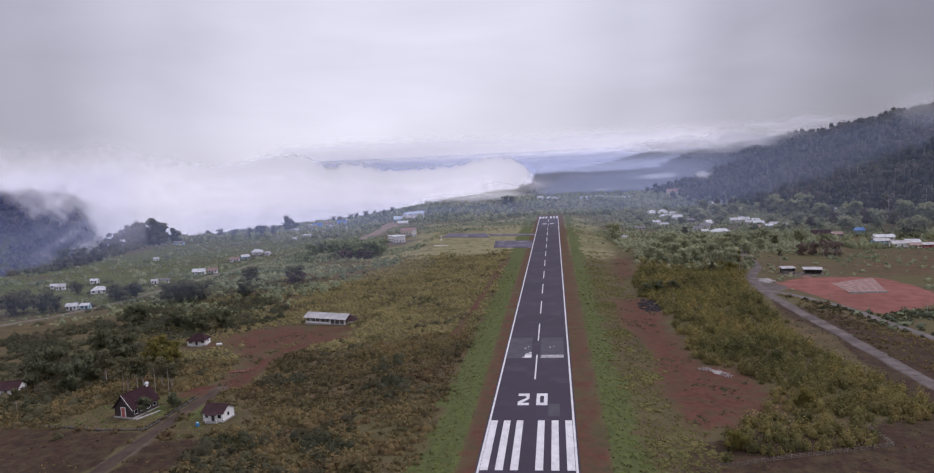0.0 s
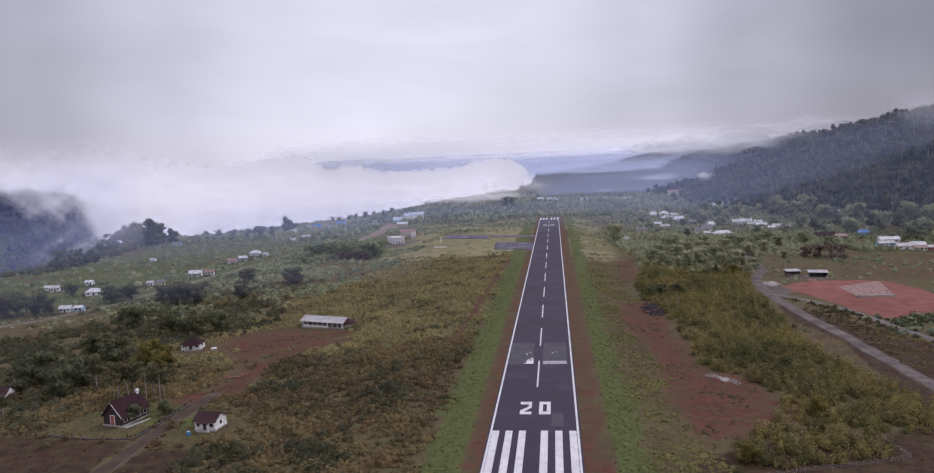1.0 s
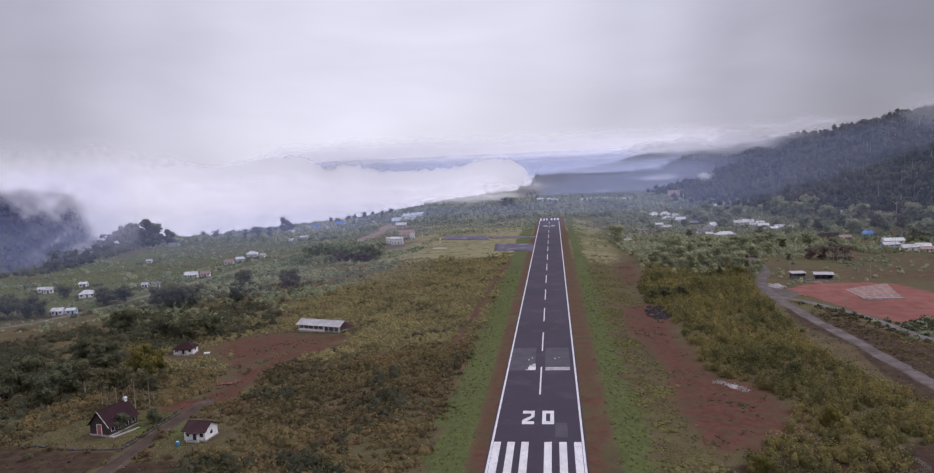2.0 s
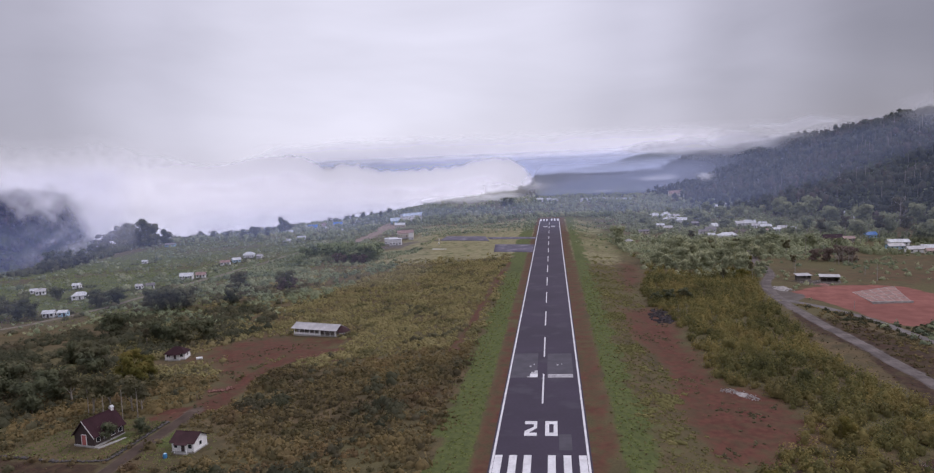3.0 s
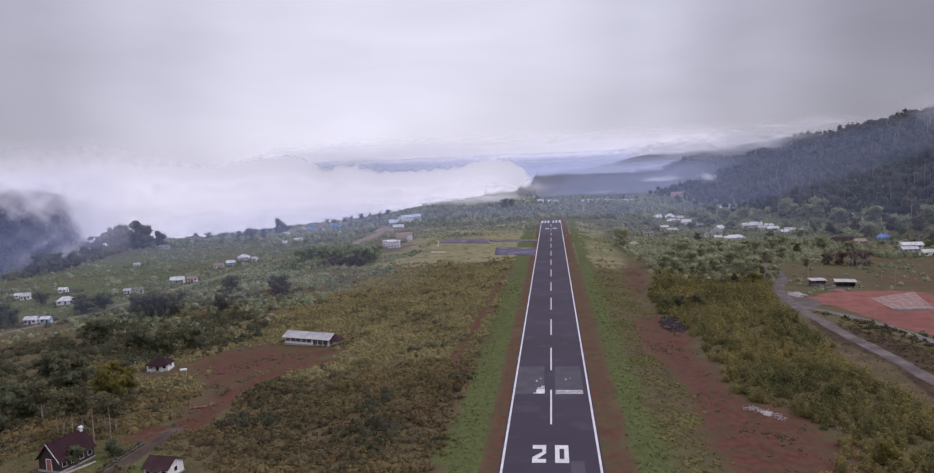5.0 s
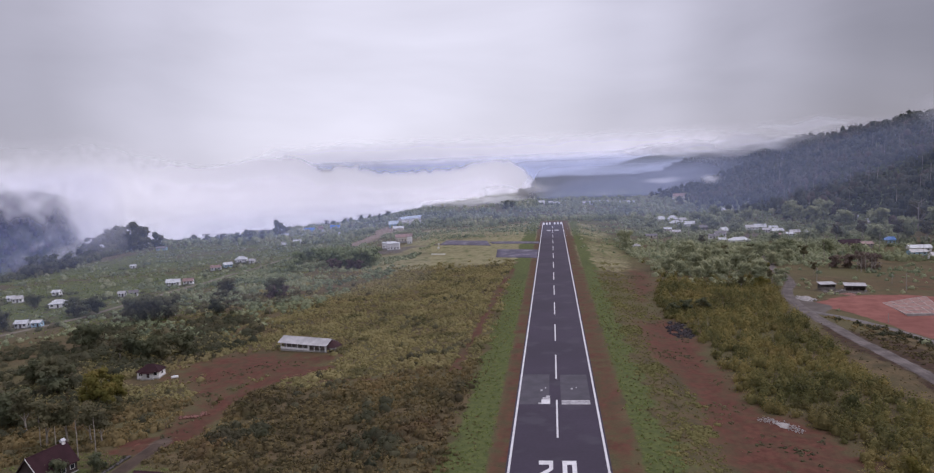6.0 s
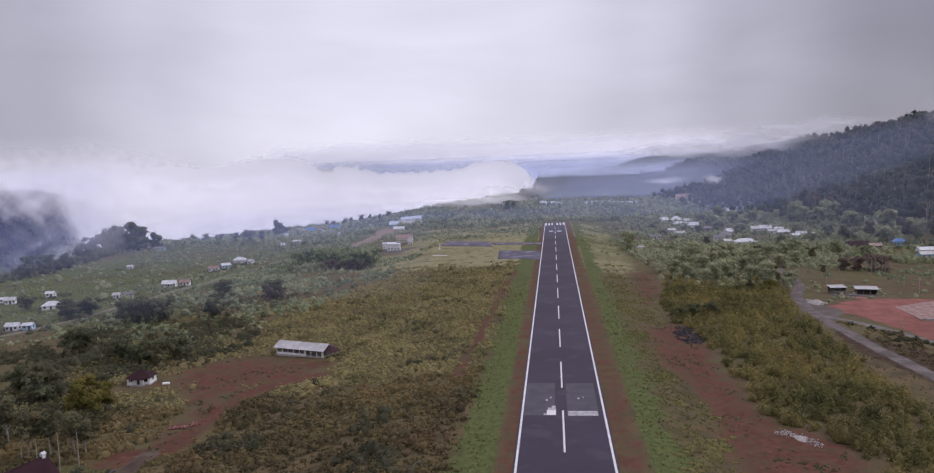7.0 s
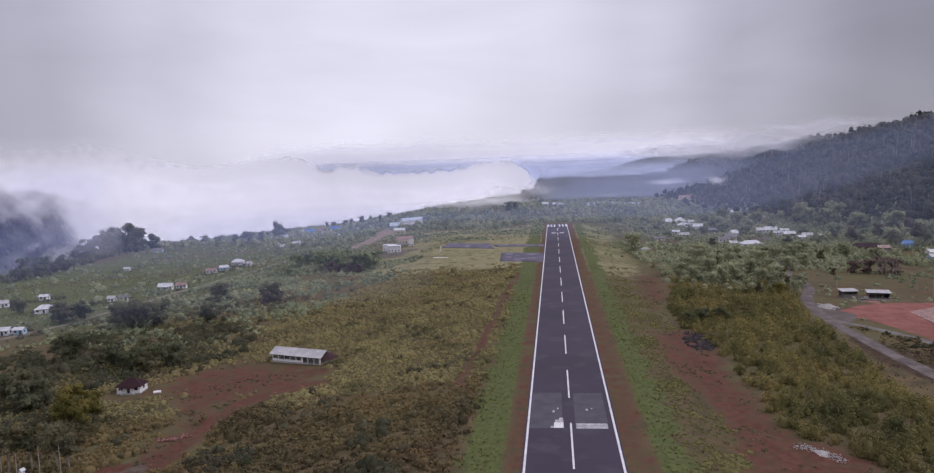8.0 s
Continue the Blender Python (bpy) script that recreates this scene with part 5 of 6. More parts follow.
plant(make_tree("belt_tree", 26, CROWN_LEAF, DARK_BARK, "rounded green tree in the belt below the terminal", 0.44, 8, 40, 0.78, 0.15),
      [(-202, 494, 12), (-183, 460, 12), (-172, 453, 13), (-159, 433, 13), (-149, 428, 14), (-142, 429, 13), (-143, 452, 11), (-218, 508, 11), (-219, 486, 11), (-209, 440, 9),
       (-199, 566, 9), (-223, 604, 9), (-165, 445, 12), (-190, 478, 12), (-176, 468, 11), (-154, 446, 12), (-230, 540, 10), (-205, 530, 10), (-192, 505, 11), (-180, 492, 11)], "terminal tree belt", 36)
plant(make_tree("brown_tree", 27, RUST_LEAF, DARK_BARK, "purple-brown leafed tree among green scrub", 0.42, 8, 50, 0.62, 0.12),
      [(-172, 308, 8), (-168, 316, 7), (-156, 424, 8), (-166, 428, 7), (-148, 420, 7), (-176, 440, 8), (206, 396, 11), (198, 398, 9), (214, 398, 10), (190, 400, 8)], "purple-brown trees", 37)
plant(make_tree("gold_tree", 28, GOLD_LEAF, DARK_BARK, "yellow-green leafy tree beside the house clearing", 0.44, 8, 84, 0.42, 0.14),
      [(-158, 117, 11), (-153, 121, 8), (-150, 112, 6), (120, 322, 7), (136, 372, 7), (52, 28, 5), (80, 62, 6)], "yellow-green trees", 38)
plant(make_tree("village_tree", 29, TREE_LEAF, BARK, "tall dark green tree among the settlement houses", 0.34, 7, 38, 0.75, 0.3),
      [(247, 583, 17), (271, 528, 18), (304, 545, 22), (308, 497, 17), (317, 492, 19), (291, 643, 22), (275, 689, 24), (272, 722, 22), (276, 757, 24), (301, 728, 25),
       (312, 620, 23), (356, 563, 22), (347, 584, 23), (169, 757, 14), (173, 719, 14), (201, 693, 13), (231, 774, 15), (210, 779, 15), (210, 854, 16), (157, 830, 13)], "settlement trees", 39)
plant(make_tree("village_tree", 30, TREE_LEAF, BARK, "mid-green rounded tree among the settlement houses", 0.42, 8, 36, 0.78, 0.2),
      [(106, 790, 9), (109, 714, 10), (171, 678, 12), (224, 690, 11), (107, 630, 8), (86, 918, 9), (72, 982, 9), (185, 650, 11), (240, 640, 12), (200, 560, 9),
       (225, 560, 9), (260, 570, 12), (148, 660, 9), (140, 690, 9), (120, 760, 9), (190, 500, 9), (215, 480, 10), (232, 470, 8), (330, 470, 12), (325, 520, 14)], "settlement trees", 40)
plant(make_tree("dead_tree", 41, TREE_LEAF, BARK, "bare pale dead tree with broken limbs", 0.26, 9, 0, 0.5, 0.35, True),
      [(198, 384, 10), (199, 380, 12), (204, 386, 11), (205, 379, 12), (210, 386, 10), (216, 393, 8), (339, 600, 30), (66, 209, 6), (63, 214, 5), (-152, 256, 6)], "dead trees", 42)
plant(make_tree("garden_tree", 43, SHADE_LEAF, DARK_BARK, "small round olive tree in the garden", 0.50, 9, 60, 0.45, 0.12),
      [(-124.5, 52.5, 5.5), (-117, 58, 4.5), (-101, 51, 3)], "garden trees", 44)
for k, (x, y, h) in enumerate(((-143, 71.5, 9.5), (-134.5, 66.5, 8.5), (-127.5, 65.5, 10.5), (-124.8, 69, 9.8))):
    stem = thing("bare_stem", x, y, float(land(x, y)), 0, "tall bare pale tree stem behind the dark house", "tree", "bare stems")
    bm = bmesh.new()
    rod(bm, (0, 0, -0.3), (0.1, 0.05, h * 0.6), 0.17, 0.12)
    rod(bm, (0.1, 0.05, h * 0.6), (0.05, 0.1, h), 0.12, 0.06)
    for j in range(4):
        rod(bm, (0.08, 0.08, h * (0.6 + 0.09 * j)), (0.7 * math.cos(j * 2.1), 0.7 * math.sin(j * 2.1), h * (0.68 + 0.09 * j)), 0.04, 0.015, 4)
    part("trunk", bm, BARK, stem)


# ---- houses ----
def window(parent, x, y, z, w, h, facing):
    """A window set against a wall: facing is 'x' or 'y' with sign."""
    s = -1 if facing[0] == "-" else 1
    d0, d1 = sorted((0.0, s * 0.07))
    p0, p1 = sorted((0.0, s * 0.04))

    def slabbed(a0, a1, z0, z1, e0, e1, bm):
        if facing[1] == "y":
            return block(bm, x + a0, x + a1, y + e0, y + e1, z + z0, z + z1)
        return block(bm, x + e0, x + e1, y + a0, y + a1, z + z0, z + z1)

    f = bmesh.new()
    t = 0.09
    slabbed(-w / 2 - t, -w / 2, -t, h + t, d0, d1, f)
    slabbed(w / 2, w / 2 + t, -t, h + t, d0, d1, f)
    slabbed(-w / 2, w / 2, -t, 0, d0, d1, f)
    slabbed(-w / 2, w / 2, h, h + t, d0, d1, f)
    win = part("window", f, WHITE, parent)
    part("pane", slabbed(-w / 2, w / 2, 0, h, p0, p1, bmesh.new()), GLASS_DARK, win)


def gable_roof(root, length, width, wall, rise, roof, over=0.55, thick=0.12):
    hl, hw = length / 2 + over, width / 2 + over
    drop = rise * over / (width / 2)
    for s in (-1, 1):
        ring = [(-hl, s * hw, wall - drop), (hl, s * hw, wall - drop), (hl, 0, wall + rise), (-hl, 0, wall + rise)]
        part("roof_panel", solid(ring, (0, 0, thick)), roof, root)
    part("ridge_cap", solid([(-hl - 0.02, -0.22, wall + rise + 0.06), (-hl - 0.02, 0.0, wall + rise + thick + 0.08), (-hl - 0.02, 0.22, wall + rise + 0.06)], (2 * hl + 0.04, 0, 0)), roof, root)


def hip_roof(root, length, width, wall, rise, roof, over=0.55):
    hl, hw = length / 2 + over, width / 2 + over
    e = max(0.2, hl - hw)
    low = wall - 0.15
    a, b, c, d = (-hl, -hw, low), (hl, -hw, low), (hl, hw, low), (-hl, hw, low)
    p, q = (-e, 0, wall + rise), (e, 0, wall + rise)
    for ring in ([a, b, q, p], [c, d, p, q], [b, c, q], [d, a, p]):
        part("roof_panel", solid(ring, (0, 0, 0.12)), roof, root)


def shell(root, length, width, wall, rise, walls, gable=True, t=0.18):
    hl, hw = length / 2, width / 2
    part("wall", boxed(-hl, hl, -hw, -hw + t, 0, wall), walls, root)
    part("wall", boxed(-hl, hl, hw - t, hw, 0, wall), walls, root)
    for s in (-1, 1):
        x0 = -hl if s < 0 else hl - t
        top = [(x0, -hw + t, 0), (x0, hw - t, 0), (x0, hw - t, wall)]
        top += [(x0, 0, wall + rise * 0.96)] if gable else []
        top += [(x0, -hw + t, wall)]
        part("wall", solid(top, (t, 0, 0)), walls, root)


def house(x, y, turn, length, width, wall, rise, walls, roof, label, group="", hip=False, windows=3, porch=0.0, name="house", lift=0.0):
    """A one-storey house; its long side faces local -y."""
    c, s = math.cos(radians(turn)), math.sin(radians(turn))
    corners = [(x + c * a - s * b, y + s * a + c * b) for a in (-length / 2, length / 2) for b in (-width / 2, width / 2)]
    heights = [float(land(*p)) for p in corners]
    z = max(heights) + 0.25 + lift
    root = thing(name, x, y, z, turn, label, "house", group)
    part("foundation", boxed(-length / 2 - 0.2, length / 2 + 0.2, -width / 2 - 0.2, width / 2 + 0.2, min(heights) - z - 0.3, 0.0), CONCRETE, root)
    shell(root, length, width, wall, rise, walls, not hip)
    (hip_roof if hip else gable_roof)(root, length, width, wall, rise, roof)
    for k in range(windows):
        wx = -length / 2 + length * (k + 0.5) / windows
        if k == windows // 2:
            door = part("door", boxed(wx - 0.5, wx + 0.5, -width / 2 - 0.06, -width / 2, 0.02, 2.05), DARK_WOOD, root)
            part("handle", boxed(wx + 0.34, wx + 0.4, -width / 2 - 0.12, -width / 2 - 0.06, 0.98, 1.06), GREY_WOOD, door)
        else:
            window(root, wx, -width / 2, 0.95, min(1.3, length / windows * 0.5), 1.1, "-y")
        window(root, wx, width / 2, 0.95, min(1.2, length / windows * 0.5), 1.0, "+y")
    for sgn, facing in ((-1, "-x"), (1, "+x")):
        window(root, sgn * length / 2, 0, 0.95, 1.1, 1.1, facing)
    if porch:
        hw = width / 2
        part("porch_roof", solid([(-length * 0.3, -hw - porch, wall - 0.5), (length * 0.3, -hw - porch, wall - 0.5), (length * 0.3, -hw - 0.02, wall - 0.1), (-length * 0.3, -hw - 0.02, wall - 0.1)], (0, 0, 0.1)), roof, root)
        for px in (-0.28, 0.28):
            part("post", boxed(px * length - 0.08, px * length + 0.08, -hw - porch + 0.1, -hw - porch + 0.26, -0.2, wall - 0.5), walls, root)
        part("porch_floor", boxed(-length * 0.3, length * 0.3, -hw - porch, -hw - 0.21, -0.5, -0.02), CONCRETE, root)
    return root


# dark boarded house with its steep maroon roof
hx, hy = -127.2, 53.9
dark = house(hx, hy, 77.5, 10.6, 7.2, 3.0, 4.0, DARK_WOOD, ROOF_MAROON, "dark boarded house with steep maroon sheet roof in a walled garden", windows=0)
for k in range(4):
    wx = -3.9 + 2.6 * k
    window(dark, wx, -3.6, 0.9, 1.2, 1.2, "-y")
    window(dark, wx, 3.6, 0.9, 1.2, 1.2, "+y")
front_door = part("door", boxed(-5.42, -5.3, -0.75, 0.75, 0.02, 2.9), RED_DOOR, dark, "faded red double door")
part("door_frame", block(block(boxed(-5.45, -5.3, -0.95, -0.75, 0, 3.0), -5.45, -5.3, 0.75, 0.95, 0, 3.0), -5.45, -5.3, -0.75, 0.75, 2.9, 3.05), WHITE, front_door)
for s in (-1, 1):
    part("verge_board", solid([(-5.93, s * 4.15, 2.20), (-5.93, s * 4.15, 2.52), (-5.93, 0, 7.16), (-5.93, 0, 6.84)], (0.07, 0, 0)), WHITE if s < 0 else DARK_WOOD, dark, "painted verge board")
bm = boxed(4.3, 5.2, -0.45, 0.45, 6.2, 7.5)
cup = part("bell_turret", bm, WHITE, dark, "small white turret on the roof ridge")
part("turret_roof", boxed(4.2, 5.3, -0.55, 0.55, 7.5, 7.56), ROOF_WHITE, cup)
for s in (-1, 1):
    part("turret_roof", solid([(4.15, s * 0.65, 7.56), (5.35, s * 0.65, 7.56), (5.35, 0, 8.1), (4.15, 0, 8.1)], (0, 0, 0.07)), ROOF_WHITE, cup)
path = thing("garden_path", -121.4, 52.6, float(land(-121.4, 52.6)), 65, "pale concrete path along the dark house", "path")
for k in range(7):
    part("paving_slab", boxed(-5.6 + 1.6 * k, -4.06 + 1.6 * k, -0.6, 0.6, -0.2, 0.10 + 0.01 * (k % 2), bevel=0.02), CONCRETE, path)

house(-95.9, 46.9, -6, 6.6, 6.2, 2.7, 1.7, WHITE, ROOF_BROWN, "small white plastered house with brown sheet roof beside the lane", windows=3, porch=1.4)
house(-153.0, 143.4, 7, 8.2, 5.8, 2.4, 2.2, WHITE, ROOF_MAROON, "small white house with hipped maroon roof at the scrub edge", hip=True, windows=3, porch=1.2)
house(-192.5, 78.5, 12, 8.5, 6.5, 2.6, 2.0, WHITE, ROOF_BROWN, "white house with brown roof half hidden by scrub")

# the long open-fronted shed
sx, sy = -104.4, 180.9
hs = max(float(land(sx + a, sy + b)) for a in (-10, 0, 10) for b in (-3, 3)) + 0.2
shed = thing("long_shed", sx, sy, hs, -17.7, "long white shed with pale grey sheet roof on red earth yard", "shed")
part("floor_slab", boxed(-12.0, 12.0, -3.6, 3.6, -1.4, 0.0), CONCRETE, shed)
part("wall", boxed(-11.8, 11.8, 3.2, 3.4, 0, 2.9), WHITE, shed)
part("wall", boxed(-11.8, 11.8, -1.3, -1.1, 0, 2.9), GREY_WOOD, shed, "recessed shaded front wall")
for s in (-1, 1):
    x0 = -11.8 if s < 0 else 11.6
    part("gable_wall", solid([(x0, -1.0, 0), (x0, 3.2, 0), (x0, 3.2, 2.9), (x0, 0, 4.4), (x0, -1.0, 3.8)], (0.2, 0, 0)), WHITE, shed)
    part("gable_board", solid([(x0 - 0.02, -3.4, 2.85), (x0 - 0.02, 3.4, 2.85), (x0 - 0.02, 0, 4.45)], (0.24, 0, 0)), DARK_WOOD, shed, "dark gable boarding")
for k in range(8):
    wx = -10.2 + 2.9 * k
    if k % 3 == 1:
        part("door", boxed(wx - 0.5, wx + 0.5, -1.38, -1.3, 0.02, 2.1), DARK_WOOD, shed)
    else:
        window(shed, wx, -1.3, 0.9, 1.3, 1.2, "-y")
for k in range(9):
    cx = -11.5 + 2.87 * k
    wide = 0.42 if k in (5, 8) else 0.13
    part("column", boxed(cx - wide, cx + wide, -3.45, -3.2, 0, 2.75), WHITE, shed)
part("low_wall", boxed(-11.5, 2.4, -3.4, -3.25, 0, 0.8), WHITE, shed)
for s in (-1, 1):
    part("roof_panel", solid([(-12.6, s * 4.3, 2.55), (12.6 if s < 0 else 12.6, s * 4.3, 2.55), (12.6, 0, 4.65), (-12.6, 0, 4.65)], (0, 0, 0.12)), ROOF_GREY, shed)
part("ridge_cap", solid([(-12.62, -0.25, 4.70), (-12.62, 0, 4.86), (-12.62, 0.25, 4.70)], (25.24, 0, 0)), ROOF_GREY, shed)
part("lean_to_roof", solid([(12.62, -3.6, 2.0), (15.6, -2.6, 1.7), (15.6, 3.0, 1.7), (12.62, 3.6, 2.9), (12.62, 0, 4.3)], (0, 0, 0.1)), ROOF_BROWN, shed, "dark lean-to roof")
for px, py in ((15.3, -2.3), (15.3, 2.7)):
    part("post", boxed(px - 0.08, px + 0.08, py - 0.08, py + 0.08, -1.2, 1.7), GREY_WOOD, shed)

g = "houses on the plateau"
house(-292, 249, 10, 6.4, 4.8, 2.7, 1.3, WHITE, ROOF_WHITE, "small white house with bright zinc roof by the valley road", g)
house(-284.2, 250.5, 10, 4.7, 4.4, 2.6, 0.9, PALE_BLUE, ROOF_WHITE, "small pale blue house with zinc roof", g, windows=2)
house(-360, 329, 30, 6.0, 5.3, 2.8, 1.4, WHITE, ROOF_GREY, "small white house with grey roof in scrub", g)
house(-369, 334, 20, 4.2, 3.5, 2.5, 1.0, WHITE, ROOF_WHITE, "tiny white hut with zinc roof", g, windows=2)
house(-315, 309, 24, 10.2, 6.2, 2.6, 2.2, WHITE, ROOF_WHITE, "white house with wide bright zinc roof", g, hip=True)
house(-347, 350, 10, 5.1, 4.4, 2.5, 1.1, WHITE, ROOF_WHITE, "tiny white hut with zinc roof", g, windows=2)
house(-290, 338, 5, 4.2, 3.5, 2.4, 1.1, WHITE, ROOF_GREY, "small white house with grey roof in scrub", g, windows=2)
house(-283, 340, 28, 5.1, 3.5, 2.4, 1.2, WHITE, ROOF_DARK, "small white house with dark roof in scrub", g, windows=2)
house(-279, 384, 12, 9.3, 5.3, 2.8, 1.7, WHITE, ROOF_WHITE, "long white house with zinc and rusty roof", g, windows=5, porch=1.5)
house(-271, 391, 14, 6.8, 4.4, 2.6, 1.6, WHITE, ROOF_RUST, "white house with rusty brown roof", g)
house(-305, 503, 15, 8.5, 5.3, 2.8, 1.6, WHITE, ROOF_RUST, "white house with rusty brown roof", g)
house(-305, 526, 40, 7.6, 5.3, 2.9, 1.6, PALE_BLUE, ROOF_WHITE, "pale blue house with zinc roof", g)
house(-305, 556, 12, 11.0, 7.0, 3.2, 2.4, WHITE, ROOF_WHITE, "large white house with bright zinc roof", g, hip=True, windows=5)
house(-290, 548, -4, 5.1, 4.4, 2.6, 1.2, WHITE, ROOF_GREY, "small white house with grey roof", g)
house(-480, 714, 10, 11.9, 6.2, 2.8, 1.8, PALE_BLUE, ROOF_DARK, "long low house with dark roof near the plateau rim", g)
house(-392, 896, 15, 10.2, 7.0, 3.2, 2.2, WHITE, ROOF_WHITE, "white house with zinc roof near the plateau rim", g)
house(-323, 722, 12, 6.0, 5.3, 3.0, 1.5, WHITE, ROOF_WHITE, "small white house with bright zinc roof", g)
house(-322, 757, 20, 9.3, 6.2, 3.2, 1.8, WHITE, ROOF_WHITE, "small white house with bright zinc roof", g)
house(-341, 748, 0, 5.1, 4.4, 2.8, 1.2, WHITE, ROOF_GREY, "small white house with grey roof", g)
house(-404, 1000, 10, 7.6, 6.2, 3.2, 1.6, WHITE, ROOF_WHITE, "white house with zinc roof near the plateau rim", g)
house(-387, 990, 8, 14.4, 7.9, 3.6, 3.0, PALE_BLUE, ROOF_BLUE, "large house with bright blue sheet roof", g, windows=5)
house(-372, 998, 20, 6.8, 7.9, 4.2, 3.0, CREAM, ROOF_RUST, "tall house with faded red-brown roof", g)
house(-343, 931, 12, 7.6, 6.2, 3.4, 1.6, WHITE, ROOF_WHITE, "white house with zinc roof", g)
house(-350, 1006, 8, 14.4, 7.9, 3.8, 3.0, WHITE, ROOF_BLUE, "large white house with bright blue sheet roof", g, windows=5)
house(-300, 860, 20, 5.1, 4.4, 2.6, 1.2, WHITE, ROOF_WHITE, "small white hut with zinc roof", g)
house(-414, 548, 10, 5.1, 3.5, 2.2, 1.0, WHITE, ROOF_WHITE, "tiny white hut with zinc roof in the meadow", g, windows=2)

# ---- terminal ----
g = "airport buildings"
house(-167, 603, 8, 13, 9, 5.6, 0.5, WHITE, ROOF_WHITE, "two-storey white terminal block with low zinc roof", g, hip=True, windows=4, name="terminal_building")
house(-154.5, 569, 8, 12, 8, 6.0, 0.5, WHITE, ROOF_WHITE, "white control building with dark window openings", g, hip=True, windows=4, name="terminal_building")
house(-158, 636, 8, 17, 10, 4.4, 2.6, CREAM, ROOF_RUST, "cream terminal hall with faded red-brown roof", g, windows=6, name="terminal_building")
house(-148.5, 619, 8, 4.5, 4, 7.4, 0.5, WHITE, ROOF_RUST, "slim white tower with red-brown cap", g, hip=True, windows=2, name="terminal_building")
house(-192, 764, 6, 13, 8, 4.0, 2.2, CREAM, ROOF_WHITE, "cream house with pale zinc roof above the terminal", g, windows=5)
house(-225, 884, 8, 13, 12, 4.6, 4.0, PALE_BLUE, ROOF_PALE_BLUE, "large pale blue hall with faded blue sheet roof", g, windows=6)
house(-209, 930, 52, 42, 9, 4.2, 3.0, WHITE, ROOF_PALE_BLUE, "long white building with pale blue-grey roof", g, windows=8)
house(-199, 884, 6, 26, 8, 3.4, 1.8, WHITE, ROOF_GREY, "long low building with pale grey roof", g, windows=7)

sock = thing("windsock", -102, 519, float(land(-102, 519)), 0, "white windsock mast on the grass", "windsock")
part("mast", rod(bmesh.new(), (0, 0, -0.3), (0, 0, 5.2), 0.14, 0.09, 8), WHITE, sock)
part("sock", rod(bmesh.new(), (0.05, 0, 4.9), (0.9, -0.3, 3.4), 0.45, 0.25, 10), WHITE, sock)
part("base_block", boxed(-0.7, 0.7, -0.7, 0.7, -0.3, 1.3, bevel=0.05), WHITE, sock)
board = thing("ground_marker", -95, 476, float(land(-95, 476)), -14, "white painted ground marker beside the apron", "marker")
part("bar", boxed(-6.5, 6.5, -1.4, 0.6, -0.1, 0.25, bevel=0.04), WHITE, board)

# ---- settlement on the right ----
g = "settlement houses"
for x, y, turn, l, w, h, r, wl_, rf, hip, lab in (
        (124, 806, 10, 8, 6, 3, 1.6, WHITE, ROOF_GREY, False, "small white house with grey roof"),
        (133, 790, 5, 14, 10, 3.4, 3.6, WHITE, ROOF_WHITE, True, "white house with tall hipped zinc roof"),
        (147, 792, 8, 12, 9, 3.4, 4.0, WHITE, ROOF_WHITE, True, "white house with tall hipped zinc roof"),
        (158, 786, 20, 8, 7, 3, 2.0, WHITE, ROOF_GREY, False, "small white house with grey roof"),
        (143, 748, -20, 12, 9, 3.2, 2.6, WHITE, ROOF_WHITE, True, "white house with hipped zinc roof"),
        (152, 728, -20, 18, 10, 3.4, 2.8, WHITE, ROOF_WHITE, False, "long white hall with bright zinc roof"),
        (123, 677, 0, 8, 6, 2.6, 1.4, CREAM, ROOF_WHITE, False, "small cream house with zinc roof"),
        (126, 647, 4, 10, 7, 2.6, 1.6, CREAM, ROOF_GREY, False, "small cream house with grey roof"),
        (96, 604, -4, 10, 6, 2.4, 1.2, CREAM, ROOF_DARK, False, "low cream house with dark roof"),
        (71, 511, 6, 6, 5, 2.4, 1.6, WHITE, ROOF_GREY, True, "small hut with grey hipped roof beside a dark tree"),
        (163, 612, 6, 10, 7, 3, 2.2, WHITE, ROOF_DARK, False, "white house with dark roof"),
        (174, 646, 40, 9, 7, 3.2, 2.6, WHITE, ROOF_WHITE, False, "white house with zinc roof"),
        (152, 590, 0, 9, 6, 3, 1.4, WHITE, ROOF_DARK, False, "white house with dark roof and doorways")):
    house(x, y, turn, l, 0.92 * w, h, r, wl_, rf, lab, g, hip)
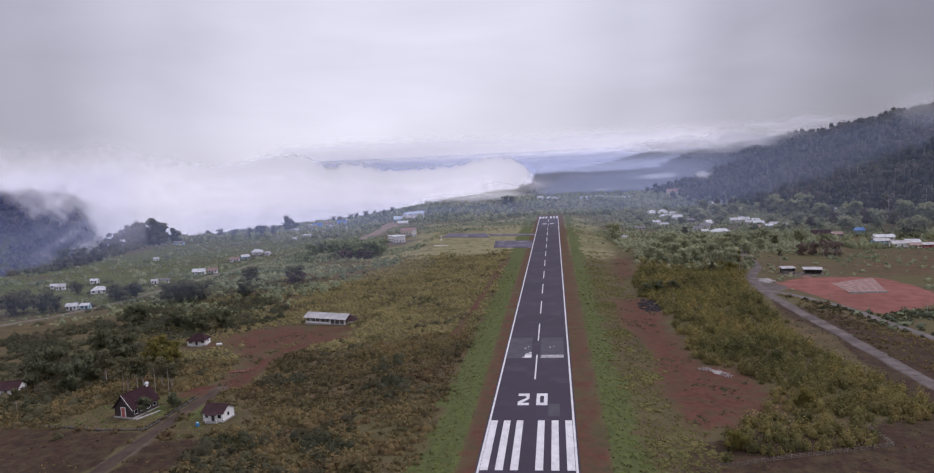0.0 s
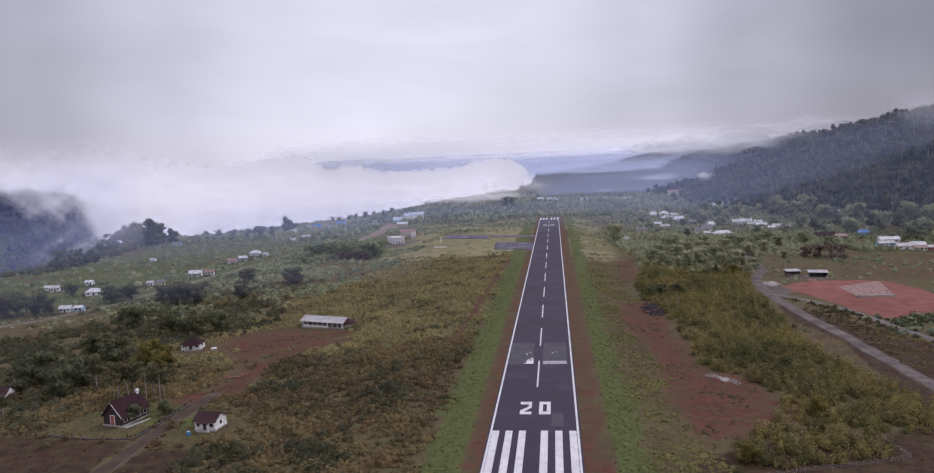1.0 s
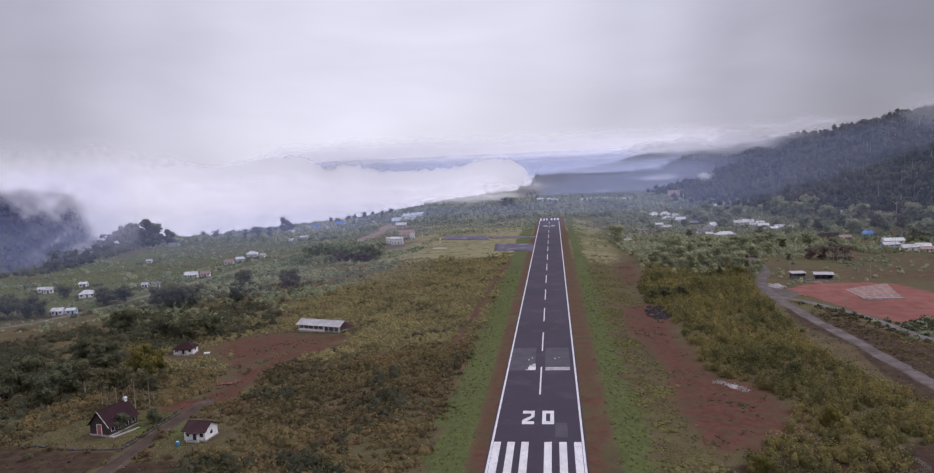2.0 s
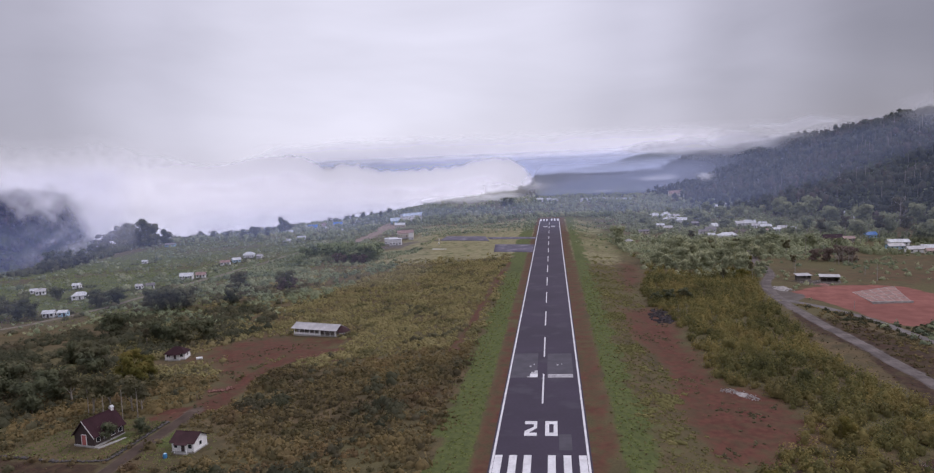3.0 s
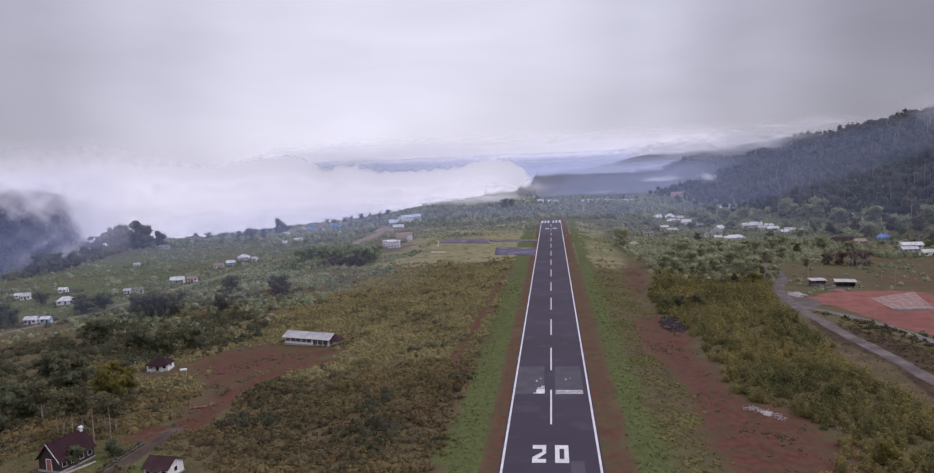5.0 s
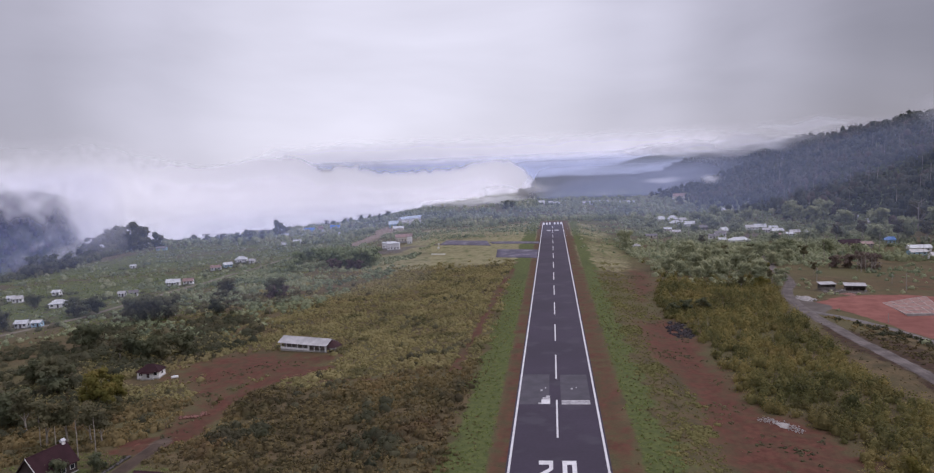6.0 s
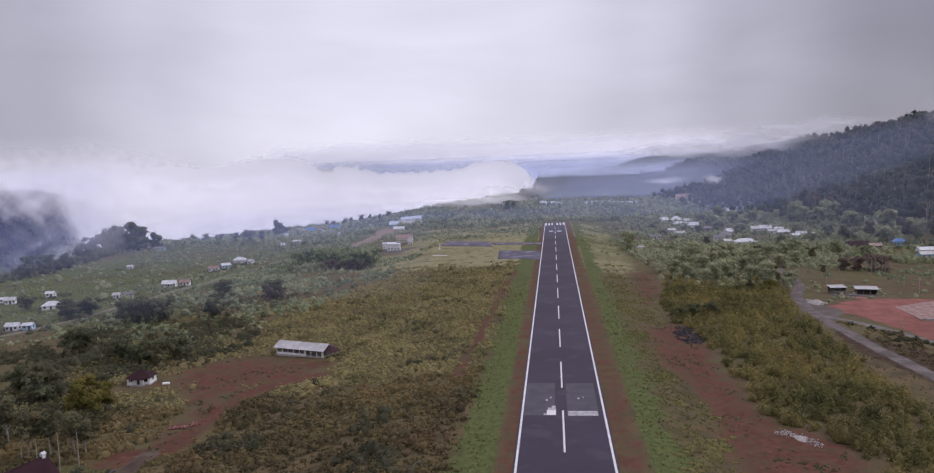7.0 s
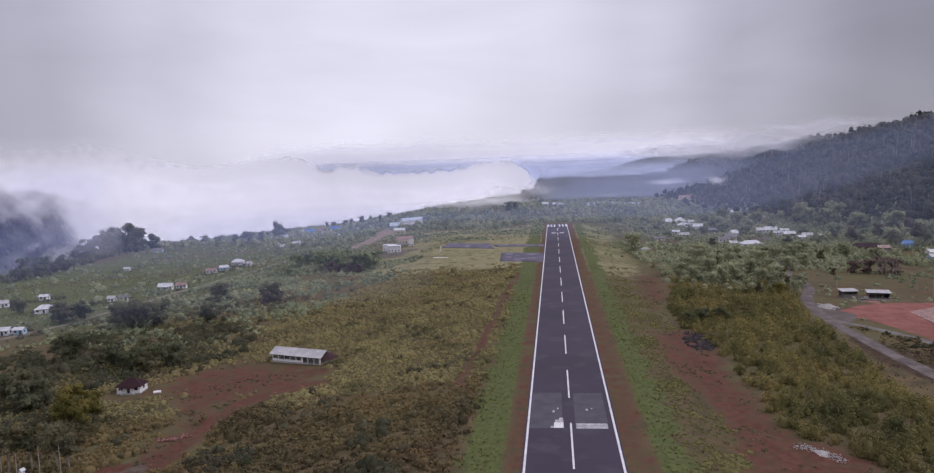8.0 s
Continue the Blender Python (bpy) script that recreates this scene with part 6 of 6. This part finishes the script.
for x, y, turn, l, w, h, r, wl_, rf, hip, lab in (
        (164, 545, 2, 17, 9, 3.2, 2.4, WHITE, ROOF_WHITE, True, "large white house with bright zinc roof by the road"),
        (152, 556, 2, 6, 5, 2.8, 1.4, WHITE, ROOF_WHITE, False, "small white annex with zinc roof"),
        (209, 680, 10, 9, 7, 3, 2.2, WHITE, ROOF_GREY, False, "white house with grey roof"),
        (221, 686, 4, 12, 8, 3.2, 2.8, WHITE, ROOF_WHITE, False, "white house with zinc roof"),
        (232, 676, -8, 8, 6, 3, 1.6, WHITE, ROOF_WHITE, False, "small white house with zinc roof"),
        (224, 637, 6, 11, 7, 3, 2.0, WHITE, ROOF_WHITE, False, "white house with zinc roof"),
        (236, 622, -4, 9, 6, 3, 1.8, CREAM, ROOF_GREY, False, "cream house with grey roof"),
        (243, 612, 0, 5, 5, 3, 1.0, WHITE, ROOF_WHITE, False, "small white hut with zinc roof"),
        (237, 897, 14, 12, 8, 3.2, 2.4, WHITE, ROOF_WHITE, False, "white house at the foot of the hill"),
        (249, 906, -10, 9, 7, 3.2, 2.0, WHITE, ROOF_GREY, False, "white house at the foot of the hill"),
        (328, 670, 0, 7, 5, 2.8, 1.2, WHITE, ROOF_WHITE, False, "small white hut high on the slope")):
    house(x, y, turn, l, 0.92 * w, h, r, wl_, rf, lab, g, hip)
for x, y, turn, l, w, h, r, wl_, rf, hip, lab in (
        (245, 515, 0, 16, 8, 2.8, 2.6, GREY_WOOD, ROOF_MAROON, False, "brown wooden house with dark red roof"),
        (256, 510, 4, 9, 6, 2.6, 1.6, GREY_WOOD, ROOF_RUST, False, "wooden house with rusty roof"),
        (285, 537, 6, 9, 7, 3.4, 2.0, PALE_BLUE, ROOF_BLUE, False, "house with bright blue sheet roof"),
        (284, 484, 0, 16, 8, 3.0, 1.8, WHITE, ROOF_WHITE, False, "long white house with pale zinc roof"),
        (273, 464, 8, 12, 7, 2.8, 1.6, PALE_BLUE, ROOF_GREY, False, "pale blue house with grey roof"),
        (278, 441, 2, 14, 7, 3.0, 1.8, WHITE, ROOF_GREY, False, "white house with grey sheet roof"),
        (290, 448, -6, 10, 7, 3.0, 1.8, WHITE, ROOF_WHITE, False, "white house with zinc roof"),
        (284, 431, 0, 8, 6, 2.6, 1.4, CREAM, ROOF_RUST, False, "cream house with rusty roof"),
        (296, 435, 4, 10, 6, 2.6, 1.2, RED_DOOR, ROOF_GREY, False, "faded red house with grey roof"),
        (312, 440, 4, 12, 7, 3.0, 1.6, WHITE, ROOF_WHITE, False, "white house with zinc roof")):
    house(x, y, turn, l, 0.92 * w, h, r, wl_, rf, lab, g, hip)
for x, y, turn, l, w, h, r, wl_, rf, hip, lab in (
        (163, 692, 12, 8, 6, 2.8, 1.8, GREY_WOOD, ROOF_DARK, False, "weathered wooden house with dark roof among trees"),
        (218, 652, -12, 7, 6, 2.8, 1.6, WHITE, ROOF_GREY, False, "small white house with grey roof among trees"),
        (230, 652, 24, 6, 5, 2.6, 1.4, GREY_WOOD, ROOF_RUST, False, "wooden hut with rusty roof"),
        (226, 606, 8, 8, 6, 2.6, 1.4, WHITE, ROOF_WHITE, False, "small white house with zinc roof"),
        (214, 604, -6, 6, 5, 2.4, 1.2, CREAM, ROOF_RUST, False, "small cream hut with rusty roof"),
        (325, 706, 6, 7, 5, 2.8, 1.2, WHITE, ROOF_WHITE, False, "small white hut high on the slope")):
    house(x, y, turn, l, w, h, r, wl_, rf, lab, g, hip)
g = "distant village"
for k, (x, y, l) in enumerate(((-40, 1112, 12), (-18, 1136, 16), (-2, 1130, 12), (8, 1124, 16), (60, 1192, 14), (70, 1190, 18), (86, 1248, 22), (100, 1240, 14),
                               (112, 1216, 18), (124, 1214, 14), (135, 1202, 22), (146, 1200, 14), (108, 1443, 26), (122, 1438, 16))):
    house(x, y, (7 * k) % 23 - 10, 0.66 * l, 8, 3.4, 2.8, WHITE, ROOF_WHITE if k % 4 else ROOF_GREY, "pale house with zinc roof in the distant village", g, k % 3 == 0)
house(224, 1184, 4, 22, 11, 5.0, 4.5, CREAM, ROOF_RUST, "large building with orange-brown roof at the hill foot", g, windows=7, lift=3.0)


# ---- the red clay site ----
CLAY_FILL = surface("dusty_pink_fill", (0.25, 0.140, 0.120), 0.25, 0.95, 0.4, 3.0, stain=(0.28, 0.20, 0.18))
def open_shed(x, y, turn, l, w, h, label, half_walled):
    z = float(land(x, y))
    root = thing("open_shed", x, y, z, turn, label, "shed", "site sheds")
    for a in (-l / 2, -l / 6, l / 6, l / 2):
        for b in (-w / 2, w / 2):
            part("post", boxed(a - 0.09, a + 0.09, b - 0.09, b + 0.09, -0.4, h + (0.5 if b > 0 else 0)), GREY_WOOD, root)
    part("roof_panel", solid([(-l / 2 - 0.7, -w / 2 - 0.7, h), (l / 2 + 0.7, -w / 2 - 0.7, h), (l / 2 + 0.7, w / 2 + 0.7, h + 0.6), (-l / 2 - 0.7, w / 2 + 0.7, h + 0.6)], (0, 0, 0.1)), ROOF_GREY, root)
    part("back_wall", boxed(-l / 2, l / 2, w / 2 + 0.1, w / 2 + 0.16, -0.3, h + 0.35), GREY_WOOD, root)
    part("end_wall", boxed(l / 2 + 0.1, l / 2 + 0.16, -w / 2, w / 2, -0.3, h - 0.1), GREY_WOOD, root)
    if half_walled:
        for k in range(5):
            part("board", boxed(-l / 2, l / 2, -w / 2 - 0.13, -w / 2 - 0.09, 0.1 + 0.3 * k, 0.36 + 0.3 * k), GREY_WOOD, root)
        part("counter", boxed(-l / 2 + 0.4, l / 2 - 0.4, 0.2, 1.0, -0.3, 0.95), GREY_WOOD, root)
    else:
        part("stacked_timber", boxed(-l / 2 + 0.5, l / 2 - 2, -1.2, 0.8, -0.3, 1.1, bevel=0.05), DARK_WOOD, root)
    return root


open_shed(154, 316, 2, 7.5, 5, 3.3, "open timber shed with pale zinc roof", True)
open_shed(168.5, 314, -14, 10, 6, 2.7, "low open shed with bluish zinc roof", False)

base = thing("building_foundation", 171, 250, float(land(176, 260)), 0, "pale concrete footing grid of an unfinished building on red clay", "foundation")
corner = [Vector(p) for p in ((165.5, 273.0), (164.3, 245.5), (182.2, 245.0), (193.0, 288.0))]


def footing(p, q, top, half, material=CONCRETE):
    d = (q - p).normalized() * half
    nrm = Vector((-d.y, d.x))
    ring = [(v.x - 171, v.y - 250, -0.6) for v in (p - d - nrm, q + d - nrm, q + d + nrm, p - d + nrm)]
    part("footing", solid(ring, (0, 0, top + 0.6)), material, base)


for k in range(6):
    f = k / 5
    footing(corner[0].lerp(corner[3], f), corner[1].lerp(corner[2], f), 0.40 + 0.012 * k, 0.10, FOOTING)
for k in range(5):
    f = k / 4
    footing(corner[0].lerp(corner[1], f), corner[3].lerp(corner[2], f), 0.48 + 0.012 * k, 0.10, FOOTING)
footing(corner[1] + Vector((-0.2, -0.9)), corner[2] + Vector((0.3, -0.9)), 0.9, 0.3)
part("slab", solid([(c.x - 171, c.y - 250, -0.4) for c in corner], (0, 0, 0.68)), CLAY_FILL, base, "pinkish fill between the footings")


def post(name, x, y, h, label, arm=False):
    ob = thing(name, x, y, float(land(x, y)), 0, label, "pole", "poles")
    part("shaft", rod(bmesh.new(), (0, 0, -0.4), (0.03, 0, h), 0.16, 0.10, 7), CONCRETE, ob)
    if arm:
        part("cross_arm", boxed(-0.8, 0.8, -0.06, 0.06, h - 0.6, h - 0.45), GREY_WOOD, ob)


for x, y, h in ((195, 329, 6.4), (194, 310, 10.0), (150, 232, 4.2), (157, 339, 8.5), (177, 192, 6.5)):
    post("utility_pole", x, y, h, "pale concrete pole standing on open ground", h > 8)
for x, y, h in ((125, 318, 7.5), (-248, 470, 8), (-246, 560, 8), (-176, 650, 9), (-96, 640, 8)):
    post("utility_pole", x, y, h, "thin utility pole beside the road", True)


# ---- stones, heaps, fences ----
def stone_mesh(seed):
    g = random.Random(seed)
    bm = bmesh.new()
    bmesh.ops.create_icosphere(bm, subdivisions=1, radius=0.5)
    for v in bm.verts:
        v.co *= g.uniform(0.75, 1.15)
    me = bpy.data.meshes.new("stone")
    bm.to_mesh(me)
    bm.free()
    return me


STONES = [stone_mesh(k) for k in range(4)]


def piece(name, me, material_name, parent, m):
    ob = new(name, me)
    ob.parent = parent
    ob.matrix_basis = m
    return ob


def stones(root, ring, count, spread, size, seed, material, flat=0.75, name="stone"):
    """Single stones strewn along a line, set into the ground."""
    g = random.Random(seed)
    meshes = []
    for me in STONES:
        c = me.copy()
        c.materials.append(material)
        meshes.append(c)
    inv = root.matrix_world.inverted()
    seg = list(zip(ring[:-1], ring[1:]))
    lengths = [math.dist(a, b) for a, b in seg]
    for k in range(count):
        s = (k + g.uniform(0, 0.8)) / count * sum(lengths)
        for (a, b), length in zip(seg, lengths):
            if s <= length or (a, b) == seg[-1]:
                break
            s -= length
        f = min(1.0, s / length)
        x = a[0] + (b[0] - a[0]) * f + g.gauss(0, spread)
        y = a[1] + (b[1] - a[1]) * f + g.gauss(0, spread)
        d = size * g.uniform(0.6, 1.4)
        m = pose(x, y, float(land(x, y)) + 0.3 * d, g.uniform(-20, 20), g.uniform(-20, 20), g.uniform(0, 360)) @ Matrix.Diagonal((d * 1.2, d, d * flat, 1))
        piece(name, meshes[k % 4], None, root, inv @ m)


bpy.context.view_layer.update()
wall = thing("garden_wall", -130, 42, float(land(-130, 42)), 0, "low rough wall of grey field stones round the garden", "wall")
bpy.context.view_layer.update()
stones(wall, [(-151, 42.5), (-130, 38.2), (-115, 38.6), (-114.4, 52), (-113.4, 67)], 150, 0.16, 0.75, 51, STONE, 0.9)
pile = thing("rubble_pile", 62, 95, float(land(62, 95)), 0, "heap of pale broken rubble on red earth", "rubble")
pile2 = thing("rubble_pile", 133, 287, float(land(133, 287)), 0, "heap of pale gravel and rubble by the road fork", "rubble")
heap = thing("clay_heap", -112, 97, float(land(-112, 97)), 0, "heap of pinkish red earth clods by the path", "earth heap")
bpy.context.view_layer.update()
stones(pile, [(57, 99.5), (61, 97.5), (64, 93), (66, 91)], 230, 1.0, 0.36, 52, RUBBLE, 0.6)
stones(pile2, [(130.5, 292), (133, 287), (136, 282)], 60, 0.9, 1.1, 53, RUBBLE)
stones(heap, [(-115, 96), (-111, 98), (-109, 101)], 34, 0.7, 0.9, 54, CLAY_HEAP)
for name, mat_, x0, y0, r, h, lab in (("rubble_mound", RUBBLE, 62, 95.5, 2.3, 0.35, "low pale spread of broken concrete on red earth"), ("rubble_mound", RUBBLE, 133, 287, 4.2, 1.8, "pale rubble heap by the road fork"), ("earth_mound", CLAY_HEAP, 160, 300, 4, 0.9, "low red earth heap near the sheds")):
    a, u = np.meshgrid(np.linspace(0, math.tau, 25), np.linspace(0, 1, 9))
    rr = r * u * (1 + 0.18 * np.sin(3 * a) + 0.1 * np.sin(5 * a + 1))
    hx_, hy_ = x0 + rr * np.cos(a), y0 + 1.3 * rr * np.sin(a)
    hz = land(hx_, hy_) - 0.1 + h * np.cos(u * math.pi / 2) ** 1.4 * (1 + 0.1 * np.sin(7 * a))
    tagged(from_arrays(name, np.stack([hx_, hy_, hz], -1).reshape(-1, 3), grid_faces(25, 9), mat_, True), lab, "heap")

barrel = thing("water_barrel", -99.5, 40.5, float(land(-99.5, 40.5)), 0, "blue plastic water barrel on the grass", "barrel")
bm = bmesh.new()
for z0, z1, r0, r1 in ((-0.1, 0.35, 0.5, 0.56), (0.35, 0.75, 0.56, 0.56), (0.75, 1.1, 0.56, 0.5), (1.1, 1.16, 0.42, 0.42)):
    rod(bm, (0, 0, z0), (0, 0, z1), r0, r1, 14)
part("drum", bm, PLASTIC, barrel)
part("lid", rod(bmesh.new(), (0, 0, 1.16), (0, 0, 1.22), 0.45, 0.43, 14), PALE_BLUE, barrel)
tank = thing("white_tank", -142.5, 141.5, float(land(-142.5, 141.5)), 20, "small white water tank lying on open ground", "tank")
part("body", rod(bmesh.new(), (-1.2, 0, 0.45), (1.2, 0, 0.45), 0.55, 0.55, 12), WHITE, tank)
part("cap", rod(bmesh.new(), (0, 0, 0.95), (0, 0, 1.1), 0.2, 0.2, 8), PALE_BLUE, tank)
part("cradle", boxed(-0.9, 0.9, -0.4, 0.4, -0.2, 0.1), GREY_WOOD, tank)

fence_line = [(45, 16), (59, 21), (75, 27), (93, 36), (91, 50)]
fence = thing("wire_fence", 75, 27, float(land(75, 27)), 0, "weathered post and wire fence across dry grass", "fence")
bpy.context.view_layer.update()
inv = fence.matrix_world.inverted()
stakes = []
for a, b in zip(fence_line[:-1], fence_line[1:]):
    n = int(math.dist(a, b) / 2.2)
    stakes += [(a[0] + (b[0] - a[0]) * k / n, a[1] + (b[1] - a[1]) * k / n) for k in range(n)]
for x, y in stakes:
    c = inv @ Vector((x, y, float(land(x, y))))
    part("post", boxed(c.x - 0.08, c.x + 0.08, c.y - 0.08, c.y + 0.08, c.z - 0.4, c.z + 1.35), GREY_WOOD, fence)
for a, b in zip(stakes[:-1], stakes[1:]):
    for h in (0.45, 0.85, 1.2):
        p, q = (inv @ Vector((v[0], v[1], float(land(*v)) + h)) for v in (a, b))
        part("wire", rod(bmesh.new(), p, q, 0.025, 0.025, 3), CONCRETE, fence)

p = sown(46, 62, 190, 228, 260, lambda x, y: ramp(1.2 - np.hypot((x - 54) / 5, (y - 208) / 17), 0, 0.4))
r = rng.uniform(0.5, 1.1, len(p))
leaf_cloud("burnt_brush", p, r, 0.7 * r, 18, 0.4, BURNT, "patch of charred purple-black brushwood", 60)
p = sown(120, 205, 60, 260, 1500, lambda x, y: open_ground(x, y) * np.maximum(strip(x, y, [(134, 236), (147, 192), (158, 150)], 4.5, 2), strip(x, y, [(158, 186), (176, 196), (190, 190), (180, 160)], 9, 4)))
r = rng.uniform(0.8, 1.8, len(p))
leaf_cloud("shrubs", p, r, r, 24, 0.55, DARK_SHRUB, "dark green shrubs along the track and clay field", 61)

# ---- greenery between the houses of the settlement ----
homes = np.array([o.matrix_world.translation[:2] for o in bpy.data.objects if o.parent is None and o.name.startswith(("house", "open_shed"))])


def between_homes(x, y):
    """1 away from the houses and from the strip in front of them."""
    dx, dy = x[:, None] - homes[:, 0], y[:, None] - homes[:, 1]
    near = np.hypot(dx / 8.0, (dy + 5.0) / 11.0).min(1)
    return open_ground(x, y) * ramp(near, 0.62, 1.0)


p = sown(85, 345, 430, 860, 4200, lambda x, y: between_homes(x, y) * (0.2 + 0.8 * ramp(waves(x, y, 30, 5.5), -0.4, 0.3)) * ramp(x + 0.15 * (y - 430), 95, 120) * (1 - cover_of(x, y)["dry"]))
r = rng.uniform(1.3, 3.4, len(p))
p[:, 2] += 0.4 * r
leaf_cloud("garden_trees", p, r, 1.35 * r, 9, 1.1, TREE_LEAF, "green garden trees and palms between the settlement houses", 33, 0.4, "trees", sides=5)
p = sown(-560, -180, 240, 1000, 2300, lambda x, y: between_homes(x, y) * ramp(waves(x, y, 33, 2.7) + 0.5 * waves(x, y, 12, 7.0), 0.0, 0.5) * (1 - ramp(np.interp(y, RIM_Y, RIM_X) - x, -10, 5)))
r = rng.uniform(1.6, 3.6, len(p))
leaf_cloud("garden_trees", p, r, 1.2 * r, 13, 1.0, TREE_LEAF, "dark green tree clumps scattered over the plateau meadow", 35, 0.4, "trees", sides=6)

# low hedge and grass of the walled garden
row = np.linspace(0, 1, 26)
p = np.stack([np.interp(row, (0, 1), (-115.6, -114.4)) + rng.normal(0, 0.25, 26), 40.5 + 26 * row + rng.normal(0, 0.3, 26)], -1)
p = np.column_stack([p, land(p[:, 0], p[:, 1])])
r = rng.uniform(0.35, 0.85, len(p))
leaf_cloud("garden_hedge", p, r, 1.1 * r, 30, 0.24, DARK_SHRUB, "low clipped dark green hedge along the lane", 37, category="hedge")
p = sown(-150, -88, 30, 70, 2600, lambda x, y: np.maximum(inside(x, y, GARDEN, 1.0), inside(x, y, LAWN, 1.0)) * ramp(np.hypot((x + 127.2) / 7, (y - 53.9) / 8), 0.9, 1.1) * ramp(np.hypot(x + 95.9, y - 46.9), 5, 6.5) * (1 - np.clip(1.6 * strip(x, y, HOUSE_LANE, 2.6, 1.4), 0, 1)))
r = rng.uniform(0.15, 0.4, len(p))
leaf_cloud("grass_tufts", p, r, 0.6 * r, 5, 0.2, GRASS, "rough garden grass round the houses", 38, category="grass", core=0.0)

# rough growth on the strip between road and track
BETWEEN = [(125, 250), (134, 238), (145, 217), (147, 195), (152, 175), (154, 150), (160, 95), (133, 90), (130, 130), (128, 165), (126, 200)]
p = sown(120, 165, 60, 255, 3000, lambda x, y: open_ground(x, y) * inside(x, y, BETWEEN, 2.0) * (0.3 + 0.7 * ramp(waves(x, y, 9, 4.1), -0.3, 0.3)))
r = rng.uniform(0.4, 1.2, len(p))
leaf_cloud("roadside_scrub", p, r, 0.8 * r, 9, 0.36, FERN, "brown and green scrub between gravel road and track", 41, sides=5)


# ---- clutter round the sheds on the clay site ----
def timber_stack(x, y, turn, planks, length, label):
    root = thing("timber_stack", x, y, float(land(x, y)), turn, label, "timber", "site timber")
    g = random.Random(int(10 * x))
    for k in range(planks):
        a, h = 0.32 * (k % 4) + g.uniform(-0.05, 0.05), 0.12 + 0.14 * (k // 4)
        part("plank", boxed(-length / 2 + g.uniform(-0.4, 0.4), length / 2 + g.uniform(-0.4, 0.4), a, a + 0.26, h, h + 0.12), GREY_WOOD if k % 3 else DARK_WOOD, root)
    for e in (-0.3, 0.3):
        part("bearer", boxed(e * length - 0.08, e * length + 0.08, -0.1, 1.4, -0.3, 0.12), DARK_WOOD, root)
    return root


timber_stack(158, 307, 20, 12, 5.0, "stack of weathered grey planks on the site")
timber_stack(163, 304, -35, 8, 4.0, "loose weathered planks beside the sheds")
timber_stack(151, 308, 70, 10, 4.2, "stack of weathered grey planks on the site")
for x, y, w, h, label in ((154.5, 310.5, 1.6, 1.1, "pale crate in front of the timber shed"), (161, 311, 2.2, 0.9, "low pale crate between the sheds"), (172, 308, 1.4, 0.8, "small pale crate beside the low shed")):
    crate = thing("crate", x, y, float(land(x, y)), 15, label, "crate", "site crates")
    part("box", boxed(-w / 2, w / 2, -w / 3, w / 3, -0.2, h, bevel=0.03), RUBBLE, crate)
    part("lid", boxed(-w / 2 - 0.05, w / 2 + 0.05, -w / 3 - 0.05, w / 3 + 0.05, h + 0.003, h + 0.08), GREY_WOOD, crate)
